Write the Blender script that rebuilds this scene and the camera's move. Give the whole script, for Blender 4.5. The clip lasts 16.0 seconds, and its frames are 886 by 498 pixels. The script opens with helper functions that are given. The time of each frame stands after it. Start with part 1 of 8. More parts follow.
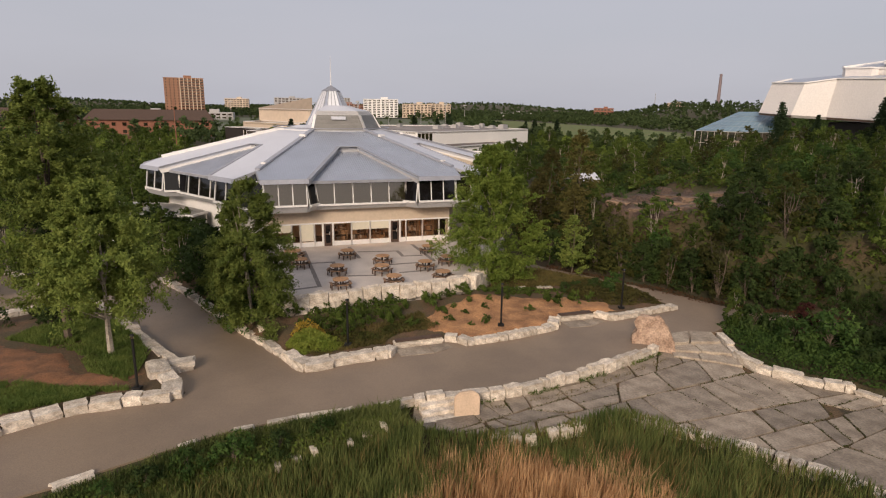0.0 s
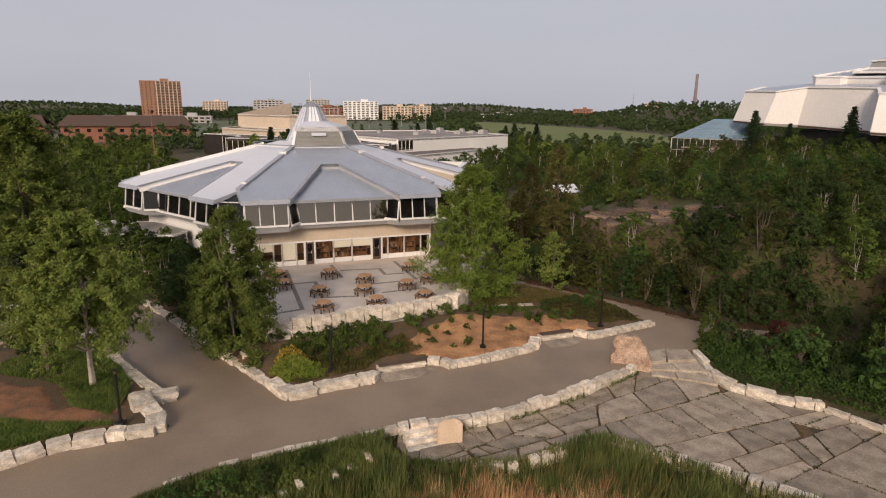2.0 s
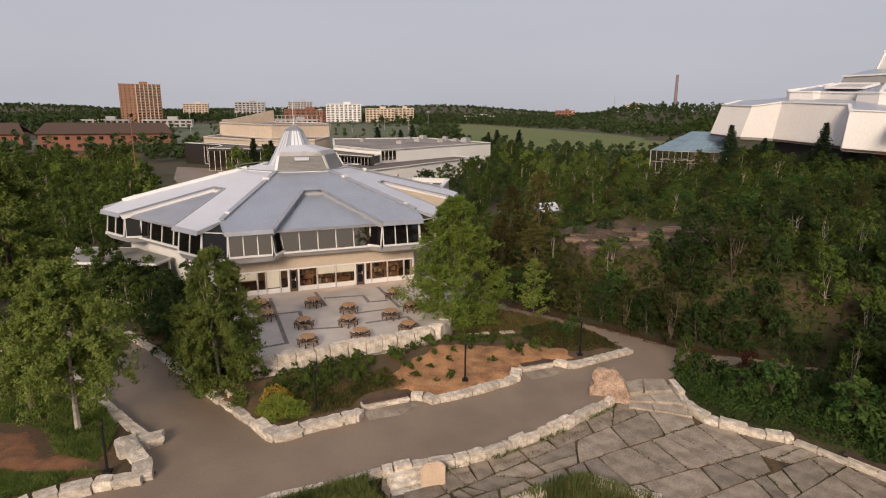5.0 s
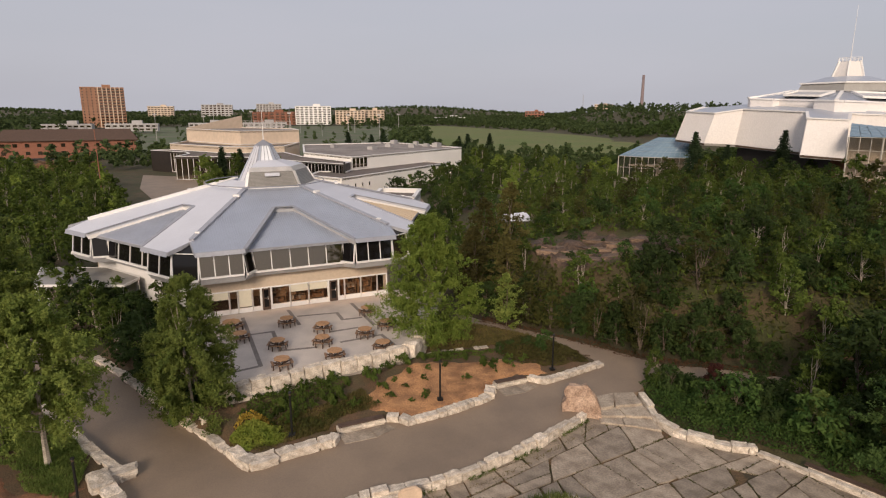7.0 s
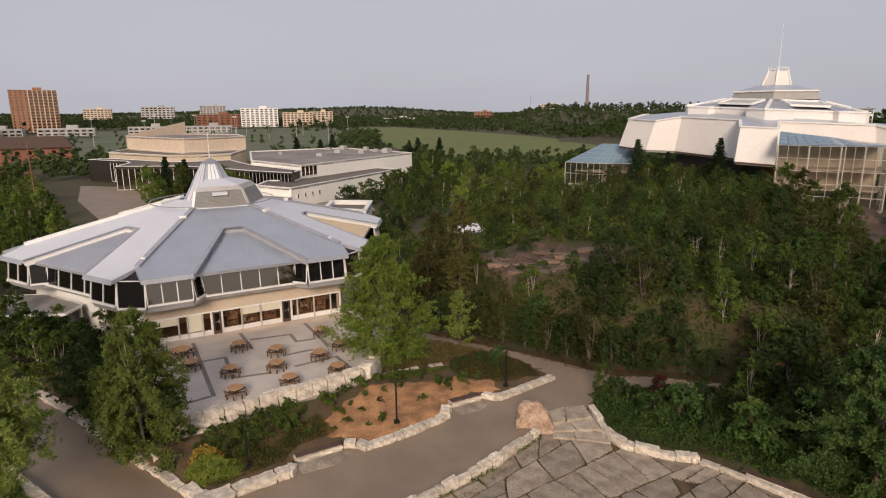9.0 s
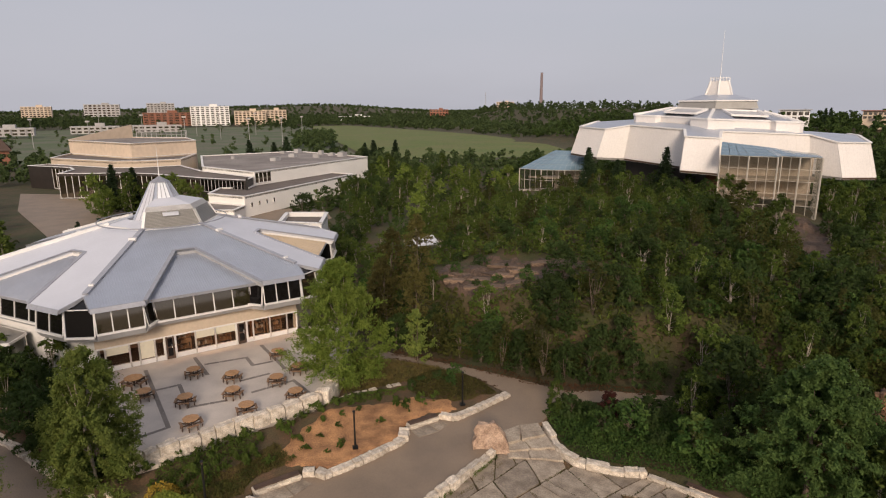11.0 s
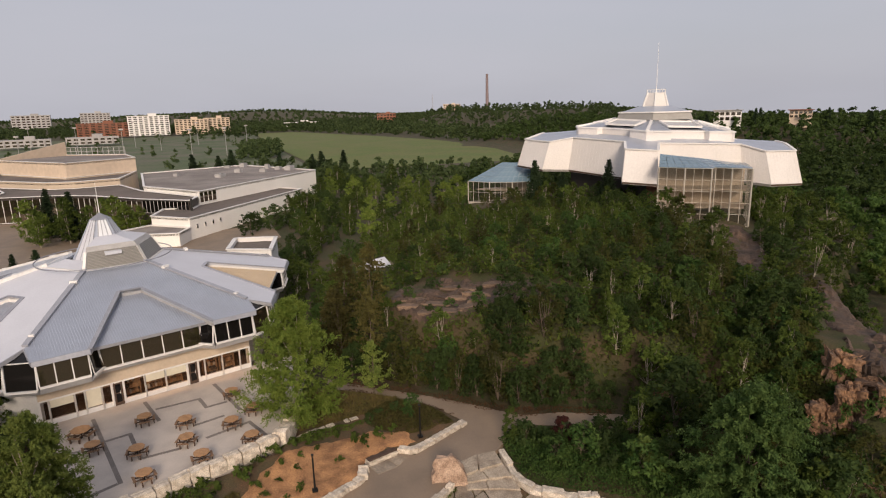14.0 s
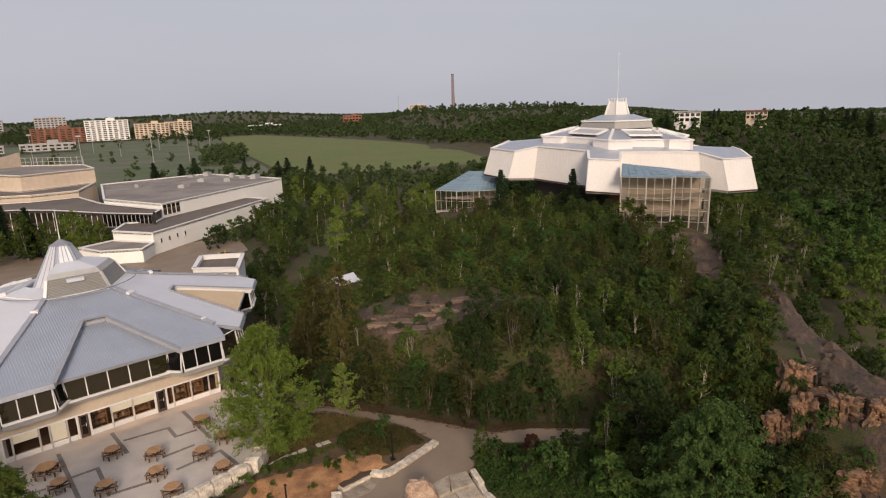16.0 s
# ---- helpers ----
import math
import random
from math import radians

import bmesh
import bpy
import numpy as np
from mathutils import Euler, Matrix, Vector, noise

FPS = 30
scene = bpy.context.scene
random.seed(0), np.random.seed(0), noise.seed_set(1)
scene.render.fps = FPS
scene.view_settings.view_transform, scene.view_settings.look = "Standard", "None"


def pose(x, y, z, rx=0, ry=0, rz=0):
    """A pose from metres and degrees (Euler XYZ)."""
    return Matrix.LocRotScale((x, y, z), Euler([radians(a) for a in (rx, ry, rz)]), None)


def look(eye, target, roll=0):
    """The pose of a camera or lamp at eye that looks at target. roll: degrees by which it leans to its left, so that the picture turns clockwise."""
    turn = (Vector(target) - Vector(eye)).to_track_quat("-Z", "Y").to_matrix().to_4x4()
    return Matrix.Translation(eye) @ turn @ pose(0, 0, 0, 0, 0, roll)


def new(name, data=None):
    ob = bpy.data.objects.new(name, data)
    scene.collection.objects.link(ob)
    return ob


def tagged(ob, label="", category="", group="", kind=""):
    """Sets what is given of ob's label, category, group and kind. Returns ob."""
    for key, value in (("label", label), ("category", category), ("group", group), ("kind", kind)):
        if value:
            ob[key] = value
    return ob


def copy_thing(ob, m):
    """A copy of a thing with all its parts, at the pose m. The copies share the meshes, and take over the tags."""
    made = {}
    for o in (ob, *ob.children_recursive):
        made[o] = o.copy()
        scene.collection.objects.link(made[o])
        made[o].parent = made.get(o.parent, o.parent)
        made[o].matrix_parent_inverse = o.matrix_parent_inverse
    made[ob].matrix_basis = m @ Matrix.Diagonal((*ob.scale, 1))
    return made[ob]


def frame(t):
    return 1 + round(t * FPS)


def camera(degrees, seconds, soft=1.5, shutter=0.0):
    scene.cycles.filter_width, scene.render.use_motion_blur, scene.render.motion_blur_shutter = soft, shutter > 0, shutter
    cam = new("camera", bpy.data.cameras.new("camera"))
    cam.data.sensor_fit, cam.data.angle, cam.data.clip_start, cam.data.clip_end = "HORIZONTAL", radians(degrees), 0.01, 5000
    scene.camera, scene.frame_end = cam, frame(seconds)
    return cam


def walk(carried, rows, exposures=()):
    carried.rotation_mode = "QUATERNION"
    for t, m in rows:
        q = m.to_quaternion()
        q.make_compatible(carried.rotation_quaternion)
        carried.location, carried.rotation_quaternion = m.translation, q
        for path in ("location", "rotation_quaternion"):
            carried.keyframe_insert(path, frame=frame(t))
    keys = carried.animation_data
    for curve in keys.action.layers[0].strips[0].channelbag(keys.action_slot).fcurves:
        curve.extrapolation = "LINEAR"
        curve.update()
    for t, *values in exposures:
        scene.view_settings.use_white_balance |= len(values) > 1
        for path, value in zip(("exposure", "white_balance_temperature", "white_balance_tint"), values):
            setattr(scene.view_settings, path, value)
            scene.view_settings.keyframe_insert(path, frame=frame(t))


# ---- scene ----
cam = camera(73.0, 16.0, soft=1.15)
PATH = [
    (0, (0.211, 1.148, 11.715), (0.209, 3.096, 11.261), 0.9),
    (0.5, (0.207, 1.12, 11.937), (0.238, 3.068, 11.484), 0.7),
    (1, (0.226, 1.08, 12.319), (0.269, 3.028, 11.867), 0.7),
    (1.5, (0.203, 1.074, 12.749), (0.255, 3.022, 12.298), 0.7),
    (2, (0.225, 1.012, 13.185), (0.283, 2.96, 12.734), 0.6),
    (2.5, (0.241, 1.0, 13.603), (0.304, 2.947, 13.152), 0.6),
    (3, (0.277, 0.962, 13.98), (0.344, 2.91, 13.529), 0.6),
    (3.5, (0.278, 0.924, 14.329), (0.348, 2.872, 13.879), 0.6),
    (4, (0.293, 0.899, 14.641), (0.372, 2.847, 14.193), 0.5),
    (6.3, (0.387, 0.71, 16.449), (0.552, 2.652, 15.999), 0.2),
    (6.5, (0.333, 0.756, 16.508), (0.507, 2.698, 16.06), 0.1),
    (7, (0.326, 0.725, 16.872), (0.527, 2.664, 16.426), 0.1),
    (7.5, (0.307, 0.686, 17.255), (0.555, 2.62, 16.808), -0.0),
    (8, (0.294, 0.618, 17.687), (0.585, 2.546, 17.241), -0.1),
    (8.5, (0.329, 0.554, 18.098), (0.655, 2.476, 17.652), -0.3),
    (9, (0.331, 0.522, 18.51), (0.688, 2.439, 18.063), -0.3),
    (11.3, (0.486, 0.238, 20.707), (1.005, 2.115, 20.25), -0.6),
    (11.5, (0.461, 0.229, 20.783), (0.997, 2.102, 20.332), -0.9),
    (12, (0.489, 0.221, 21.216), (1.049, 2.087, 20.767), -1.0),
    (12.5, (0.519, 0.227, 21.677), (1.1, 2.087, 21.227), -1.1),
    (13, (0.522, 0.227, 22.133), (1.126, 2.079, 21.682), -1.2),
    (13.5, (0.557, 0.167, 22.604), (1.182, 2.012, 22.152), -1.3),
    (14, (0.576, 0.113, 23.092), (1.221, 1.951, 22.639), -1.4),
    (14.5, (0.586, 0.062, 23.582), (1.256, 1.891, 23.128), -1.6),
    (15, (0.62, -0.013, 24.082), (1.317, 1.806, 23.626), -1.7),
    (15.5, (0.619, -0.087, 24.595), (1.34, 1.722, 24.138), -1.8),
    (16, (0.645, -0.143, 25.029), (1.386, 1.658, 24.573), -1.9),
]
walk(cam, [(t, look(eye, target, roll)) for t, eye, target, roll in PATH])

# ---- world, sun, exposure ----
SUN_AZ, SUN_EL = radians(-105), radians(24)      # where the sun stands: behind the camera, to its left
world = bpy.data.worlds.new("world")
scene.world = world
world.use_nodes = True
wn, wl = world.node_tree.nodes, world.node_tree.links
sky = wn.new("ShaderNodeTexSky")
sky.sky_type, sky.sun_disc = "NISHITA", False
sky.sun_elevation, sky.sun_rotation = SUN_EL, radians(90) - SUN_AZ
sky.air_density, sky.dust_density, sky.ozone_density = 1.0, 4.0, 1.0
sky_level = wn.new("ShaderNodeMix")
sky_level.data_type, sky_level.blend_type = "RGBA", "MULTIPLY"
sky_level.inputs["Factor"].default_value = 1.0
sky_level.inputs["B"].default_value = (0.10, 0.10, 0.10, 1)
cloud = wn.new("ShaderNodeMix")                   # a thin even overcast over the clear sky
cloud.data_type = "RGBA"
cloud.inputs["Factor"].default_value = 0.86
cloud.inputs["B"].default_value = (0.535, 0.530, 0.590, 1)
veil, veil_at, veil_way, veil_range = wn.new("ShaderNodeTexNoise"), wn.new("ShaderNodeTexCoord"), wn.new("ShaderNodeMapping"), wn.new("ShaderNodeMapRange")
veil_way.inputs["Scale"].default_value = (1.2, 1.2, 5.0)
veil_way.inputs["Rotation"].default_value = (0.25, 0.1, 0.0)
veil.inputs["Scale"].default_value, veil.inputs["Detail"].default_value = 1.6, 4
veil_range.inputs[1].default_value, veil_range.inputs[2].default_value = 0.3, 0.7
veil_range.inputs[3].default_value, veil_range.inputs[4].default_value = 0.80, 0.92
wl.new(veil_at.outputs["Generated"], veil_way.inputs[0])
wl.new(veil_way.outputs[0], veil.inputs[0])
wl.new(veil.outputs[0], veil_range.inputs[0])
wl.new(veil_range.outputs[0], cloud.inputs["Factor"])
wl.new(sky.outputs[0], sky_level.inputs["A"])
wl.new(sky_level.outputs["Result"], cloud.inputs["A"])
wl.new(cloud.outputs["Result"], wn["Background"].inputs[0])
wn["Background"].inputs[1].default_value = 1.0
sun_data = bpy.data.lights.new("sun", "SUN")
sun_data.energy, sun_data.angle, sun_data.color = 3.1, radians(18), (1.0, 0.83, 0.67)
sun = new("sun", sun_data)
sun.matrix_world = look((100 * math.cos(SUN_EL) * math.cos(SUN_AZ), 100 * math.cos(SUN_EL) * math.sin(SUN_AZ), 100 * math.sin(SUN_EL)), (0, 0, 0))
scene.view_settings.exposure = 0.0


# ---- materials ----
def material(name, base, rough=0.8, metal=0.0, vary=0.25, scale=1.0, grain=8.0, bump=0.2, hue=None, by="object", spread=0.25, ior=1.5, stretch=None):
    """base: linear colour; vary: how far stains and grain darken or lighten it; hue: a second colour for the large stains."""
    m = bpy.data.materials.new(name)
    m.use_nodes = True
    n, l = m.node_tree.nodes, m.node_tree.links
    b = n["Principled BSDF"]
    b.inputs["Roughness"].default_value, b.inputs["Metallic"].default_value, b.inputs["IOR"].default_value = rough, metal, ior
    co = n.new("ShaderNodeTexCoord")
    at = co.outputs["Object"]
    if stretch:
        mp = n.new("ShaderNodeMapping")
        mp.inputs["Scale"].default_value = stretch
        l.new(at, mp.inputs[0])
        at = mp.outputs[0]
    big, small = n.new("ShaderNodeTexNoise"), n.new("ShaderNodeTexNoise")
    big.inputs["Scale"].default_value, big.inputs["Detail"].default_value = scale, 5
    small.inputs["Scale"].default_value, small.inputs["Detail"].default_value = scale * grain, 4
    l.new(at, big.inputs[0]), l.new(at, small.inputs[0])
    stain = n.new("ShaderNodeMix")
    stain.data_type = "RGBA"
    other = hue or tuple(c * (1 - vary) for c in base)
    stain.inputs["A"].default_value, stain.inputs["B"].default_value = (*base, 1), (*other, 1)
    ramp = n.new("ShaderNodeMapRange")
    ramp.inputs[1].default_value, ramp.inputs[2].default_value = 0.38, 0.64
    l.new(big.outputs[0], ramp.inputs[0])
    l.new(ramp.outputs[0], stain.inputs["Factor"])
    fine = n.new("ShaderNodeMapRange")
    fine.inputs[1].default_value, fine.inputs[2].default_value = 0.3, 0.7
    fine.inputs[3].default_value, fine.inputs[4].default_value = 1 - vary, 1 + vary
    l.new(small.outputs[0], fine.inputs[0])
    level = fine.outputs[0]
    if by:
        src = n.new("ShaderNodeObjectInfo").outputs["Random"] if by == "object" else n.new("ShaderNodeNewGeometry").outputs["Random Per Island"]
        rnd = n.new("ShaderNodeMapRange")
        rnd.inputs[3].default_value, rnd.inputs[4].default_value = 1 - spread, 1 + spread
        l.new(src, rnd.inputs[0])
        mul = n.new("ShaderNodeMath")
        mul.operation = "MULTIPLY"
        l.new(level, mul.inputs[0]), l.new(rnd.outputs[0], mul.inputs[1])
        level = mul.outputs[0]
    hsv = n.new("ShaderNodeHueSaturation")
    l.new(stain.outputs["Result"], hsv.inputs["Color"])
    l.new(level, hsv.inputs["Value"])
    l.new(hsv.outputs[0], b.inputs["Base Color"])
    if bump:
        bp = n.new("ShaderNodeBump")
        bp.inputs["Strength"].default_value = bump
        bp.inputs["Distance"].default_value = 0.05
        l.new(small.outputs[0], bp.inputs["Height"])
        l.new(bp.outputs[0], b.inputs["Normal"])
    return m


def leaf_material(name, base, other, sheen=0.12, clumps=0.9):
    m = bpy.data.materials.new(name)
    m.use_nodes = True
    n, l = m.node_tree.nodes, m.node_tree.links
    b = n["Principled BSDF"]
    b.inputs["Roughness"].default_value, b.inputs["Specular IOR Level"].default_value = 0.7, sheen
    isl, obj = n.new("ShaderNodeNewGeometry"), n.new("ShaderNodeObjectInfo")
    mix = n.new("ShaderNodeMix")
    mix.data_type = "RGBA"
    mix.inputs["A"].default_value, mix.inputs["B"].default_value = (*base, 1), (*other, 1)
    where, patch, share = n.new("ShaderNodeTexCoord"), n.new("ShaderNodeTexNoise"), n.new("ShaderNodeMix")
    patch.inputs["Scale"].default_value, patch.inputs["Detail"].default_value = clumps, 2
    l.new(where.outputs["Object"], patch.inputs[0])
    tone = n.new("ShaderNodeMapRange")
    tone.inputs[1].default_value, tone.inputs[2].default_value = 0.34, 0.66
    l.new(patch.outputs[0], tone.inputs[0])
    share.inputs[0].default_value = 0.45
    l.new(tone.outputs[0], share.inputs[2]), l.new(isl.outputs["Random Per Island"], share.inputs[3])
    l.new(share.outputs[0], mix.inputs["Factor"])
    rng = n.new("ShaderNodeMapRange")
    rng.inputs[3].default_value, rng.inputs[4].default_value = 0.68, 1.32
    l.new(obj.outputs["Random"], rng.inputs[0])
    hsv = n.new("ShaderNodeHueSaturation")
    l.new(mix.outputs["Result"], hsv.inputs["Color"])
    l.new(rng.outputs[0], hsv.inputs["Value"])
    l.new(hsv.outputs[0], b.inputs["Base Color"])
    tr = n.new("ShaderNodeBsdfTranslucent")
    l.new(hsv.outputs[0], tr.inputs[0])
    ms = n.new("ShaderNodeMixShader")
    ms.inputs[0].default_value = 0.36
    l.new(b.outputs[0], ms.inputs[1]), l.new(tr.outputs[0], ms.inputs[2])
    l.new(ms.outputs[0], n["Material Output"].inputs[0])
    return m


def glass_material(name, tint, clear=0.0, rough=0.03, ior=1.6):
    """A pane: clear is the share of light that it lets through."""
    m = bpy.data.materials.new(name)
    m.use_nodes = True
    n, l = m.node_tree.nodes, m.node_tree.links
    b = n["Principled BSDF"]
    b.inputs["Base Color"].default_value = (*tint, 1)
    b.inputs["Roughness"].default_value, b.inputs["IOR"].default_value = rough, ior
    if clear:
        t = n.new("ShaderNodeBsdfTransparent")
        t.inputs[0].default_value = (*[min(1, 0.88 + c) for c in tint], 1)
        ms = n.new("ShaderNodeMixShader")
        ms.inputs[0].default_value = clear
        l.new(b.outputs[0], ms.inputs[1]), l.new(t.outputs[0], ms.inputs[2])
        l.new(ms.outputs[0], n["Material Output"].inputs[0])
    return m


def glow(name, colour, strength):
    m = bpy.data.materials.new(name)
    m.use_nodes = True
    b = m.node_tree.nodes["Principled BSDF"]
    b.inputs["Emission Color"].default_value, b.inputs["Emission Strength"].default_value = (*colour, 1), strength
    return m


GRASS = material("grass_ground", (0.040, 0.043, 0.012), 0.95, vary=0.40, scale=0.30, grain=26, hue=(0.072, 0.049, 0.023), bump=0.5, by="")
ASPHALT = material("gravel_path", (0.248, 0.180, 0.121), 0.62, vary=0.14, scale=0.35, grain=60, hue=(0.200, 0.145, 0.099), bump=0.25, by="", ior=1.65)
CONCRETE = material("patio_concrete", (0.50, 0.435, 0.38), 0.85, vary=0.08, scale=0.6, grain=40, hue=(0.43, 0.375, 0.33), bump=0.1, spread=0.08)
PAVER = material("dark_paver", (0.22, 0.188, 0.165), 0.85, vary=0.15, scale=2, grain=20, spread=0.12)
LIMESTONE = material("limestone", (0.74, 0.65, 0.54), 0.9, vary=0.27, scale=2.2, grain=6, hue=(0.47, 0.39, 0.305), bump=1.0, spread=0.20)
FLAG = material("flagstone", (0.330, 0.266, 0.198), 0.62, vary=0.26, scale=1.1, grain=9, hue=(0.190, 0.147, 0.105), bump=0.8, spread=0.26, ior=1.6)
STEP = material("step_stone", (0.44, 0.365, 0.28), 0.9, vary=0.28, scale=1.2, grain=8, hue=(0.30, 0.24, 0.18), bump=0.6, spread=0.14)
JOINT = material("mossy_joint", (0.052, 0.041, 0.022), 0.95, vary=0.4, scale=0.9, grain=14, hue=(0.135, 0.078, 0.036), bump=0.6, by="")
BOULDER = material("granite_boulder", (0.45, 0.315, 0.225), 0.9, vary=0.34, scale=1.7, grain=6, hue=(0.27, 0.175, 0.12), bump=1.0)
ROCK = material("dark_bedrock", (0.046, 0.031, 0.023), 0.9, vary=0.45, scale=0.5, grain=12, hue=(0.088, 0.055, 0.037), bump=0.8)
LEDGE = material("pale_ledge_rock", (0.200, 0.132, 0.088), 0.9, vary=0.45, scale=0.9, grain=9, hue=(0.070, 0.048, 0.035), bump=0.9)
# rusty rock; the orange of low sun on its faces is mixed into the colour
REDROCK = material("rusty_sunlit_rock", (0.200, 0.108, 0.057), 0.9, vary=0.60, scale=1.6, grain=8, hue=(0.045, 0.032, 0.025), bump=1.0)
MULCH = material("bark_mulch", (0.46, 0.235, 0.102), 0.95, vary=0.50, scale=1.0, grain=18, hue=(0.250, 0.122, 0.055), bump=0.9, by="")
OLD_MULCH = material("old_bark_mulch", (0.26, 0.118, 0.056), 0.95, vary=0.45, scale=1.2, grain=16, hue=(0.14, 0.072, 0.038), bump=0.9, by="")
SOIL = material("bed_soil", (0.078, 0.058, 0.027), 0.95, vary=0.4, scale=0.9, grain=14, hue=(0.120, 0.068, 0.034), bump=0.8, by="")
ROOF = material("roof_metal", (0.49, 0.515, 0.575), 0.38, 0.55, vary=0.07, scale=0.5, grain=18, bump=0.02, spread=0.04)
ROOF_TRIM = material("roof_trim", (0.38, 0.38, 0.41), 0.45, 0.4, vary=0.1, scale=0.8, bump=0.03)
ROOF_PALE = material("pale_roof_membrane", (0.62, 0.62, 0.66), 0.5, 0.1, vary=0.05, scale=0.5, grain=18, bump=0.02, spread=0.04)
WHITE = material("white_paint", (0.78, 0.75, 0.72), 0.5, vary=0.06, scale=0.8, bump=0.02, spread=0.04)
CREAM = material("cream_panel", (0.66, 0.60, 0.47), 0.6, vary=0.05, scale=0.5, bump=0.02, spread=0.05)
BEIGE = material("beige_cladding", (0.56, 0.45, 0.34), 0.7, vary=0.07, scale=0.5, bump=0.05, spread=0.05)
SPANDREL = material("grey_spandrel", (0.46, 0.45, 0.455), 0.5, 0.15, vary=0.08, scale=0.6, bump=0.02, spread=0.05)
BRIGHTWALL = material("bright_white_wall", (0.86, 0.82, 0.76), 0.6, vary=0.05, scale=0.15, grain=30, bump=0.03, spread=0.03)
DEADWOOD = material("dead_birch_bark", (0.30, 0.26, 0.21), 0.85, vary=0.35, scale=3, grain=5, hue=(0.16, 0.135, 0.11), bump=0.3)
CLADDING = material("white_cladding", (0.74, 0.69, 0.65), 0.6, vary=0.06, scale=0.15, grain=30, bump=0.05, spread=0.04)
LOUVRE = material("louvre_metal", (0.33, 0.31, 0.28), 0.5, 0.3, vary=0.1, bump=0.02)
FLATROOF = material("gravel_roof", (0.185, 0.158, 0.142), 0.95, vary=0.2, scale=0.12, grain=30, hue=(0.28, 0.245, 0.22), bump=0.2, by="")
DARKMETAL = material("black_metal", (0.015, 0.014, 0.013), 0.5, 0.4, vary=0.2, bump=0.02)
WOOD = material("cedar_wood", (0.42, 0.235, 0.115), 0.75, vary=0.2, scale=2, grain=8, bump=0.2, spread=0.12, stretch=(1, 8, 1))
SEATWOOD = material("brown_seat_wood", (0.25, 0.145, 0.082), 0.75, vary=0.25, scale=2, grain=8, bump=0.2, spread=0.15)
DARKWOOD = material("dark_wood_and_shade", (0.085, 0.050, 0.033), 0.75, vary=0.25, scale=2, grain=8, bump=0.2, spread=0.15)
GREYWOOD = material("weathered_plank", (0.17, 0.125, 0.095), 0.85, vary=0.3, scale=2, grain=9, bump=0.3, spread=0.2, stretch=(1, 9, 1))
BARK = material("bark", (0.125, 0.092, 0.066), 0.9, vary=0.35, scale=2, grain=6, bump=0.6, spread=0.25)
PALEBARK = material("birch_bark", (0.36, 0.31, 0.245), 0.8, vary=0.35, scale=3, grain=5, hue=(0.24, 0.20, 0.16), bump=0.3)
TOWERBRICK = material("orange_brick", (0.31, 0.160, 0.098), 0.9, vary=0.12, scale=0.2, grain=20, bump=0.1, spread=0.1)
BRICK = material("red_brick", (0.25, 0.105, 0.066), 0.9, vary=0.12, scale=0.2, grain=20, bump=0.1, spread=0.1)
TANWALL = material("tan_wall", (0.60, 0.475, 0.36), 0.85, vary=0.08, scale=0.1, bump=0.05, spread=0.1)
GREYWALL = material("grey_wall", (0.40, 0.38, 0.37), 0.85, vary=0.08, scale=0.1, bump=0.05, spread=0.12)
FIELD = material("mown_field", (0.100, 0.132, 0.024), 0.95, vary=0.22, scale=0.035, grain=25, hue=(0.128, 0.132, 0.036), bump=0.2, by="")
SANDSTONE = material("tan_sandstone", (0.52, 0.38, 0.265), 0.85, vary=0.10, scale=1.5, grain=10, bump=0.2)
BRONZE = material("bronze_panel", (0.055, 0.044, 0.038), 0.45, 0.3, vary=0.15, scale=0.5, bump=0.02)
YELLOW = material("yellow_paint", (0.62, 0.44, 0.05), 0.5, vary=0.1, bump=0.02)
STACK = material("stack_concrete", (0.25, 0.19, 0.19), 0.9, vary=0.1, scale=0.01, bump=0.0)
WATER = glass_material("pond_water", (0.010, 0.012, 0.012), rough=0.08, ior=1.33)
DARKGLASS = glass_material("warm_reflection_glass", (0.022, 0.017, 0.012), rough=0.04, ior=2.7)
# the tint paints a warm horizon into what the panes mirror
DARKGLASS.node_tree.nodes["Principled BSDF"].inputs["Specular Tint"].default_value = (1.0, 0.86, 0.68, 1)
JOGGLASS = glass_material("weak_reflection_glass", (0.008, 0.007, 0.007), rough=0.04, ior=1.45)
SHOPGLASS = glass_material("clear_glass", (0.02, 0.015, 0.01), clear=0.82, ior=1.5)
ATRIUM = glass_material("atrium_glass", (0.06, 0.06, 0.05), clear=0.8, ior=1.5)
SKYGLASS = glass_material("roof_glass", (0.16, 0.24, 0.30), rough=0.12, ior=1.9)
FROSTED = material("frosted_skylight", (0.74, 0.75, 0.77), 0.25, 0.0, vary=0.03, scale=1.0, bump=0.0, spread=0.05)
LEAF_POPLAR = leaf_material("poplar_leaf", (0.082, 0.128, 0.020), (0.196, 0.240, 0.048))
LEAF_ASH = leaf_material("ash_leaf", (0.112, 0.164, 0.034), (0.265, 0.305, 0.072))
LEAF_BIRCH = leaf_material("birch_leaf", (0.044, 0.074, 0.014), (0.114, 0.146, 0.029))
LEAF_OLIVE = leaf_material("olive_leaf", (0.036, 0.043, 0.011), (0.078, 0.076, 0.019))
LEAF_LARCH = leaf_material("larch_needle", (0.062, 0.058, 0.018), (0.130, 0.112, 0.034))
LEAF_SPRUCE = leaf_material("spruce_needle", (0.018, 0.034, 0.016), (0.044, 0.066, 0.028))
LEAF_LIME = leaf_material("lime_leaf", (0.125, 0.175, 0.026), (0.250, 0.270, 0.050))
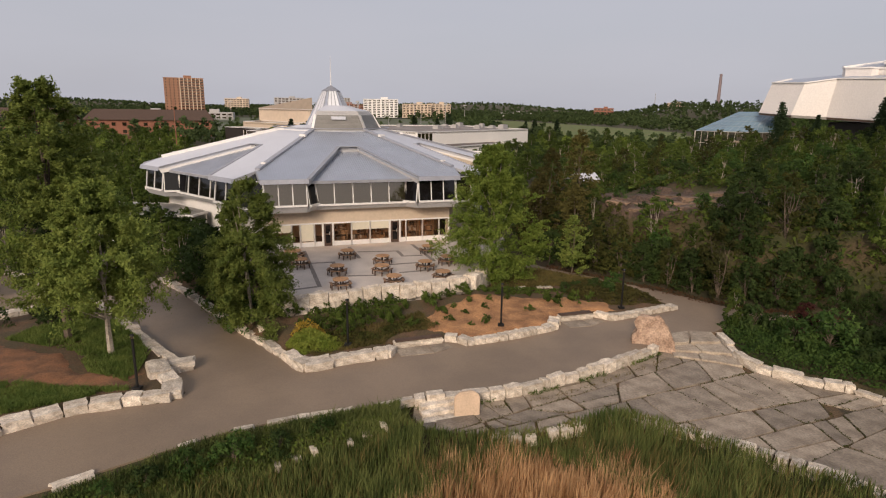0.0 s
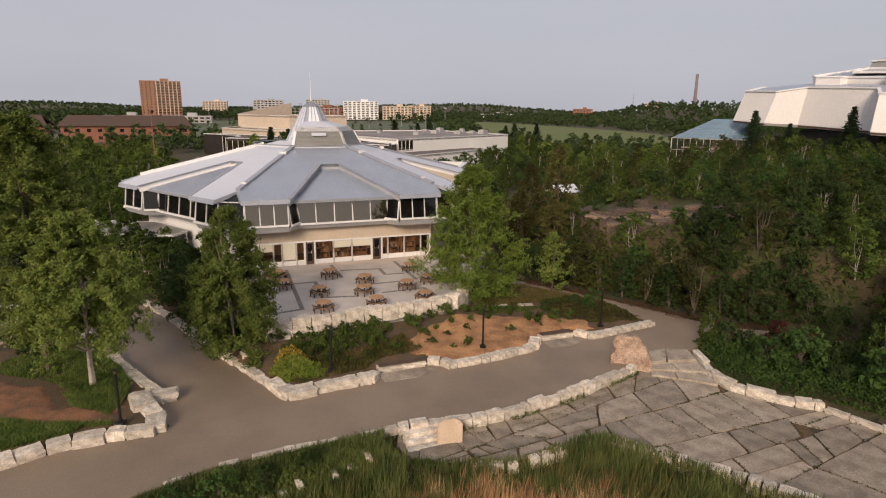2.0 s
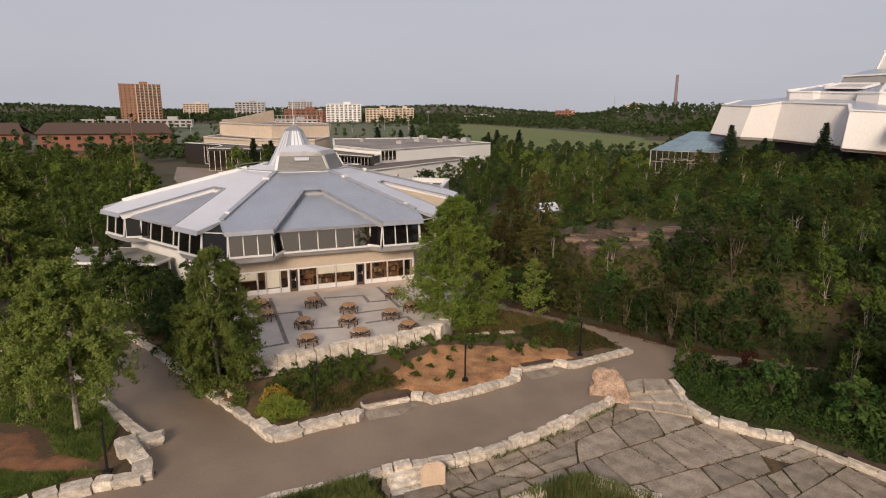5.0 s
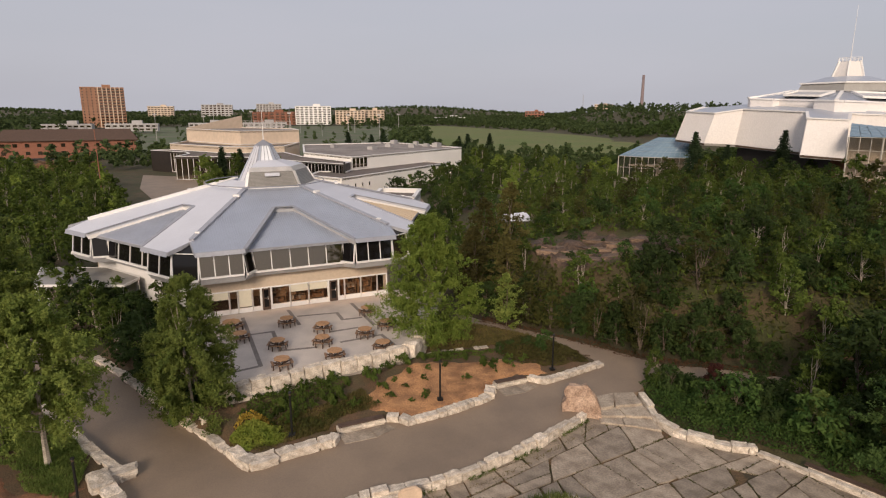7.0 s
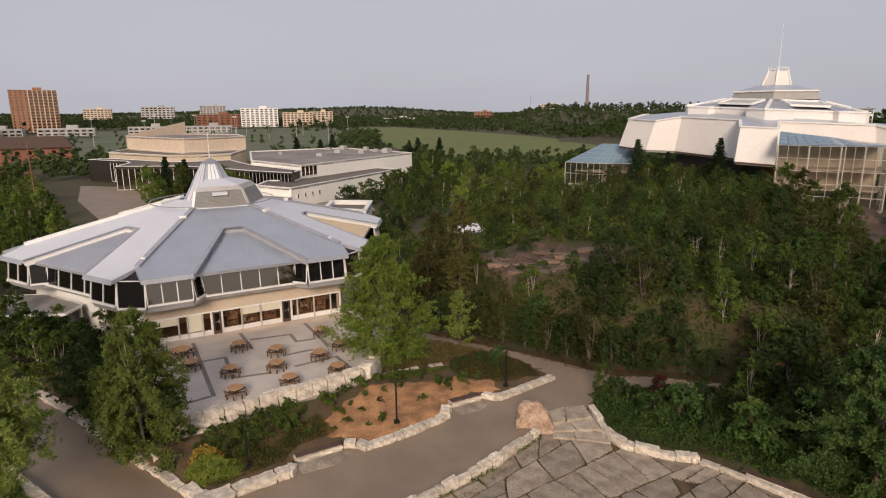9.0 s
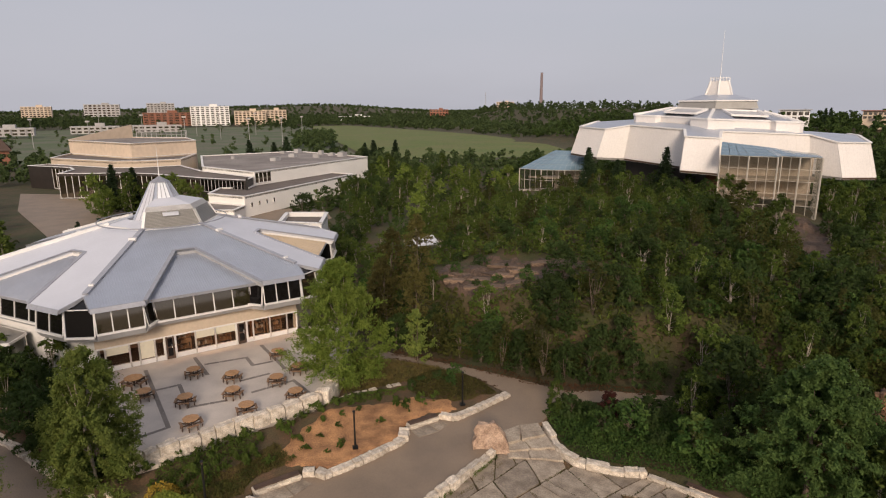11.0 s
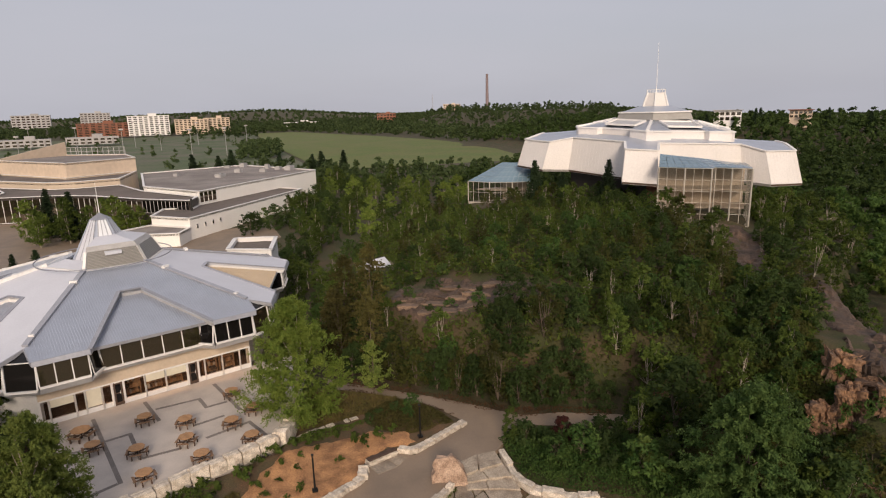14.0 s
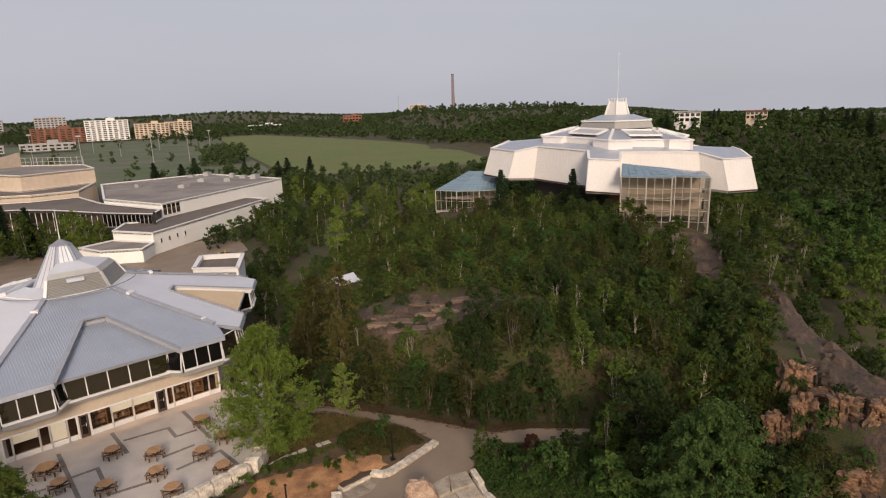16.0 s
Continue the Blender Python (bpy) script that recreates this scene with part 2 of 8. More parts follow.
LEAF_HEDGE = leaf_material("hedge_leaf", (0.026, 0.060, 0.014), (0.092, 0.142, 0.033))
LEAF_MAPLE = leaf_material("maple_leaf", (0.031, 0.066, 0.018), (0.104, 0.152, 0.042))
LEAF_WEED = leaf_material("weed_leaf", (0.064, 0.108, 0.023), (0.185, 0.225, 0.058))
LEAF_REED = leaf_material("reed_blade", (0.036, 0.060, 0.016), (0.195, 0.212, 0.068))
LEAF_SEDGE = leaf_material("sedge_blade", (0.105, 0.100, 0.032), (0.22, 0.165, 0.062))
LEAF_STRAW = leaf_material("straw_blade", (0.26, 0.125, 0.052), (0.85, 0.56, 0.30))
LEAF_YELLOW = leaf_material("yellow_flower", (0.55, 0.36, 0.05), (0.42, 0.30, 0.06))
LEAF_DARK = leaf_material("dark_foliage", (0.026, 0.048, 0.013), (0.068, 0.098, 0.027))
# distant trees: aerial haze is put into this paler, greyer leaf colour
LEAF_HAZED = leaf_material("hazed_foliage", (0.037, 0.062, 0.022), (0.092, 0.120, 0.044))


# ---- mesh helpers ----
def part(name, bm, mat, parent=None, label=""):
    me = bpy.data.meshes.new(name)
    bm.to_mesh(me)
    bm.free()
    me.materials.append(mat)
    ob = new(name, me)
    ob.parent = parent
    if label:
        tagged(ob, label)
    return ob


def thing(name, m=None, label="", category="", group="", kind=""):
    ob = new(name)
    ob.empty_display_size = 0.2
    if m is not None:
        ob.matrix_basis = m if isinstance(m, Matrix) else Matrix.Translation(m)
    return tagged(ob, label, category, group, kind)


def mesh_from(name, verts, faces, mat, parent=None, label=""):
    me = bpy.data.meshes.new(name)
    me.from_pydata(verts if isinstance(verts, list) else verts.tolist(), [], faces if isinstance(faces, list) else faces.tolist())
    me.materials.append(mat)
    ob = new(name, me)
    ob.parent = parent
    if label:
        tagged(ob, label)
    return ob


def box(bm, centre, size, m=None):
    t = Matrix.Translation(centre) @ Matrix.Diagonal((*size, 1))
    bmesh.ops.create_cube(bm, size=1, matrix=m @ t if m is not None else t)
    return bm


def slab(bm, pts, down):
    """A solid from a ring of points, carried along the vector down."""
    down = Vector(down)
    a = [bm.verts.new(p) for p in pts]
    b = [bm.verts.new(Vector(p) + down) for p in pts]
    bm.faces.new(a)
    bm.faces.new(b[::-1])
    for i in range(len(a)):
        j = (i + 1) % len(a)
        bm.faces.new((a[j], a[i], b[i], b[j]))
    return bm


def prism(bm, poly, z0, z1):
    return slab(bm, [(p[0], p[1], z1) for p in poly], (0, 0, z0 - z1))


def bar(bm, a, b, w, h=None, up=(0, 0, 1)):
    """A square bar from a to b."""
    a, b = Vector(a), Vector(b)
    h = h or w
    d = (b - a)
    z = d.normalized()
    x = Vector(up).cross(z)
    if x.length < 1e-4:
        x = Vector((1, 0, 0)).cross(z)
    x.normalize()
    y = z.cross(x)
    ring = [x * w / 2 + y * h / 2, -x * w / 2 + y * h / 2, -x * w / 2 - y * h / 2, x * w / 2 - y * h / 2]
    slab(bm, [b + r for r in ring], a - b)
    return bm


def tube(bm, path, radii, sides=7):
    rings = []
    x = None
    for i, p in enumerate(path):
        p = Vector(p)
        d = (Vector(path[min(i + 1, len(path) - 1)]) - Vector(path[max(i - 1, 0)])).normalized()
        x = d.orthogonal().normalized() if x is None else (x - d * x.dot(d)).normalized()
        y = d.cross(x)
        rings.append([bm.verts.new(p + (x * math.cos(a) + y * math.sin(a)) * radii[i]) for a in [2 * math.pi * k / sides for k in range(sides)]])
    for r0, r1 in zip(rings, rings[1:]):
        for k in range(sides):
            bm.faces.new((r0[k], r0[(k + 1) % sides], r1[(k + 1) % sides], r1[k]))
    bm.faces.new(rings[0][::-1])
    bm.faces.new(rings[-1])
    return rings


def joint(bm, trunk, limb):
    """Grows the foot of a limb into the nearest ring of its trunk."""
    foot = limb[0][0]
    ring = min(trunk, key=lambda r: (r[0].co - foot.co).length)
    k = min(range(len(ring)), key=lambda i: (ring[i].co - foot.co).length)
    bm.faces.new((ring[k], ring[(k + 1) % len(ring)], foot))


def smooth(e0, e1, x):
    t = np.clip((x - e0) / (e1 - e0), 0, 1)
    return t * t * (3 - 2 * t)


def inside(poly, x, y):
    """Signed distance to a ring of points, positive inside, for arrays x, y."""
    x, y = np.asarray(x, float), np.asarray(y, float)
    best, odd = np.full(x.shape, 1e18), np.zeros(x.shape, bool)
    for (ax, ay), (bx, by) in zip(poly, poly[1:] + poly[:1]):
        dx, dy = bx - ax, by - ay
        t = np.clip(((x - ax) * dx + (y - ay) * dy) / (dx * dx + dy * dy), 0, 1)
        best = np.minimum(best, (x - ax - t * dx) ** 2 + (y - ay - t * dy) ** 2)
        cross = (ay > y) != (by > y)
        odd ^= cross & (x < ax + (y - ay) * dx / (dy if dy else 1e-9))
    return np.where(odd, 1, -1) * np.sqrt(best)


def wob(x, y, s, seed=0.0):
    """Soft uneven relief from a few crossing waves."""
    return (np.sin(x * s * 1.0 + 1.3 * np.sin(y * s * 0.7 + seed)) + np.sin(y * s * 1.13 + 1.7 * np.sin(x * s * 0.61 + 2 * seed)) + 0.5 * np.sin((x + y) * s * 2.3 + seed) + 0.5 * np.sin((x - y) * s * 2.9 + 3 * seed)) / 3


# ---- the plan ----
PATH_Z, PLAZA_Z, POND_Z = -1.55, -1.95, -2.45
FRONT_KERB = [(-13.6, 19.8), (-12.1, 21.1), (-8.8, 23.7), (-5.9, 25.2), (-3.4, 26.0), (-1.1, 27.0), (0.6, 27.5), (2.5, 27.9), (4.9, 28.8), (6.6, 29.8), (8.3, 30.8), (10.3, 32.2), (12.6, 33.9)]
BED_KERB = [(-21.9, 45.8), (-18.3, 42.2), (-15.2, 38.6), (-11.0, 34.0), (-8.4, 31.2), (-7.0, 29.6), (-5.8, 30.2), (-4.3, 31.0), (-2.7, 31.6), (-2.6, 33.0), (0.3, 34.1), (0.6, 34.3), (1.7, 33.5), (4.6, 34.7), (7.3, 36.3), (7.7, 38.0), (10.2, 38.8), (11.3, 38.1), (13.6, 39.2), (16.5, 40.7)]
BED_BACK = [(16.2, 42.0), (15.2, 44.2), (14.0, 45.7), (11.7, 47.9), (9.0, 49.9), (7.4, 51.5)]
UP_EDGE = [(18.2, 37.3), (19.2, 38.7), (20.9, 39.0), (24.5, 37.2), (27.6, 35.6), (31.0, 33.0), (32.2, 34.6), (28.6, 37.6), (24.3, 39.7), (21.4, 40.4), (19.9, 41.8), (18.3, 43.6), (15.5, 46.3), (12.7, 48.7), (9.0, 51.8), (7.0, 54.0)]
LEFT_KERB = [(-24.8, 41.6), (-20.7, 37.6), (-17.7, 34.6), (-15.7, 32.5), (-14.0, 30.8), (-12.7, 29.8), (-13.6, 28.8), (-11.9, 27.2), (-12.2, 26.2), (-14.6, 25.6), (-16.4, 24.6), (-17.8, 23.2), (-20.5, 20.8)]
PLAZA_KERB = [(17.3, 36.6), (17.1, 35.2), (16.8, 33.0), (17.3, 31.5), (18.5, 30.3), (20.0, 29.4), (21.1, 29.0), (21.9, 27.9), (23.0, 26.4), (25.4, 22.9)]
PLAZA_FRONT = [(19.0, 17.6), (16.2, 21.6), (14.8, 22.8), (13.6, 23.7), (12.0, 24.8), (10.4, 25.8), (9.0, 26.6), (7.6, 26.2), (4.3, 24.7), (2.0, 24.5), (-0.4, 24.9), (-1.1, 25.8)]
KNOLL = [(9, 60), (12.4, 54.0), (16.6, 50.0), (20.8, 45.4), (26, 42), (32, 38.0), (36.5, 30), (38, 22), (41, 15), (49, 14), (52.5, 26), (59, 37), (68, 47.5), (84, 56), (108, 76), (115, 110), (85, 130), (45, 125), (22, 100), (12, 85)]
RIDGE = [(185, 420), (205, 320), (222, 262), (262, 195), (330, 110), (520, 120), (640, 500), (300, 600)]
POND = [(-60, -60), (-20.5, 16.0), (-13.8, 19.4), (-8.8, 23.4), (-3.4, 25.6), (-1.5, 24.6), (2, 24.2), (9, 26.2), (14.2, 22.8), (18.6, 16.8), (34, 21), (60, -60)]
SLOUGH = [(52, 22), (58, 34), (70, 44), (95, 50), (110, 30), (80, 5), (55, 8)]


HILL_AZ = [-60, -40, -31, -27, -23, -18, -11, -5, 0, 3.5, 6, 9, 12, 15, 25, 40, 60]      # skyline hills: bearing and height
HILL_TOP = [16, 18, 26, 21, 8, 12, 20, 28, 32, 36, 32, 23, 13, 8, 10, 6, 4]


def ground_z(x, y):
    x, y = np.asarray(x, float), np.asarray(y, float)
    z = np.full(x.shape, PATH_Z - 0.06)
    z = z + (-1.1 - z) * smooth(80, 110, y)
    z = z - 2.0 * smooth(190, 300, y)
    z = z + (POND_Z - 0.5 - z) * smooth(-0.4, np.where(x < -0.5, 3.4, 0.9), inside(POND, x, y))
    plaza = FRONT_KERB[5:] + PLAZA_KERB + PLAZA_FRONT
    z = np.minimum(z, np.where(inside(plaza, x, y) > -0.6, PLAZA_Z - 0.15, 1e9))
    d = inside(KNOLL, x, y)
    k = 4.9 * smooth(0, 4.6, d) + 2.2 * smooth(7, 26, d) + 1.3 * np.exp(-((x - 66) ** 2 + (y - 76) ** 2) / 500)
    z = z + k * (1 + 0.0 * x) + smooth(0.5, 4, d) * 0.45 * wob(x, y, 0.55, 1.0) + smooth(0.5, 4, d) * 0.22 * wob(x, y, 1.7, 2.0)
    z = z - 3.2 * smooth(0, 10, inside(SLOUGH, x, y))
    r = inside(RIDGE, x, y)
    z = z + (12 - 8 * smooth(-270, -150, -y)) * smooth(-25, 50, r) - 9 * smooth(72, 150, r) + 1.2 * smooth(0, 40, r) * wob(x, y, 0.03, 0.5)
    dist, az = np.hypot(x, y), np.degrees(np.arctan2(x, np.maximum(y, 1e-3)))
    hill = np.interp(az, HILL_AZ, HILL_TOP)
    z = z + smooth(1250, 2500, dist) * smooth(-0.2, 0.3, y / (dist + 1)) * (hill + 3 * wob(x, y, 0.006, 2.2))
    z = z - 0.015 * np.clip(dist - 470, 0, 4500) * smooth(37, 47, az)              # the land falls away to the east
    z = z + 23 * np.exp(-((dist - 1080) / 210) ** 2) * smooth(14.0, 21.0, az) * smooth(40.0, 33.0, az)
    return z


# ---- ground, paths, plaza ----
def spaced(*runs):
    out = []
    for a, b, step in runs:
        out += list(np.arange(a, b, step))
    return np.array(out)


def sheet(name, xs, ys, mat, **tags):
    gx, gy = np.meshgrid(xs, ys)
    v = np.stack([gx.ravel(), gy.ravel(), ground_z(gx, gy).ravel()], 1)
    w, h = len(xs), len(ys)
    i = (np.arange(h - 1)[:, None] * w + np.arange(w - 1)[None]).ravel()
    ob = mesh_from(name, v, np.stack([i, i + 1, i + w + 1, i + w], 1), mat)
    for p in ob.data.polygons:
        p.use_smooth = True
    return tagged(ob, **tags)


ground = sheet("ground", spaced((-4000, -600, 200), (-600, -120, 30), (-120, -36, 6), (-36, 84, 0.8), (84, 150, 4), (150, 640, 18), (640, 4001, 140)),
               spaced((-300, -30, 30), (-30, 8, 5), (8, 104, 0.8), (104, 180, 4), (180, 640, 18), (640, 5000, 140)), GRASS,
               label="grassy and rocky ground with bare brown soil", category="ground", kind="structure")


def flat(name, poly, z, mat, label, category, thick=0.06):
    bm = bmesh.new()
    prism(bm, poly, z - thick, z)
    bmesh.ops.triangulate(bm, faces=bm.faces[:])
    bmesh.ops.recalc_face_normals(bm, faces=bm.faces[:])
    return tagged(part(name, bm, mat), label, category, kind="structure")


FIELD_RING = [(41, 330), (48, 282), (66, 246), (102, 233), (130, 246), (152, 289), (178, 411), (176, 520), (154, 648), (124, 770), (92, 900), (38, 880), (36, 570)]
path_ring = [(-40, 2), (-13.6, 19.8)] + FRONT_KERB[1:] + [(13.6, 34.4), (17.4, 36.6)] + UP_EDGE + BED_BACK[::-1] + BED_KERB[::-1] + [(-27.0, 51.0), (-30.5, 54.8), (-33.5, 51.0)] + LEFT_KERB + [(-48, 8)]
flat("path", path_ring, PATH_Z, ASPHALT, "brown-grey compacted gravel footpath between limestone kerbs", "path", 0.35)
flat("pavement", [(-38, 36.5), (-27.5, 36.0), (-25.6, 38.5), (-29.4, 43.0), (-34.5, 46.8), (-44, 48)], PATH_Z + 0.25, ASPHALT, "small paved terrace edged with limestone blocks", "pavement", 0.4)
flat("field", FIELD_RING, -2.9, FIELD, "wide mown green playing field", "field", 0.1)
flat("sports_ground", [(-210, 330), (-30, 290), (38, 300), (35, 640), (34, 900), (-60, 905), (-320, 800)], -2.95, material("court_surface", (0.070, 0.098, 0.034), 0.9, vary=0.25, scale=0.03, grain=20, hue=(0.12, 0.115, 0.075), by=""), "pale green sports courts with floodlight poles", "sports ground", 0.1)
flat("car_park", [(-54, 176), (-48, 167), (-39, 163), (-17, 138), (-6, 134), (8, 140), (9, 122), (-2, 108), (-12, 100), (-26, 98), (-36, 108), (-44, 124), (-57, 150), (-68, 182)], -1.02, ASPHALT, "grey asphalt yard beside the long white building", "car park", 0.5)
flat("water", [(50, 20), (58, 34), (70, 44), (95, 50), (112, 30), (80, 3), (55, 6)], -4.2, WATER, "dark still pond water below the rocks", "water", 0.1)

# flagstones of the lower plaza: uneven convex pieces with open joints
PLAZA = FRONT_KERB[5:] + [(13.4, 34.2), (16.6, 34.6)] + PLAZA_KERB[1:] + PLAZA_FRONT


rng = np.random.RandomState(5)
plaza = thing("plaza", label="sunken plaza of large irregular grey flagstones", category="plaza", kind="structure")
bm = bmesh.new()
prism(bm, PLAZA, PLAZA_Z - 0.5, PLAZA_Z - 0.06)
bmesh.ops.triangulate(bm, faces=bm.faces[:])
part("joint_bed", bm, JOINT, plaza)
def clipped(subject, ring):
    """The subject polygon cut down to a convex ring."""
    area = sum(a[0] * b[1] - b[0] * a[1] for a, b in zip(ring, ring[1:] + ring[:1]))
    ring = ring if area > 0 else ring[::-1]
    out = subject
    for (ax, ay), (bx, by) in zip(ring, ring[1:] + ring[:1]):
        side = [(bx - ax) * (y - ay) - (by - ay) * (x - ax) for x, y in out]
        cut = []
        for k in range(len(out)):
            p, q, dp, dq = out[k - 1], out[k], side[k - 1], side[k]
            if dp * dq < 0:
                t = dp / (dp - dq)
                cut.append((p[0] + t * (q[0] - p[0]), p[1] + t * (q[1] - p[1])))
            if dq >= 0:
                cut.append(q)
        out = cut
        if len(out) < 3:
            return []
    return out


U, V = (math.cos(radians(25)), math.sin(radians(25))), (math.cos(radians(107)), math.sin(radians(107)))
rows_at, b, joints = [], -14.0, []
while b < 16:
    rows_at.append((b, rng.uniform(-0.13, 0.13)))
    b += rng.uniform(1.7, 3.2)
for (b0, t0), (b1, t1) in zip(rows_at, rows_at[1:]):
    a = -18.0 + rng.uniform(0, 2)
    s0 = 0.0
    while a < 18:
        w, s1 = rng.uniform(1.3, 3.8), rng.uniform(-1.3, 1.3)
        quad_ab = [(a, b0 + t0 * a), (a + w, b0 + t0 * (a + w)), (a + w + s1, b1 + t1 * (a + w + s1)), (a + s0, b1 + t1 * (a + s0))]
        q = [(12 + p * U[0] + r * V[0], 27 + p * U[1] + r * V[1]) for p, r in quad_ab]
        halves = [q]
        if rng.rand() < 0.30:
            e, g = rng.uniform(0.25, 0.75), rng.uniform(0.25, 0.75)
            m0 = (q[0][0] + e * (q[1][0] - q[0][0]), q[0][1] + e * (q[1][1] - q[0][1]))
            m1 = (q[3][0] + g * (q[2][0] - q[3][0]), q[3][1] + g * (q[2][1] - q[3][1]))
            halves = [[q[0], m0, m1, q[3]], [m0, q[1], q[2], m1]]
        elif rng.rand() < 0.25:
            e, g = rng.uniform(0.3, 0.7), rng.uniform(0.3, 0.7)
            m0 = (q[0][0] + e * (q[3][0] - q[0][0]), q[0][1] + e * (q[3][1] - q[0][1]))
            m1 = (q[1][0] + g * (q[2][0] - q[1][0]), q[1][1] + g * (q[2][1] - q[1][1]))
            halves = [[q[0], q[1], m1, m0], [m0, m1, q[2], q[3]]]
        for h in halves:
            ring = clipped(PLAZA, h)
            if len(ring) < 3:
                continue
            cx, cy = sum(p[0] for p in ring) / len(ring), sum(p[1] for p in ring) / len(ring)
            inset = rng.uniform(0.015, 0.06)
            ring = [(x + (cx - x) * inset / max(0.3, math.hypot(cx - x, cy - y)), y + (cy - y) * inset / max(0.3, math.hypot(cx - x, cy - y))) for x, y in ring]
            if max(math.hypot(x - cx, y - cy) for x, y in ring) < 0.25:
                continue
            worn = []
            for (ax, ay), (bx, by) in zip(ring, ring[1:] + ring[:1]):
                n = max(1, int(math.hypot(bx - ax, by - ay) / 0.6))
                for e in range(n):
                    k = (0.05 if e else 0.12) * rng.uniform(0, 1) ** 1.5
                    x, y = ax + (bx - ax) * e / n, ay + (by - ay) * e / n
                    far = max(0.3, math.hypot(cx - x, cy - y))
                    worn.append((x + (cx - x) * k / far, y + (cy - y) * k / far))
                if rng.rand() < 0.55:
                    joints.append(((ax, ay), (bx, by)))
            ring = worn
            bm = bmesh.new()
            prism(bm, [(x - cx, y - cy) for x, y in ring], -0.1, rng.uniform(-0.015, 0.03))
            bmesh.ops.recalc_face_normals(bm, faces=bm.faces[:])
            ob = part("flagstone", bm, FLAG, plaza)
            ob.location = (cx, cy, PLAZA_Z)
        a, s0 = a + w, s1


# ---- limestone blocks ----
def block_mesh(name, seed, rough=0.085):
    """An irregular hewn block in a unit box, its base at z = 0."""
    r = np.random.RandomState(seed)
    bm = bmesh.new()
    bmesh.ops.create_cube(bm, size=1)
    bmesh.ops.subdivide_edges(bm, edges=bm.edges[:], cuts=2, use_grid_fill=True)
    ph = r.uniform(0, 9, 6)
    for v in bm.verts:
        c = v.co.copy()
        corner = (abs(c.x) > 0.4) + (abs(c.y) > 0.4) + (abs(c.z) > 0.4)
        v.co *= 1 - 0.012 * (corner == 2) - 0.035 * (corner == 3)
        v.co += Vector((math.sin(3 * c.y + ph[0]) + 0.5 * math.sin(6 * c.z + ph[1]), math.sin(3 * c.x + ph[2]) + 0.5 * math.sin(5 * c.z + ph[3]), 0.5 * math.sin(4 * c.x + ph[4]) + 0.4 * math.sin(5 * c.y + ph[5]))) * rough * 0.5
        v.co += Vector(r.uniform(-1, 1, 3)) * rough * 0.5
        v.co.z += 0.5
    bmesh.ops.recalc_face_normals(bm, faces=bm.faces[:])
    me = bpy.data.meshes.new(name)
    bm.to_mesh(me)
    bm.free()
    me.materials.append(LIMESTONE)
    return me


BLOCKS = [block_mesh("stone", s) for s in range(9)]


def stones_along(owner, line, z, length=(0.8, 1.5), depth=(0.45, 0.7), height=(0.30, 0.45), seed=0, side=0.0, gap=0.07, sink=0.12, skip=0.0):
    """Sets blocks end to end along a line of points; side shifts them to the line's left."""
    r = np.random.RandomState(seed)
    pts = [Vector((*p, 0)) for p in line]
    seg = [(b - a).length for a, b in zip(pts, pts[1:])]
    total, at = sum(seg), 0.0

    def along(d):
        for a, b, s in zip(pts, pts[1:], seg):
            if d <= s:
                return a.lerp(b, d / s)
            d -= s
        return pts[-1]
    while at < total - 0.25:
        step = min(r.uniform(*length), total - at)
        a, b = along(at), along(at + step)
        mid, way = (a + b) / 2, b - a
        w, h = r.uniform(*depth), r.uniform(*height)
        left = Vector((-way.y, way.x, 0)).normalized()
        if r.rand() < skip:
            at += step
            continue
        ob = new("stone", BLOCKS[r.randint(len(BLOCKS))])
        ob.parent = owner
        zz = z(mid.x, mid.y) if callable(z) else z
        flip = math.pi if r.rand() > 0.5 else 0
        ob.matrix_basis = Matrix.Translation(mid + left * side + Vector((0, 0, zz - sink))) @ Matrix.Rotation(math.atan2(way.y, way.x) + flip + r.uniform(-0.06, 0.06), 4, "Z") @ Matrix.Rotation(r.uniform(-0.06, 0.06), 4, "X") @ Matrix.Diagonal((max(0.25, way.length - gap) * 1.04, w, h + sink, 1))
        at += step


kerb = thing("bed_kerb", label="low kerb of pale hewn limestone blocks round the planting bed", category="kerb", kind="structure")
stones_along(kerb, BED_KERB[:5], PATH_Z, (0.6, 1.4), (0.45, 0.7), (0.20, 0.36), 1, 0.25)
stones_along(kerb, BED_KERB[4:9], PATH_Z, (1.0, 1.6), (0.7, 1.0), (0.38, 0.5), 2, 0.3)
stones_along(kerb, [BED_KERB[8], (-2.5, 32.6)], PATH_Z, (0.7, 0.9), (0.5, 0.6), (0.42, 0.5), 3, 0.1)
stones_along(kerb, BED_KERB[10:15], PATH_Z, (0.45, 0.95), (0.45, 0.65), (0.32, 0.42), 4, 0.25)
stones_along(kerb, [(7.3, 36.4), (7.6, 37.5)], PATH_Z, (0.8, 1.1), (0.6, 0.7), (0.45, 0.5), 5, 0.2)
stones_along(kerb, BED_KERB[16:], PATH_Z, (0.5, 1.0), (0.45, 0.6), (0.28, 0.4), 6, 0.25)
kerb = thing("path_kerb", label="kerb of pale limestone blocks between path and plaza", category="kerb", kind="structure")
stones_along(kerb, FRONT_KERB[5:], PATH_Z, (0.5, 1.35), (0.36, 0.62), (0.06, 0.26), 7, -0.1, gap=0.10, sink=0.5)
stones_along(kerb, FRONT_KERB[:6], PATH_Z, (0.5, 1.5), (0.25, 0.42), (0.03, 0.10), 8, -0.05, sink=0.3, skip=0.15)
kerb = thing("left_bed_kerb", label="wall of weathered limestone blocks round the tree bed", category="kerb", kind="structure")
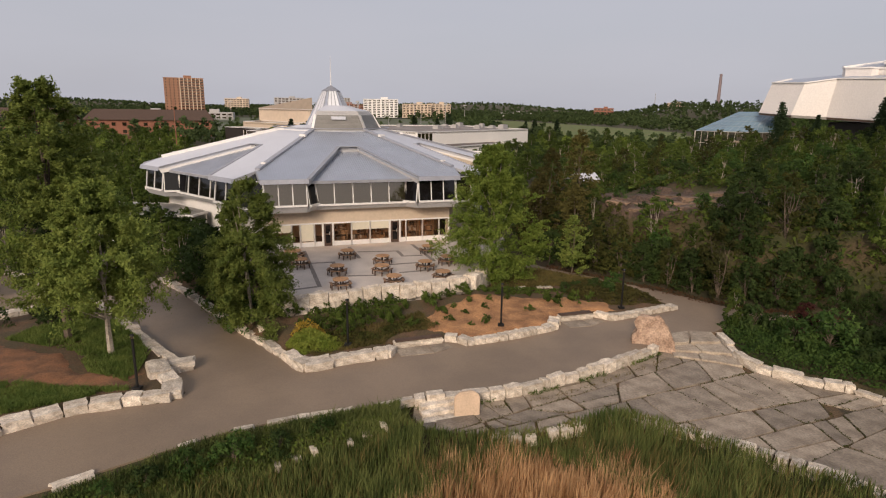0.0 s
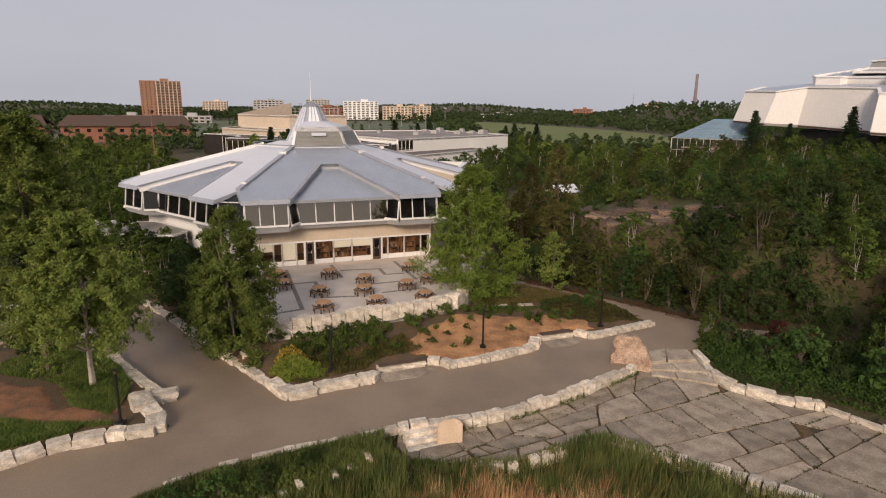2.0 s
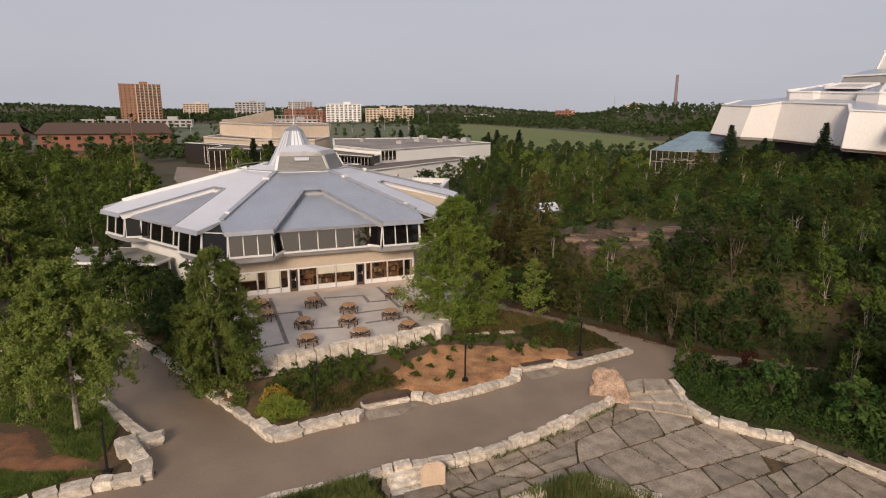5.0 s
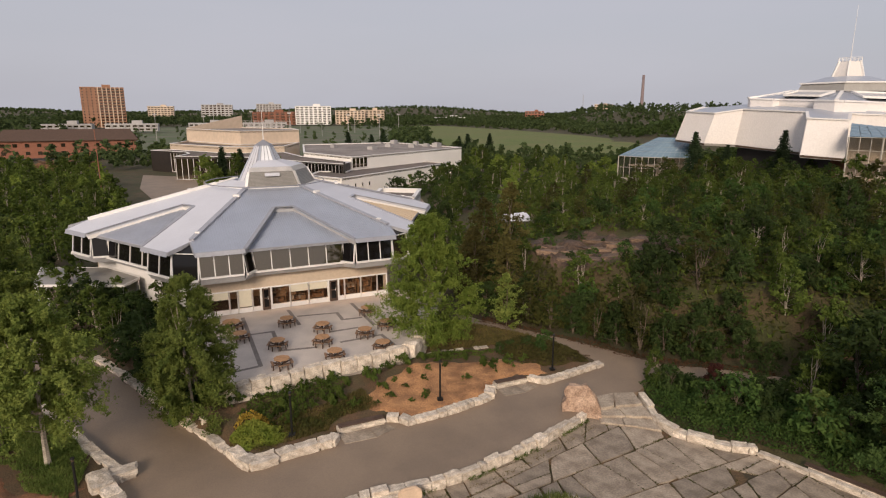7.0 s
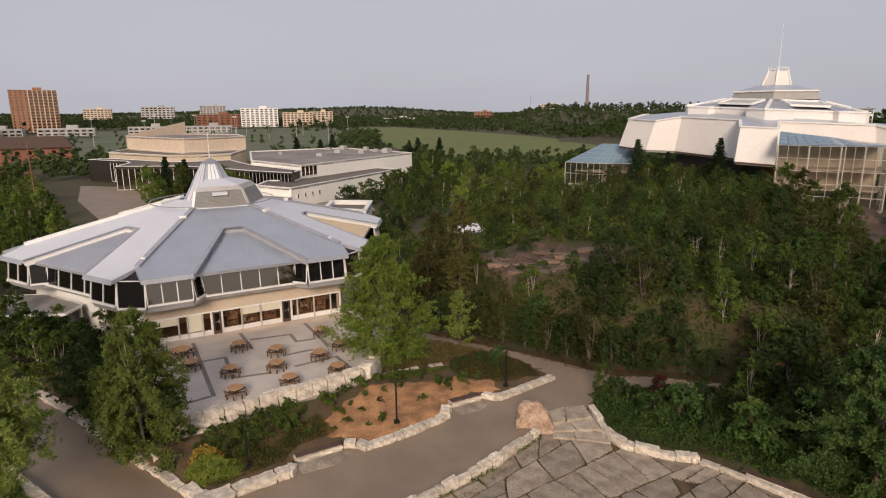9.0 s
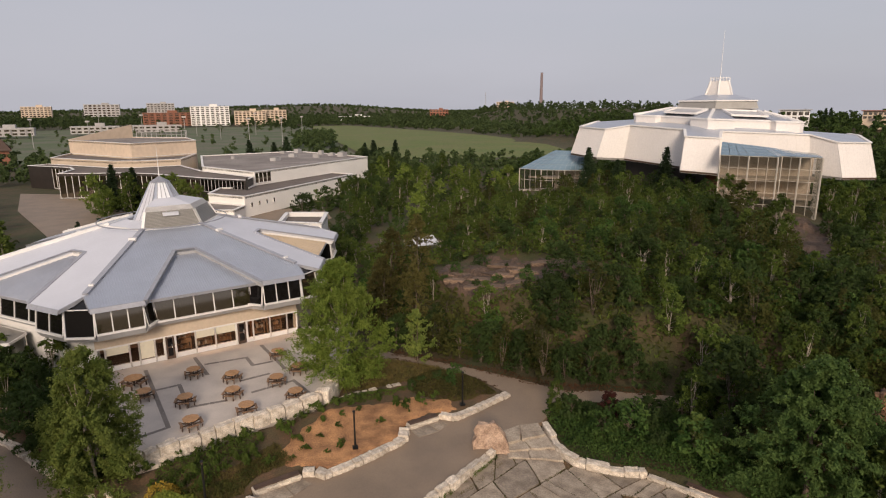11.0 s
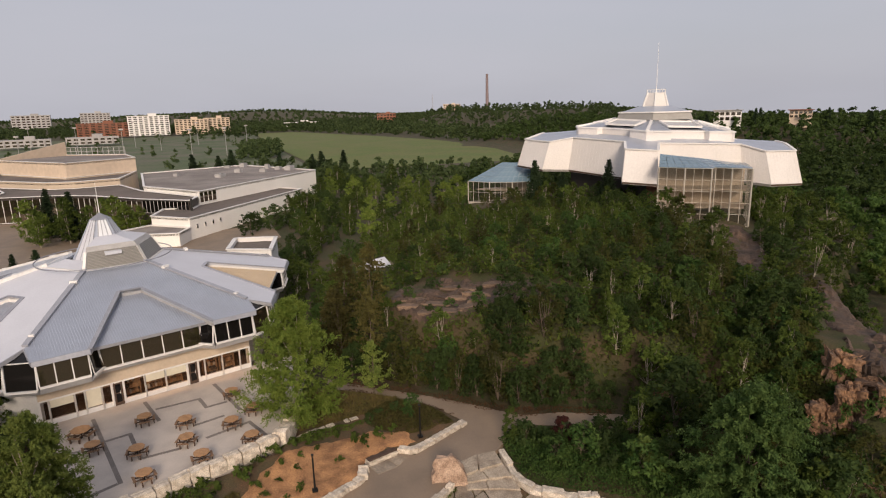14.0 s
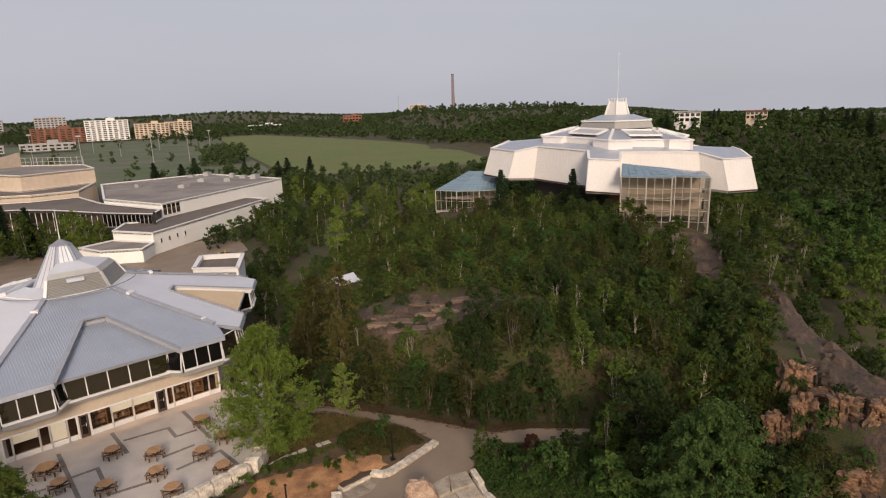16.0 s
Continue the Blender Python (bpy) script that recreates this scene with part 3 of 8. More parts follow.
stones_along(kerb, LEFT_KERB[:6], PATH_Z, (0.8, 1.5), (0.5, 0.8), (0.28, 0.4), 9, -0.3)
stones_along(kerb, LEFT_KERB[8:], PATH_Z, (0.6, 1.4), (0.6, 0.95), (0.32, 0.5), 10, -0.3)
for i, (x, y, a, sx, sy, sz) in enumerate([(-13.4, 29.7, 25, 1.7, 0.8, 0.6), (-14.0, 28.9, 120, 1.6, 1.0, 0.72), (-13.2, 28.2, -50, 1.6, 0.8, 0.6), (-12.5, 27.1, -65, 1.5, 0.9, 0.55)]):
    ob = new("stone", BLOCKS[i])
    ob.parent = kerb
    ob.matrix_basis = pose(x, y, PATH_Z - 0.1, 0, 0, a) @ Matrix.Diagonal((sx, sy, sz, 1))
kerb = thing("plaza_kerb", label="kerb of pale limestone blocks along the sunken plaza", category="kerb", kind="structure")
stones_along(kerb, PLAZA_KERB[:7], PLAZA_Z, (0.6, 1.5), (0.45, 0.75), (0.28, 0.46), 11, 0.3)
stones_along(kerb, PLAZA_KERB[6:], PLAZA_Z, (1.0, 1.5), (0.3, 0.4), (0.24, 0.30), 12, 0.1)
stones_along(kerb, PLAZA_FRONT[:7], PLAZA_Z, (0.55, 1.1), (0.5, 0.75), (0.02, 0.18), 13, 0.2, gap=0.1, sink=0.5)
kerb = thing("terrace_kerb", label="pale limestone blocks edging the small terrace", category="kerb", kind="structure")
stones_along(kerb, [(-27.5, 36.0), (-25.6, 38.5), (-29.4, 43.0), (-34.5, 46.8)], PATH_Z + 0.2, (0.9, 1.6), (0.6, 0.9), (0.2, 0.35), 14, 0.0, sink=0.3)

# steps from the path down to the plaza
steps = thing("stone_steps", label="three broad rough limestone steps beside the boulder", category="steps", kind="structure")
for i, (z, lines) in enumerate([(-1.54, [((13.7, 34.5), (13.9, 36.0)), ((15.0, 34.75), (15.6, 36.5)), ((16.9, 34.9), (17.0, 36.4))]), (-1.69, [((13.5, 33.9), (13.7, 34.7)), ((15.3, 33.75), (15.2, 34.9)), ((16.9, 33.35), (17.0, 35.0))]), (-1.83, [((13.5, 33.3), (13.6, 34.1)), ((14.9, 32.85), (15.1, 34.0)), ((16.9, 32.0), (17.0, 33.6))])]):
    for (a, a2), (b, b2) in zip(lines, lines[1:]):
        bm = bmesh.new()
        edge = [(a[0] + (b[0] - a[0]) * q + (0.03, 0, 0, -0.03)[e], a[1] + (b[1] - a[1]) * q + rng.uniform(-0.09, 0.05)) for e, q in enumerate((0, 0.35, 0.7, 1))]
        prism(bm, edge + [(b2[0] - 0.03, b2[1]), (a2[0] + 0.03, a2[1])], PLAZA_Z - 0.1, z + rng.uniform(-0.02, 0.02))
        bmesh.ops.recalc_face_normals(bm, faces=bm.faces[:])
        bmesh.ops.bevel(bm, geom=bm.edges[:], offset=0.025, segments=1, affect="EDGES")
        part("tread", bm, STEP, steps)
steps = thing("stone_steps", label="three short pale limestone steps beside a flat slab", category="steps", kind="structure")
for i in range(3):
    bm = bmesh.new()
    x0, y0 = -0.9 + 0.10 * i, 26.75 - 0.42 * i
    prism(bm, [(x0, y0), (x0 + 1.9, y0 + 0.72), (x0 + 2.1, y0 + 0.25), (x0 + 0.2, y0 - 0.47)], PLAZA_Z - 0.3, PATH_Z - 0.05 - 0.16 * i)
    bmesh.ops.bevel(bm, geom=bm.edges[:], offset=0.03, segments=1, affect="EDGES")
    part("tread", bm, LIMESTONE, steps)
bm = bmesh.new()
slab(bm, [(0.85, 25.95, -2.15), (2.0, 26.2, -2.15), (2.02, 26.5, -1.1), (1.7, 26.55, -0.92), (1.1, 26.4, -0.95), (0.85, 26.3, -1.15)], (-0.06, 0.2, 0))
bmesh.ops.bevel(bm, geom=bm.edges[:], offset=0.05, segments=2, affect="EDGES")
tagged(part("upright_slab", bm, SANDSTONE), "upright slab of tan sandstone beside the steps", "stone slab")

# the boulder at the fork: a leaning wedge, flat on top, sloping down to one side
bm = bmesh.new()
profile = [(-1.22, -0.3), (-1.26, 0.55), (-1.02, 0.80), (-1.10, 1.25), (-0.88, 1.62), (-0.30, 1.72), (0.22, 1.66), (0.62, 1.20), (1.00, 0.62), (1.22, 0.15), (1.20, -0.3)]
front = [bm.verts.new((x, -0.62 + 0.30 * max(0, z), z)) for x, z in profile]
back = [bm.verts.new((x * 0.94 + 0.06, 0.62 - 0.12 * max(0, z), z * 0.97)) for x, z in profile]
bm.faces.new(front)
bm.faces.new(back[::-1])
for i in range(len(profile)):
    j = (i + 1) % len(profile)
    bm.faces.new((front[j], front[i], back[i], back[j]))
bmesh.ops.triangulate(bm, faces=bm.faces[:])
bmesh.ops.subdivide_edges(bm, edges=bm.edges[:], cuts=3, use_grid_fill=True)
bmesh.ops.recalc_face_normals(bm, faces=bm.faces[:])
for v in bm.verts:
    c = v.co.copy()
    d = Vector((c.x * 0.4, c.y, (c.z - 0.7) * 0.5)).normalized()
    v.co += d * (0.20 * noise.noise(c * 1.3 + Vector((3, 1, 7))) + 0.12 * noise.noise(c * 2.6) + 0.05 * noise.noise(c * 6.0))
boulder = tagged(part("boulder", bm, BOULDER), "large pinkish granite boulder standing at the path fork", "boulder")
boulder.matrix_basis = pose(12.72, 34.6, PATH_Z - 0.05, 0, 0, -12)


# ---- raised beds ----
def bed(name, ring, height, mat, label, step=0.35, over=0.05):
    """A mounded bed inside a ring; height(x, y) gives its surface."""
    xs = np.arange(min(p[0] for p in ring) - step, max(p[0] for p in ring) + step, step)
    ys = np.arange(min(p[1] for p in ring) - step, max(p[1] for p in ring) + step, step)
    gx, gy = np.meshgrid(xs, ys)
    d = inside(ring, gx, gy)
    z = height(gx, gy, d)
    w, keep = len(xs), d > -over
    v = np.stack([gx.ravel(), gy.ravel(), z.ravel()], 1)
    f = []
    for r in range(len(ys) - 1):
        for c in range(w - 1):
            if keep[r, c] and keep[r, c + 1] and keep[r + 1, c] and keep[r + 1, c + 1]:
                i = r * w + c
                f.append((i, i + 1, i + w + 1, i + w))
    bm = bmesh.new()
    vs = [bm.verts.new(p) for p in v]
    for q in f:
        bm.faces.new([vs[k] for k in q])
    bmesh.ops.delete(bm, geom=[q for q in bm.verts if not q.link_faces], context="VERTS")
    ob = part(name, bm, mat)
    for p in ob.data.polygons:
        p.use_smooth = True
    return tagged(ob, label, "planting bed", kind="structure")


PATIO = [(-9.4, 36.3), (1.9, 41.5), (3.4, 45.6), (6.0, 57.0), (-14.0, 56.0), (-16.0, 50.0)]
BED = BED_KERB + BED_BACK + [(4.5, 52.0), (2.4, 43.0), (1.7, 41.3), (-9.5, 36.0), (-16.6, 51.0), (-22.0, 51.0)]


def bed_z(x, y, d=None):
    x, y = np.asarray(x, float), np.asarray(y, float)
    d = inside(BED, x, y) if d is None else d
    wall = np.hypot(np.maximum(0, np.maximum(-9.5 - x, x - 1.7)), np.abs((y - 36.2) - 0.47 * (np.clip(x, -9.5, 1.7) + 9.5)))
    return PATH_Z + 0.02 + 0.28 * smooth(0.1, 0.8, d) + 0.70 * np.exp(-(wall / 3.2) ** 2) * np.maximum(smooth(0.3, 2, d), smooth(3.0, 1.2, wall)) + 0.05 * wob(x, y, 2.2)


def mulch_z(x, y, d):
    return bed_z(x, y) - 0.06 + 0.15 * smooth(-0.35, 0.35, d + 0.25 * wob(x, y, 3.0))


def left_z(x, y, d):
    return PATH_Z + 0.30 * smooth(0, 0.7, d) + 0.25 * smooth(1, 5, d) + 0.05 * wob(x, y, 1.9)


bed("planting_bed", BED, bed_z, SOIL, "sloping planting bed of dark soil and low plants")
bed("mulch_bed", [(-0.6, 34.9), (0.7, 35.0), (1.8, 34.2), (4.4, 35.4), (7.0, 37.0), (7.8, 38.8), (10.2, 39.5), (11.8, 39.3), (11.4, 41.0), (8.8, 42.0), (5.0, 41.2), (2.4, 40.6), (0.6, 38.6), (-1.0, 36.8)], mulch_z, MULCH, "bright orange-brown bark mulch on the bed", 0.2, 0.6)
LEFT_BED = LEFT_KERB + [(-26, 22), (-34, 28), (-33, 36), (-27.5, 36.0), (-25.6, 38.5)]
bed("left_bed", LEFT_BED, left_z, SOIL, "shady tree bed with grass and bark mulch")
bed("left_mulch", [(-17.0, 26.2), (-14.8, 27.0), (-14.6, 28.6), (-17.5, 28.0), (-19.5, 30.2), (-24.5, 31.2), (-27, 27), (-22, 24.5)], lambda x, y, d: left_z(x, y, inside(LEFT_BED, x, y)) - 0.06 + 0.13 * smooth(-0.35, 0.35, d + 0.3 * wob(x, y, 2.5)), OLD_MULCH, "patch of reddish bark mulch under the trees", 0.22, 0.6)

ob = new("stone", BLOCKS[4])
ob.matrix_basis = pose(-10.3, 34.6, PATH_Z + 0.15, 8, 10, 30) @ Matrix.Diagonal((0.9, 0.6, 0.5, 1))
ob.name = "bed_stone"
tagged(ob, "single pale stone lying in the bed", "stone")
# benches set into the kerb
for (x, y, a, w) in [(-1.1, 33.5, 20, 2.9), (9.0, 38.3, 18, 2.4)]:
    bench = thing("stone_bench", pose(x, y, PATH_Z, 0, 0, a), "low limestone bench with a weathered plank seat", "bench", "benches along the path")
    for i in range(2):
        ob = new("stone", BLOCKS[i + 2])
        ob.parent = bench
        ob.matrix_basis = pose((i - 0.5) * w * 0.5, 0.2, -0.05) @ Matrix.Diagonal((w * 0.5, 0.6, 0.36, 1))
    for i in range(3):
        bm = bmesh.new()
        box(bm, (0, 0.05 + 0.16 * i, 0.38), (w * 0.96, 0.14, 0.06))
        part("plank", bm, DARKWOOD, bench)
    bm = bmesh.new()
    prism(bm, [(-w / 2, -1.25), (w * 0.15, -1.35), (w * 0.1, -0.15), (-w / 2, -0.15)], 0.0, 0.03)
    part("paving_slab", bm, FLAG, bench)
    bm = bmesh.new()
    prism(bm, [(w * 0.18, -1.3), (w * 0.62, -0.9), (w / 2, -0.15), (w * 0.13, -0.15)], 0.0, 0.028)
    part("paving_slab", bm, FLAG, bench)
bench = thing("stone_bench", pose(24.0, 25.3, PLAZA_Z, 0, 0, -55), "long plank seat on the plaza kerb", "bench", "benches along the path")
for i in range(2):
    bm = bmesh.new()
    box(bm, (0, 0.25 + 0.2 * i, 0.33), (5.0, 0.18, 0.06))
    part("plank", bm, DARKWOOD, bench)
bm = bmesh.new()
box(bm, (0, 0.35, 0.12), (4.6, 0.3, 0.36))
part("plinth", bm, LIMESTONE, bench)

# ---- patio ----
patio = thing("patio", label="pale concrete terrace with dark paver bands", category="patio", kind="structure")
bm = bmesh.new()
prism(bm, PATIO, -1.9, -0.02)
bmesh.ops.triangulate(bm, faces=bm.faces[:])
part("terrace_slab", bm, CONCRETE, patio)
# paver bands on the terrace, along and across the building's front
FACE = radians(-70.5)                       # the way the pavilion's terrace front looks
PAV = Vector((-11.94, 66.44, 0))


def face_frame(k, centre=PAV, first=FACE):
    a = first + k * math.pi / 3
    n, u = Vector((math.cos(a), math.sin(a), 0)), Vector((-math.sin(a), math.cos(a), 0))
    return lambda s, d, z: centre + u * s + n * d + Vector((0, 0, z))


F0 = face_frame(0)
BANDS = [[(-11.5, 50.0), (-8.1, 39.8), (-9.8, 38.9)], [(-10.0, 45.9), (-8.4, 46.4), (-7.2, 42.4), (-4.6, 42.8)], [(-8.0, 51.7), (-6.5, 47.7)], [(-7.0, 49.9), (-3.7, 50.5), (-3.1, 48.7), (-1.5, 49.1)], [(-2.6, 53.1), (-0.5, 47.2)], [(-3.9, 45.9), (-1.7, 46.7)], [(-3.0, 43.6), (0.1, 44.9), (1.6, 41.4)], [(-12.7, 44.9), (-11.4, 45.1)]]
for run in BANDS:
    for i, (p, q) in enumerate(zip(run, run[1:])):
        p, q = Vector((*p, 0)), Vector((*q, 0))
        way = (q - p).normalized()
        side = Vector((-way.y, way.x, 0)) * 0.15
        p, q = p + way * (0.15 if i else 0.0), q + way * (0.15 if i + 2 < len(run) else 0.0)
        n = max(1, round((q - p).length / 1.2))
        for j in range(n):                             # short pavers end to end
            e0, e1 = p.lerp(q, j / n) + way * 0.01, p.lerp(q, (j + 1) / n) - way * 0.01
            bm = bmesh.new()
            prism(bm, [tuple((e + o)[:2]) for e, o in ((e0, -side), (e1, -side), (e1, side), (e0, side))], -0.03, -0.014)
            bmesh.ops.recalc_face_normals(bm, faces=bm.faces[:])
            part("paver", bm, PAVER, patio)
wall = thing("retaining_wall", label="retaining wall of large white limestone blocks below the terrace", category="retaining wall", kind="structure")
stones_along(wall, [(-9.6, 36.15), (1.9, 41.45)], -0.1, (0.65, 1.35), (0.6, 0.8), (0.40, 0.54), 21, 0.0, gap=0.11, sink=0.5)
stones_along(wall, [(-9.7, 36.05), (-6.6, 37.45)], -0.85, (0.9, 1.5), (0.7, 0.9), (0.62, 0.7), 22, 0.0, sink=0.4)
stones_along(wall, [(-9.9, 36.9), (-11.4, 40.2), (-13.5, 45.5)], -0.75, (0.8, 1.4), (0.5, 0.7), (0.5, 0.7), 23, 0.0, sink=0.6)
stones_along(wall, [(2.1, 41.6), (2.9, 43.6), (3.7, 46.2)], -0.8, (0.8, 1.5), (0.7, 1.1), (0.8, 1.2), 24, 0.0, sink=0.6)
stones_along(wall, [(2.6, 42.2), (5.5, 43.8), (8.6, 44.6)], lambda x, y: float(bed_z(x, y)), (0.45, 1.0), (0.3, 0.5), (0.03, 0.16), 25, gap=0.14, skip=0.3)


# ---- pavilion: a six-armed roof over two storeys ----
def quad(bm, a, b, c, d):
    bm.faces.new([bm.verts.new(p) for p in (a, b, c, d)])


pavilion = thing("pavilion", (0, 0, 0), "six-sided pavilion with ribbed grey metal roof and glazed upper floor", "building")
# roof metal with the warm light mirrored on face 1 put into its colour
WARMROOF = material("roof_metal_warm_reflection", (0.46, 0.37, 0.27), 0.5, 0.2, vary=0.07, scale=0.5, grain=18, bump=0.02)
SLOPE, D_TOP, Z_TOP, D_EAVE = 0.280, 4.5, 9.50, 16.72


def roof_z(d):
    return Z_TOP - (d - D_TOP) * SLOPE


for k in range(6):
    f = face_frame(k)

    def on(s, d, lift=0.0):
        return f(s, d, roof_z(d) + lift)
    bm = bmesh.new()
    for sg in (-1, 1):
        ring = [on(0, 3.0), on(sg * 1.73, 3.0), on(sg * 8.54, 14.8), on(sg * 8.37, D_EAVE), on(sg * 4.6, D_EAVE), on(sg * 0.9, 9.3), on(0, 9.3)]
        slab(bm, ring if sg < 0 else ring[::-1], (0, 0, -0.22))
    bmesh.ops.recalc_face_normals(bm, faces=bm.faces[:])
    roof = part("roof", bm, ROOF_PALE if k % 2 else ROOF, pavilion)
    bm = bmesh.new()                                   # raised ribs of the sheet metal
    for i in range(-43, 44) if k % 2 == 0 else ():
        s = i * 0.195
        top = max(3.2, abs(s) * math.sqrt(3) + 0.15)
        end = 9.2 if abs(s) < 0.9 else 9.3 + (abs(s) - 0.9) / 3.7 * 7.42 if abs(s) < 4.6 else D_EAVE
        if end - top > 0.3:
            bar(bm, on(s, top, 0.02), on(s, end, 0.02), 0.06, 0.05)
    if k % 2 == 0:
        part("roof_ribs", bm, ROOF, roof)
    else:
        bm.free()
    bm = bmesh.new()                                   # the lower roof in the notch, over the middle bay
    low = [f(-0.9, 9.35, 7.68), f(0.9, 9.35, 7.68), f(4.35, 15.85, 5.84), f(-4.35, 15.85, 5.84)]
    slab(bm, low, (0, 0, -0.16))
    bmesh.ops.recalc_face_normals(bm, faces=bm.faces[:])
    lower = part("lower_roof", bm, WARMROOF if k == 1 else (ROOF_PALE if k % 2 else ROOF), pavilion)
    bm = bmesh.new()
    for i in range(-22, 23):
        s = i * 0.195
        t0 = max(0.0, (abs(s) - 0.9) / 3.45)
        if t0 < 0.96:
            bar(bm, f(s, 9.4 + 6.45 * t0, 7.70 - 1.84 * t0), f(s, 15.85, 5.86), 0.06, 0.05)
    part("roof_ribs", bm, WARMROOF if k == 1 else ROOF, lower)
    bm = bmesh.new()                                   # walls of the notch
    for sg in (-1, 1):
        slab(bm, [on(sg * 0.9, 9.3, 0.02), on(sg * 4.6, D_EAVE, 0.02), f(sg * 4.55, 16.5, 5.55), f(sg * 0.9, 9.3, 7.3)], f(0, 0, 0) - f(-sg * 0.12, 0, 0))
    slab(bm, [on(-0.9, 9.3, 0.02), on(0.9, 9.3, 0.02), f(0.9, 9.3, 7.3), f(-0.9, 9.3, 7.3)], f(0, 0, 0) - f(0, 0.12, 0))
    bmesh.ops.recalc_face_normals(bm, faces=bm.faces[:])
    part("notch_wall", bm, SPANDREL if k == 0 else WHITE, pavilion)
    bm = bmesh.new()                                   # flashing round the notch
    for a, b in ((on(-4.6, D_EAVE, 0.05), on(-0.9, 9.3, 0.05)), (on(-0.9, 9.3, 0.05), on(0.9, 9.3, 0.05)), (on(0.9, 9.3, 0.05), on(4.6, D_EAVE, 0.05))):
        bar(bm, a, b, 0.34, 0.06)
    part("flashing", bm, ROOF_TRIM, pavilion)
    far = k in (2, 3, 4)
    bm = bmesh.new()                                   # ridge cover along the seam between two faces
    bar(bm, on(2.5, 4.35, 0.10), on(8.42, 14.6, 0.10), 0.46 if far else 0.42, 0.30 if far else 0.16)
    ridge = part("ridge_cap", bm, WHITE if far else ROOF_TRIM, pavilion)
    for d in (6.6, 13.6):
        bm = bmesh.new()
        box(bm, (0, 0, 0), (1, 1, 1), Matrix.Translation(on(d * 0.5774, d, 0.18)) @ Matrix.Rotation(FACE + k * math.pi / 3 + math.pi / 6, 4, "Z") @ Matrix.Diagonal((0.34, 0.62, 0.26, 1) if d < 10 else (0.26, 0.40, 0.20, 1)))
        part("vent_cap", bm, WHITE, ridge)
    nx = face_frame(k + 1)
    bm = bmesh.new()                                   # fascia: a metal skirt that leans out below the eaves
    for a, b in (((-8.37, D_EAVE), (-4.6, D_EAVE)), ((4.6, D_EAVE), (8.37, D_EAVE))):
        slab(bm, [on(*a, 0.03), on(*b, 0.03), f(b[0], b[1] + 0.16, roof_z(D_EAVE) - 0.32), f(a[0], a[1] + 0.16, roof_z(D_EAVE) - 0.32)], f(0, 0, 0) - f(0, 0.08, 0))
    bar(bm, on(8.37, D_EAVE, -0.12), on(8.54, 14.8, -0.12), 0.10, 0.30)
    bar(bm, on(8.54, 14.8, -0.12), nx(-8.37, D_EAVE, roof_z(D_EAVE) - 0.12), 0.10, 0.30)
    bar(bm, f(-4.35, 15.87, 5.72), f(4.35, 15.87, 5.72), 0.10, 0.22)
    bmesh.ops.recalc_face_normals(bm, faces=bm.faces[:])
    part("fascia", bm, ROOF_TRIM, pavilion)
    bm = bmesh.new()                                   # dark pane that fills the split tip of the arm
    slab(bm, [on(8.54, 14.8, -0.12), f(8.15, 16.3, 5.86), nx(-8.15, 16.3, 5.86)], (0, 0, -0.05))
    bmesh.ops.recalc_face_normals(bm, faces=bm.faces[:])
    part("tip_pane", bm, JOGGLASS, pavilion)

    # upper floor: a grey spandrel band, then panes between white posts
    line = [(-8.1, 16.2), (-4.75, 16.2), (-3.93, 15.13), (3.93, 15.13), (4.75, 16.2), (8.1, 16.2)]
    corner_pt = nx(-8.1, 16.2, 0)
    tops = [f(s, d, 0) for s, d in line] + [corner_pt]
    counts = [2, 1, 4, 1, 2, 1] if k == 5 else [3, 1, 5, 1, 3, 1]
    n_dir = f(0, 1, 0) - f(0, 0, 0)
    bm, frame_bm = bmesh.new(), bmesh.new()
    for i, (a, b) in enumerate(zip(tops, tops[1:])):
        out = (b - a).cross(Vector((0, 0, 1))).normalized()
        lean = 0.26
        zb, zt = (3.82, 5.64) if i == 2 else (3.80, 5.88) if i == 5 else ((3.98, 5.82) if i in (0, 4) else (3.92, 5.74))
        up = lambda q, z: q + Vector((0, 0, z))
        slab(bm, [up(a + out * (lean + 0.12), zb - 0.06), up(b + out * (lean + 0.12), zb - 0.06), up(b + out * 0.02, 3.32), up(a + out * 0.02, 3.32)], -out * 0.2)
        n = counts[i]
        for j in range(n):
            p, q = a.lerp(b, j / n), a.lerp(b, (j + 1) / n)
            pb = bmesh.new()
            slab(pb, [up(p + out * lean, zb), up(q + out * lean, zb), up(q, zt), up(p, zt)], -out * 0.03)
            bmesh.ops.recalc_face_normals(pb, faces=pb.faces[:])
            # faces that mirror less sky get a blacker glass: their dimness is in the material
            part("pane", pb, BEIGE if k == 4 and i == 5 else JOGGLASS if i in (1, 3) or k == 5 or (k == 0 and i == 4) else DARKGLASS, pavilion)
            w = 0.13 if i == 5 else 0.08 if i not in (1, 3) else 0.05
            bar(frame_bm, up(p + out * (lean + 0.03), zb - 0.04), up(p + out * 0.03, zt + 0.05), w, w, out)
        bar(frame_bm, up(b + out * (lean + 0.03), zb - 0.04), up(b + out * 0.03, zt + 0.05), 0.09, 0.09, out)
        bar(frame_bm, up(a + out * (lean + 0.09), zb - 0.05), up(b + out * (lean + 0.09), zb - 0.05), 0.18, 0.15)
        bar(frame_bm, up(a + out * 0.05, zt), up(b + out * 0.05, zt), 0.10, 0.10)
    bmesh.ops.recalc_face_normals(bm, faces=bm.faces[:])
    part("spandrel", bm, SPANDREL, pavilion)
    part("window_frame", frame_bm, WHITE, pavilion)
    # soffit and lower wall
    bm = bmesh.new()
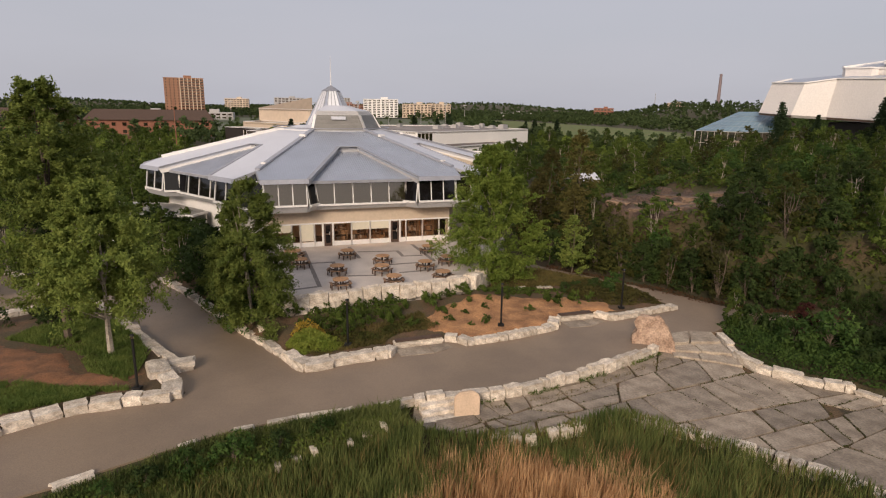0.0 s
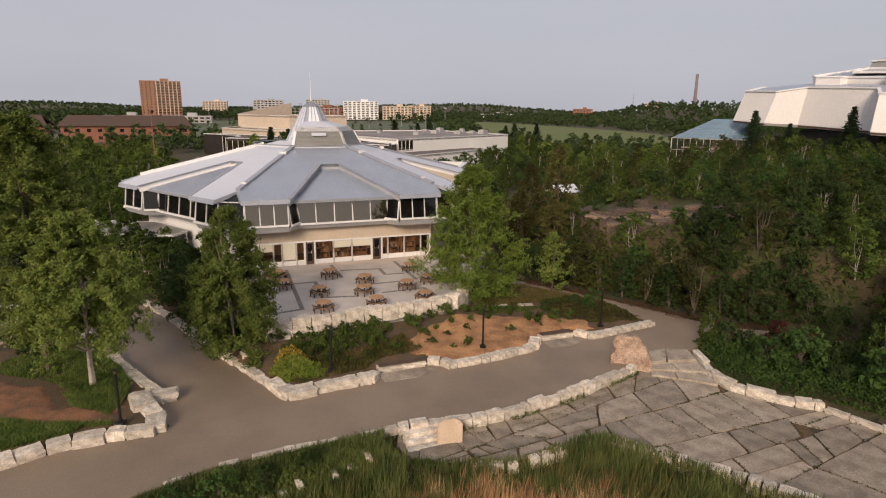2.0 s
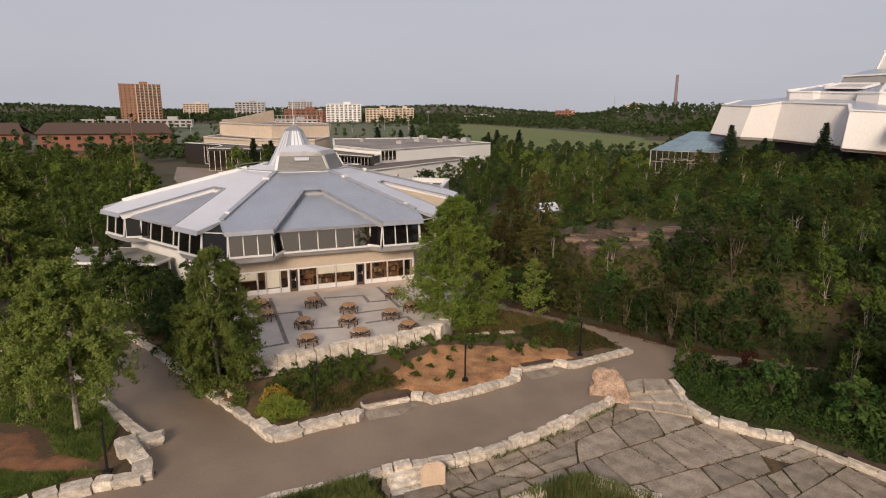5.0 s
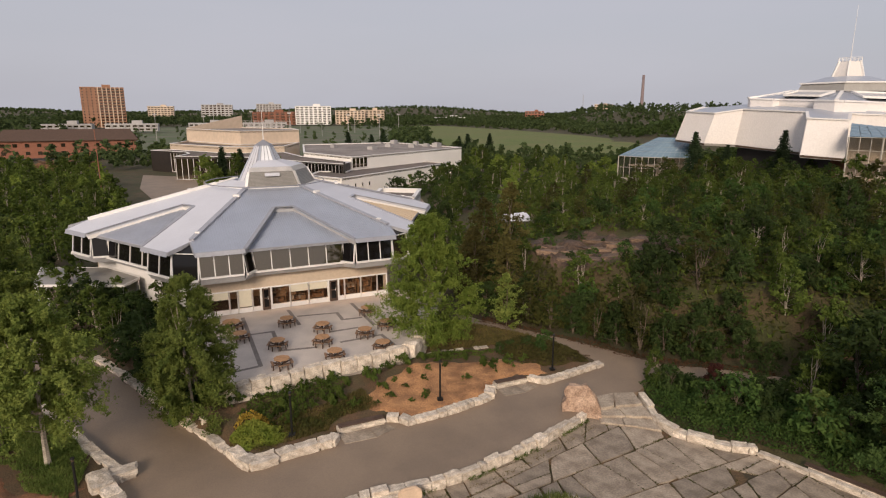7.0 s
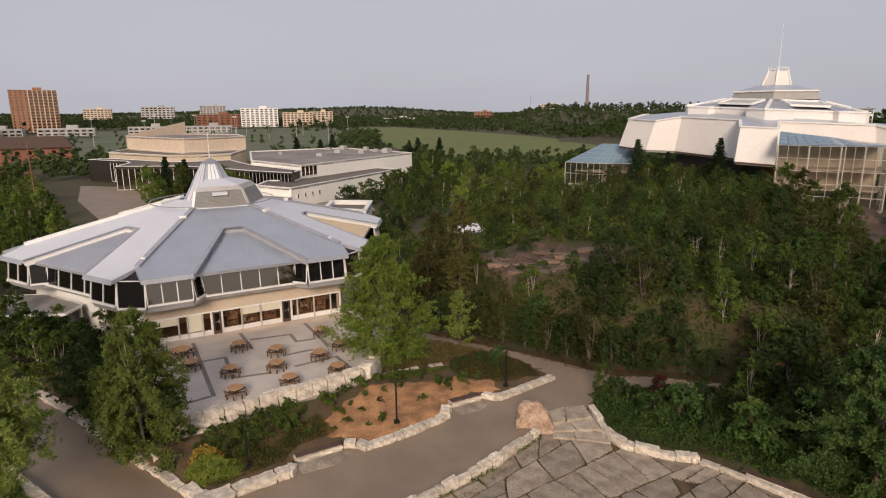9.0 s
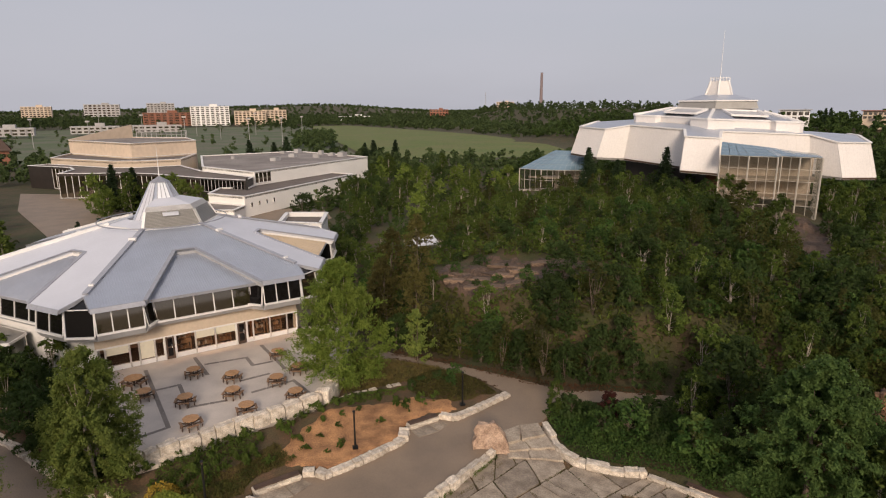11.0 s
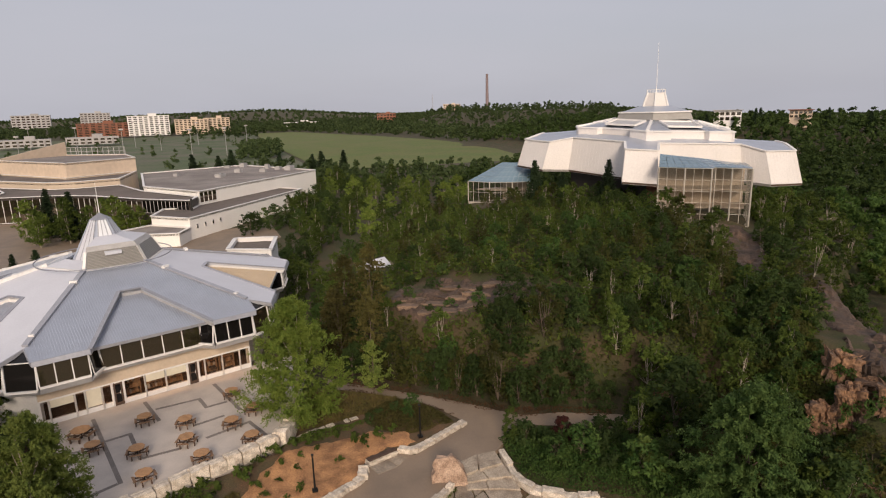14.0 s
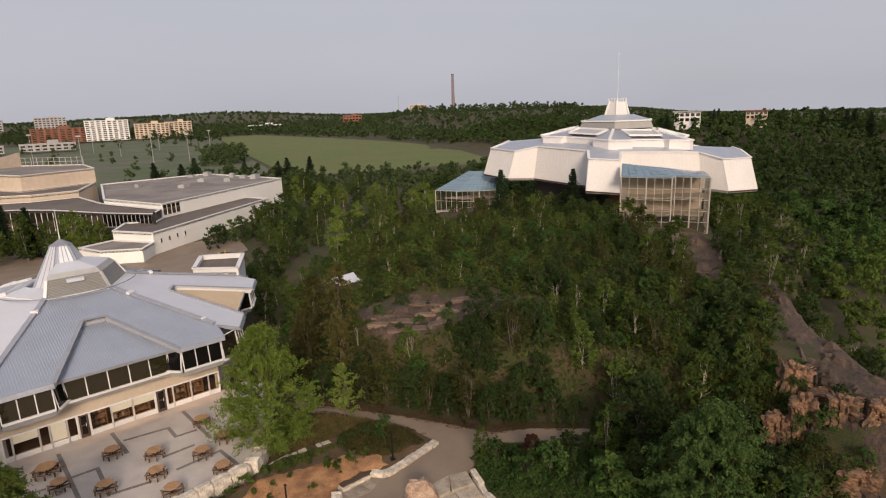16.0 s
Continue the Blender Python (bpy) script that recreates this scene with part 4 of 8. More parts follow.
    slab(bm, [f(-8.3, 14.2, 3.38), f(-8.6, 15.6, 3.38), f(-4.75, 15.9, 3.38), f(-3.93, 14.85, 3.38), f(3.93, 14.85, 3.38), f(4.75, 15.9, 3.38), f(8.6, 15.6, 3.38), f(8.3, 14.2, 3.38)], (0, 0, -0.06))
    bmesh.ops.recalc_face_normals(bm, faces=bm.faces[:])
    part("soffit", bm, SPANDREL, pavilion)
    if k:
        bm = bmesh.new()
        slab(bm, [f(-8.3, 14.3, -2.2), f(8.3, 14.3, -2.2), f(8.3, 14.3, 3.34), f(-8.3, 14.3, 3.34)], f(0, 0, 0) - f(0, 0.3, 0))
        bmesh.ops.recalc_face_normals(bm, faces=bm.faces[:])
        part("lower_wall", bm, WHITE if k == 5 else BEIGE, pavilion)

# terrace front: beige band above a row of shop windows and two doors
f = F0
bm = bmesh.new()
slab(bm, [f(-8.3, 14.4, 2.04), f(8.3, 14.4, 2.04), f(8.3, 14.4, 3.34), f(-8.3, 14.4, 3.34)], f(0, 0, 0) - f(0, 0.3, 0))
bmesh.ops.recalc_face_normals(bm, faces=bm.faces[:])
part("front_wall", bm, BEIGE, pavilion)
bm = bmesh.new()
slab(bm, [f(-8.3, 14.4, -1.9), f(8.3, 14.4, -1.9), f(8.3, 14.4, 0.0), f(-8.3, 14.4, 0.0)], f(0, 0, 0) - f(0, 0.3, 0))
part("footing", bm, CONCRETE, pavilion)
cols = [(-8.25, -7.65, 0), (-7.65, -5.9, 2), (-5.9, -5.2, 0), (-5.2, -4.0, 3), (-4.0, -3.3, 0), (-3.25, -2.45, 1), (-2.4, -0.8, 0), (-0.8, 0.85, 2), (0.85, 2.62, 2), (2.68, 3.54, 1), (3.6, 4.15, 0), (4.15, 5.7, 0), (5.7, 7.3, 0), (7.3, 8.25, 0)]
for s0, s1, kind in cols:
    if kind == 1:
        door = thing("door", None, "glazed door in a dark bronze frame", "door")
        door.parent = pavilion
        bm = bmesh.new()
        for a, b in ((s0 + 0.06, s0 + 0.20), (s1 - 0.20, s1 - 0.06)):
            box(bm, (0, 0, 0), (1, 1, 1), Matrix.Translation(f((a + b) / 2, 14.43, 1.01)) @ Matrix.Rotation(FACE + math.pi / 2, 4, "Z") @ Matrix.Diagonal((b - a, 0.08, 1.98, 1)))
        for z0, z1 in ((0.02, 0.26), (1.0, 1.1), (1.84, 2.0)):
            box(bm, (0, 0, 0), (1, 1, 1), Matrix.Translation(f((s0 + s1) / 2, 14.425, (z0 + z1) / 2)) @ Matrix.Rotation(FACE + math.pi / 2, 4, "Z") @ Matrix.Diagonal((s1 - s0 - 0.14, 0.07, z1 - z0, 1)))
        part("door_frame", bm, DARKWOOD, door)
        bm = bmesh.new()
        slab(bm, [f(s0 + 0.2, 14.41, 0.26), f(s1 - 0.2, 14.41, 0.26), f(s1 - 0.2, 14.41, 1.84), f(s0 + 0.2, 14.41, 1.84)], f(0, 0, 0) - f(0, 0.02, 0))
        part("pane", bm, JOGGLASS, door)
        bm = bmesh.new()
        bar(bm, f(s1 - 0.27, 14.51, 0.95), f(s1 - 0.27, 14.51, 1.25), 0.03)
        part("handle", bm, WHITE, door)
    else:
        low = 0.40
        bm = bmesh.new()
        box(bm, (0, 0, 0), (1, 1, 1), Matrix.Translation(f((s0 + s1) / 2, 14.30, low / 2)) @ Matrix.Rotation(FACE + math.pi / 2, 4, "Z") @ Matrix.Diagonal((s1 - s0, 0.24, low, 1)))
        part("window_sill", bm, WHITE, pavilion)
        bm = bmesh.new()
        slab(bm, [f(s0 + 0.06, 14.37, low), f(s1 - 0.06, 14.37, low), f(s1 - 0.06, 14.37, 2.02), f(s0 + 0.06, 14.37, 2.02)], f(0, 0, 0) - f(0, 0.02, 0))
        part("pane", bm, SHOPGLASS, pavilion).visible_shadow = False
        if kind > 1:
            bm = bmesh.new()                       # cream panel
            slab(bm, [f(s0 + 0.08, 14.395, 1.32 if kind == 2 else 0.5), f(s1 - 0.08, 14.395, 1.32 if kind == 2 else 0.5), f(s1 - 0.08, 14.395, 1.98), f(s0 + 0.08, 14.395, 1.98)], f(0, 0, 0) - f(0, 0.01, 0))
            part("transom_panel", bm, CREAM, pavilion)
    bm = bmesh.new()
    for s in (s0, s1):
        bar(bm, f(s, 14.42, 0.0), f(s, 14.42, 2.06), 0.11, 0.10, n_dir)
    bar(bm, f(s0, 14.42, 2.02), f(s1, 14.42, 2.02), 0.10, 0.12)
    part("window_frame", bm, WHITE, pavilion)
# room behind the shop windows
bm = bmesh.new()
slab(bm, [f(-8.8, 10.0, 0.01), f(8.8, 10.0, 0.01), f(9.0, 14.15, 0.01), f(-9.0, 14.15, 0.01)], (0, 0, -0.2))
part("room_floor", bm, DARKWOOD, pavilion)
bm = bmesh.new()
slab(bm, [f(-8.8, 10.0, 0), f(8.8, 10.0, 0), f(8.8, 10.0, 3.1), f(-8.8, 10.0, 3.1)], f(0, 0, 0) - f(0, 0.2, 0))
slab(bm, [f(-9.0, 10.0, 2.95), f(9.0, 10.0, 2.95), f(9.0, 14.05, 2.95), f(-9.0, 14.05, 2.95)], (0, 0, 0.15))
part("room_wall", bm, BEIGE, pavilion)
rs = np.random.RandomState(3)
for s0, s1 in ((-2.2, -1.0), (-0.6, 0.7), (1.0, 2.4), (4.3, 5.5), (5.8, 7.1)):
    shelf = thing("display_shelf", F0((s0 + s1) / 2, 13.1, 0) , "warm-lit wooden display shelf with goods behind the glass", "shelf", "shelves behind the windows")
    shelf.matrix_basis = Matrix.Translation(F0((s0 + s1) / 2, 13.2, 0.01)) @ Matrix.Rotation(FACE + math.pi / 2, 4, "Z")
    w = s1 - s0
    bm = bmesh.new()
    for z in (0.25, 0.75, 1.25, 1.7):
        box(bm, (0, 0, z), (w, 0.4, 0.04))
    for x in (-w / 2, w / 2):
        box(bm, (x, 0, 0.86), (0.04, 0.4, 1.72))
    part("rack", bm, WOOD, shelf)
    for z in (0.27, 0.77, 1.27):
        x = -w / 2 + 0.12
        while x < w / 2 - 0.12:
            bw, bh = rs.uniform(0.1, 0.26), rs.uniform(0.18, 0.38)
            bm = bmesh.new()
            box(bm, (x + bw / 2, -0.02, z + bh / 2), (bw * 0.9, 0.28, bh))
            part("carton", bm, (WOOD, REDROCK, MULCH, BEIGE)[rs.randint(4)], shelf)
            x += bw + rs.uniform(0.0, 0.06)
WARM = glow("lamp_glow", (1.0, 0.50, 0.20), 16.0)
for s in (-4.5, -0.6, 1.2, 2.8, 5.2, 6.8):
    lamp = thing("ceiling_lamp", Matrix.Translation(F0(s, 13.4, 2.92)) @ Matrix.Rotation(FACE + math.pi / 2, 4, "Z"), "warm ceiling lamp panel inside the pavilion", "ceiling lamp", "lamps inside the pavilion")
    bm = bmesh.new()
    box(bm, (0, 0, 0), (1.3, 0.5, 0.06))
    part("housing", bm, DARKMETAL, lamp)
    bm = bmesh.new()
    box(bm, (0, 0, -0.04), (1.2, 0.4, 0.02))
    part("diffuser", bm, WARM, lamp)

# cupola: louvred drum, glazed cone, spire
cup = thing("cupola", PAV, "six-sided cupola with louvred sides and glazed cone", "cupola")



def hexring(r, z, turn=0.0):
    return [Vector((r * math.cos(FACE + math.pi / 6 + i * math.pi / 3 + turn), r * math.sin(FACE + math.pi / 6 + i * math.pi / 3 + turn), z)) for i in range(6)]


def hexband(r0, z0, r1, z1):
    bm = bmesh.new()
    a, b = hexring(r0, z0), hexring(r1, z1)
    for i in range(6):
        j = (i + 1) % 6
        quad(bm, a[i], a[j], b[j], b[i])
    bm.faces.new([bm.verts.new(p) for p in b])
    return bm


part("curb", hexband(5.6, 9.00, 5.5, 9.50), WHITE, cup)
part("cone", hexband(3.05, 9.45, 0.90, 13.5), ROOF, cup)
base, peak = hexring(3.05, 9.50), hexring(0.92, 13.44)
for k in range(6):
    i, j = (k - 1) % 6, k
    dormer = k in (0, 1)
    t0 = 0.62 if dormer else 0.05
    p0, p1 = base[i].lerp(peak[i], t0), base[j].lerp(peak[j], t0)
    p0, p1, q0, q1 = p0.lerp(p1, 0.14), p1.lerp(p0, 0.14), peak[i].lerp(peak[j], 0.12), peak[j].lerp(peak[i], 0.12)
    o = (p1 - p0).cross(q0 - p0).normalized() * 0.03
    bm = bmesh.new()
    slab(bm, [p0 + o, p1 + o, q1 + o, q0 + o], -o * 2)
    sky_pane = part("skylight", bm, FROSTED if dormer else ROOF_PALE, cup)
    bm = bmesh.new()
    for t in (0.0, 0.33, 0.67, 1.0):
        bar(bm, p0.lerp(p1, t) + o, q0.lerp(q1, t) + o, 0.06 if dormer else 0.04)
    part("glazing_bar", bm, ROOF_TRIM, sky_pane)
    if not dormer:
        continue
    low, mid, high, back = hexring(5.3, 9.52), hexring(4.45, 11.0), hexring(4.0, 11.42), hexring(1.75, 11.95)
    bm = bmesh.new()
    quad(bm, high[i], high[j], back[j], back[i])
    for c in (i, j):
        bm.faces.new([bm.verts.new(q) for q in (low[c], mid[c], high[c], back[c])])
    dorm = part("dormer", bm, ROOF_PALE, cup)
    bm = bmesh.new()
    quad(bm, low[i], low[j], mid[j], mid[i])
    part("louvre_back", bm, LOUVRE, dorm)
    bm = bmesh.new()
    quad(bm, mid[i], mid[j], high[j], high[i])
    bmesh.ops.solidify(bm, geom=bm.faces[:], thickness=0.04)
    part("white_band", bm, WHITE, dorm)
    bm = bmesh.new()
    for t in np.arange(0.04, 0.98, 0.085):
        p, q = low[i].lerp(mid[i], t), low[j].lerp(mid[j], t)
        bar(bm, p.lerp(q, 0.05), p.lerp(q, 0.95), 0.08, 0.04)
    part("louvre", bm, LOUVRE, dorm)
    for c in (i, j):
        bm = bmesh.new()
        bar(bm, low[c], mid[c], 0.26, 0.14)
        part("corner_trim", bm, WHITE, dorm)
bm = bmesh.new()
c = (hexring(4.75, 10.72)[5] + hexring(4.75, 10.72)[0]) / 2
box(bm, (0, 0, 0), (1, 1, 1), Matrix.Translation(c) @ Matrix.Rotation(FACE + math.pi / 2, 4, "Z") @ Matrix.Diagonal((1.4, 0.5, 0.3, 1)))
part("vent_box", bm, ROOF_PALE, cup)
part("cap", hexband(1.02, 13.42, 0.06, 14.0), ROOF_TRIM, cup)
bm = bmesh.new()
tube(bm, [(0, 0, 13.9), (0, 0, 14.8), (0, 0, 17.0)], [0.06, 0.04, 0.015], 8)
part("spire", bm, WHITE, cup)
verts, faces = [], []                                  # guard rail round the foot, one bent tube
for i in range(36):
    t = i * math.pi / 18
    for h in range(6):
        r = 6.1 + 0.05 * math.cos(h * math.pi / 3)
        verts.append((r * math.cos(t), r * math.sin(t), 9.72 + 0.05 * math.sin(h * math.pi / 3)))
        faces.append((i * 6 + h, i * 6 + (h + 1) % 6, (i + 1) % 36 * 6 + (h + 1) % 6, (i + 1) % 36 * 6 + h))
mesh_from("guard_ring", verts, faces, ROOF_TRIM, cup)


# ---- picnic tables ----
def picnic_table():
    t = thing("picnic_table", (0, 0, 0), "octagonal cedar picnic table with dark bench seats and frame", "picnic table", "picnic tables on the terrace")
    for i in range(7):                              # planks of the octagonal top
        x0, x1 = -0.80 + i * 0.2286, -0.80 + (i + 1) * 0.2286 - 0.012

        def half(x):
            return 0.80 if abs(x) < 0.33 else 0.80 - (abs(x) - 0.33)
        bm = bmesh.new()
        slab(bm, [(x0, -half(x0), 0.76), (x1, -half(x1), 0.76), (x1, half(x1), 0.76), (x0, half(x0), 0.76)], (0, 0, -0.045))
        part("tabletop_plank", bm, WOOD, t)
    bm = bmesh.new()
    tube(bm, [(0, 0, 0), (0, 0, 0.72)], [0.07, 0.07], 8)
    box(bm, (0, 0, 0.66), (1.3, 0.09, 0.07))
    box(bm, (0, 0, 0.66), (0.09, 1.3, 0.07))
    part("pedestal", bm, DARKMETAL, t)
    for i in range(4):
        m = Matrix.Rotation(i * math.pi / 2 + math.pi / 4, 4, "Z")
        bm = bmesh.new()
        for dx in (-0.42, 0.42):
            bar(bm, m @ Vector((0.1, dx * 0.3, 0.28)), m @ Vector((0.98, dx, 0.38)), 0.07, 0.10)
            bar(bm, m @ Vector((0.96, dx, 0.41)), m @ Vector((0.99, dx, 0.0)), 0.13, 0.10)
        part("leg", bm, DARKWOOD, t)
        for j in range(2):
            bm = bmesh.new()
            w = 0.50 + 0.07 * j
            x = 0.86 + 0.135 * j
            slab(bm, [m @ Vector((x, -w, 0.46)), m @ Vector((x + 0.125, -w - 0.06, 0.46)), m @ Vector((x + 0.125, w + 0.06, 0.46)), m @ Vector((x, w, 0.46))], (0, 0, -0.045))
            bmesh.ops.recalc_face_normals(bm, faces=bm.faces[:])
            part("seat_plank", bm, SEATWOOD, t)
    return t


table = picnic_table()
spots = [(-11.7, 47.1), (-10.5, 44.6), (-7.5, 47.7), (-7.45, 42.9), (-4.5, 46.1), (-4.25, 43.2), (-6.6, 39.4), (-3.15, 40.5), (-1.1, 49.8), (-1.15, 44.6), (0.5, 46.3), (0.2, 41.8)]
for i, (x, y) in enumerate(spots):
    m = pose(x, y, -0.018, 0, 0, 22.5 + (i * 37) % 45) @ Matrix.Diagonal((0.8, 0.8, 0.95, 1))
    if i == 0:
        table.matrix_basis = m
    else:
        copy_thing(table, m)


# ---- path lamps ----
def path_lamp():
    t = thing("path_lamp", (0, 0, 0), "slim black metal garden lamp post with flat head", "lamp post", "lamp posts along the path")
    bm = bmesh.new()
    tube(bm, [(0, 0, -0.3), (0, 0, 0.04), (0, 0, 0.05), (0, 0, 2.5)], [0.15, 0.15, 0.065, 0.06], 10)
    part("post", bm, DARKMETAL, t)
    bm = bmesh.new()
    bmesh.ops.create_cone(bm, cap_ends=True, segments=16, radius1=0.10, radius2=0.085, depth=0.08, matrix=Matrix.Translation((0, 0, 2.66)))
    part("head", bm, DARKMETAL, t)
    bm = bmesh.new()
    bmesh.ops.create_cone(bm, cap_ends=True, segments=16, radius1=0.07, radius2=0.07, depth=0.12, matrix=Matrix.Translation((0, 0, 2.56)))
    part("lens", bm, DARKGLASS, t)
    bm = bmesh.new()
    box(bm, (0.0, 0.0, 0.06), (0.36, 0.36, 0.12))
    part("base_plate", bm, DARKMETAL, t)
    return t


lamp = path_lamp()
for i, (x, y, z) in enumerate([(-13.9, 26.7, -1.15), (-5.05, 32.5, -1.2), (3.8, 35.9, -1.15), (12.3, 39.8, -1.2)]):
    if i == 0:
        lamp.matrix_basis = pose(x, y, z)
    else:
        copy_thing(lamp, pose(x, y, z))


# ---- the large white six-sided building on the rock ----
SN = Vector((79.9, 99.1, 0))
SN_A = radians(-131.3 + 30)                 # first face: beside the arm that points at the terrace


def sn_frame(k):
    return face_frame(k, SN, SN_A)


def fall(p):
    """The roofs step down towards the valley."""
    return -0.045 * ((p[0] - 74) * 36 - (p[1] - 92) * 31) / 47.5


hall = thing("science_hall", (0, 0, 0), "large white six-sided hall with stepped roofs and central tower", "building")
# half of the plan, blunt arms (1) and the bays between them (0); the other half is the same turned about the centre
half = [(56.2, 107.9, 1), (57.6, 100.7, 1), (62.0, 99.6, 0), (65.4, 88.5, 0), (62.1, 83.7, 1), (65.9, 80.4, 1), (69.4, 84.6, 0), (83.3, 80.8, 0), (84.6, 76.7, 1), (91.6, 77.0, 1), (95.2, 82.4, 0), (99.6, 88.4, 0)]
plan = half + [(2 * SN.x - x, 2 * SN.y - y, tip) for x, y, tip in half]
HALL_TOP, HALL_LOW, HALL_IN = [], [], []
for x, y, tip in plan:
    p = Vector((x, y, 0))
    out = (p - SN).normalized()
    HALL_TOP.append(p + Vector((0, 0, (15.9 if tip else 16.75) + fall(p))))
    HALL_LOW.append(p + out * (1.5 if tip else 0.9) + Vector((0, 0, 10.7 + 1.2 * fall(p))))
    HALL_IN.append(SN + out * 13.0 + Vector((0, 0, 17.4 + fall(p))))
for i in range(len(plan)):
    j = (i + 1) % len(plan)
    lo0, lo1, t0, t1 = HALL_LOW[i], HALL_LOW[j], HALL_TOP[i], HALL_TOP[j]
    inn = (SN - (lo0 + lo1) / 2)
    inn = Vector((inn.x, inn.y, 0)).normalized()
    bm = bmesh.new()
    slab(bm, [lo0, lo1, t1, t0], inn * 0.4)
    bmesh.ops.recalc_face_normals(bm, faces=bm.faces[:])
    panel = part("wall_panel", bm, CLADDING, hall)
    bm = bmesh.new()                        # standing seams of the cladding
    n = max(3, int((lo0 - lo1).length / 0.75))
    for q in range(n + 1):
        bar(bm, lo0.lerp(lo1, q / n) - inn * 0.012, t0.lerp(t1, q / n) - inn * 0.012, 0.04 if 0 < q < n else 0.12, 0.02)
    part("panel_rib", bm, CLADDING, panel)
    bm = bmesh.new()
    bar(bm, t0 + Vector((0, 0, 0.05)), t1 + Vector((0, 0, 0.05)), 0.45, 0.20)
    part("parapet", bm, WHITE, hall)
    bm = bmesh.new()
    slab(bm, [t0 - Vector((0, 0, 0.04)), t1 - Vector((0, 0, 0.04)), HALL_IN[j], HALL_IN[i]], (0, 0, -0.2))
    bmesh.ops.recalc_face_normals(bm, faces=bm.faces[:])
    part("roof", bm, ROOF, hall)
    bm = bmesh.new()                        # soffit; its dark colour paints the shade of the recess below the panels
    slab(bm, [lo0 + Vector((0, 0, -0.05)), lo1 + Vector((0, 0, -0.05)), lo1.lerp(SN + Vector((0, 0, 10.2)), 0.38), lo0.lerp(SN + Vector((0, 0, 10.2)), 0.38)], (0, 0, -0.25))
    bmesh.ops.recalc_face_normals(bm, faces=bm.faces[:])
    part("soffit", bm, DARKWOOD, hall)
    bm = bmesh.new()
    bar(bm, lo0 + inn * 0.25 - Vector((0, 0, 0.22)), lo1 + inn * 0.25 - Vector((0, 0, 0.22)), 0.3, 0.35)
    part("edge_beam", bm, LOUVRE, hall)
for k in range(6):
    f = sn_frame(k)
    nx = sn_frame(k + 1)
    # upper tier: low wall, white rim, roof to the lantern
    w = 7.4
    tier = [f(-w, 13.9, 0), f(-3.6, 13.2, 0), f(-3.4, 11.9, 0), f(3.4, 11.9, 0), f(3.6, 13.2, 0), f(w, 13.9, 0), nx(-w, 13.9, 0)]
    bm, rim = bmesh.new(), bmesh.new()
    for i in range(6):
        quad(bm, tier[i] + Vector((0, 0, 16.9)), tier[i + 1] + Vector((0, 0, 16.9)), tier[i + 1] + Vector((0, 0, 18.6)), tier[i] + Vector((0, 0, 18.6)))
        bar(rim, tier[i] + Vector((0, 0, 18.62)), tier[i + 1] + Vector((0, 0, 18.62)), 0.4, 0.25)
    bar(rim, f(w + 0.15, 13.9, 18.72), SN + (f(w + 0.15, 13.9, 0) - SN).normalized() * 7.0 + Vector((0, 0, 20.35)), 0.5, 0.3)
    bmesh.ops.recalc_face_normals(bm, faces=bm.faces[:])
    part("tier_wall", bm, CLADDING, hall)
    part("rim", rim, WHITE, hall)
    bm = bmesh.new()
    for i in range(6):
        quad(bm, tier[i] + Vector((0, 0, 18.55)), tier[i + 1] + Vector((0, 0, 18.55)), SN + (tier[i + 1] - SN).normalized() * 6 + Vector((0, 0, 20.5)), SN + (tier[i] - SN).normalized() * 6 + Vector((0, 0, 20.5)))
    bmesh.ops.recalc_face_normals(bm, faces=bm.faces[:])
    part("tier_roof", bm, ROOF, hall)
    tz = lambda d: 20.5 - (d - 6) * 0.235
    bm = bmesh.new()                        # sunken roof light in the middle of each side, with pale kerbs
    slab(bm, [f(-3.1, 11.2, tz(11.2) + 0.05), f(3.1, 11.2, tz(11.2) + 0.05), f(3.1, 8.0, tz(8.0) + 0.05), f(-3.1, 8.0, tz(8.0) + 0.05)], (0, 0, -0.1))
    bmesh.ops.recalc_face_normals(bm, faces=bm.faces[:])
    well = part("roof_light", bm, SPANDREL, hall)
    bm = bmesh.new()
    for p, q in (((-3.2, 11.3), (3.2, 11.3)), ((-3.2, 7.9), (3.2, 7.9)), ((-3.2, 11.3), (-3.2, 7.9)), ((3.2, 11.3), (3.2, 7.9))):
        bar(bm, f(*p, tz(p[1]) + 0.12), f(*q, tz(q[1]) + 0.12), 0.28, 0.34)
    part("kerb", bm, WHITE, well)
    bm = bmesh.new()                        # standing seams
    for i in range(-11, 12):
        d0 = max(6.3, abs(i * 0.62) * 1.75)
        if d0 < 11.5 and abs(i * 0.62) > 3.4:
            bar(bm, f(i * 0.62, d0, tz(d0) + 0.03), f(i * 0.62, 13.2, tz(13.2) + 0.03), 0.05, 0.05)
    bar(bm, f(0, 6.6, tz(6.6) + 0.05), f(0, 7.8, tz(7.8) + 0.05), 0.05, 0.05)
    part("roof_ribs", bm, ROOF, hall)
    # lantern and tower
    def hx(r, z):
        return [f(-r / math.sqrt(3), r, z), f(r / math.sqrt(3), r, z)]
    bm = bmesh.new()
    a, b, c, d = hx(6.9, 20.3) + hx(6.4, 21.6)[::-1]
    quad(bm, a, b, c, d)
    part("lantern_wall", bm, LOUVRE, hall)
    bm = bmesh.new()
    bar(bm, *hx(6.45, 21.7), 0.4, 0.25)
    part("lantern_rim", bm, WHITE, hall)
    bm = bmesh.new()
    a, b, c, d = hx(6.5, 21.65) + hx(3.0, 22.8)[::-1]
    quad(bm, a, b, c, d)
    part("lantern_roof", bm, ROOF, hall)
    bm = bmesh.new()
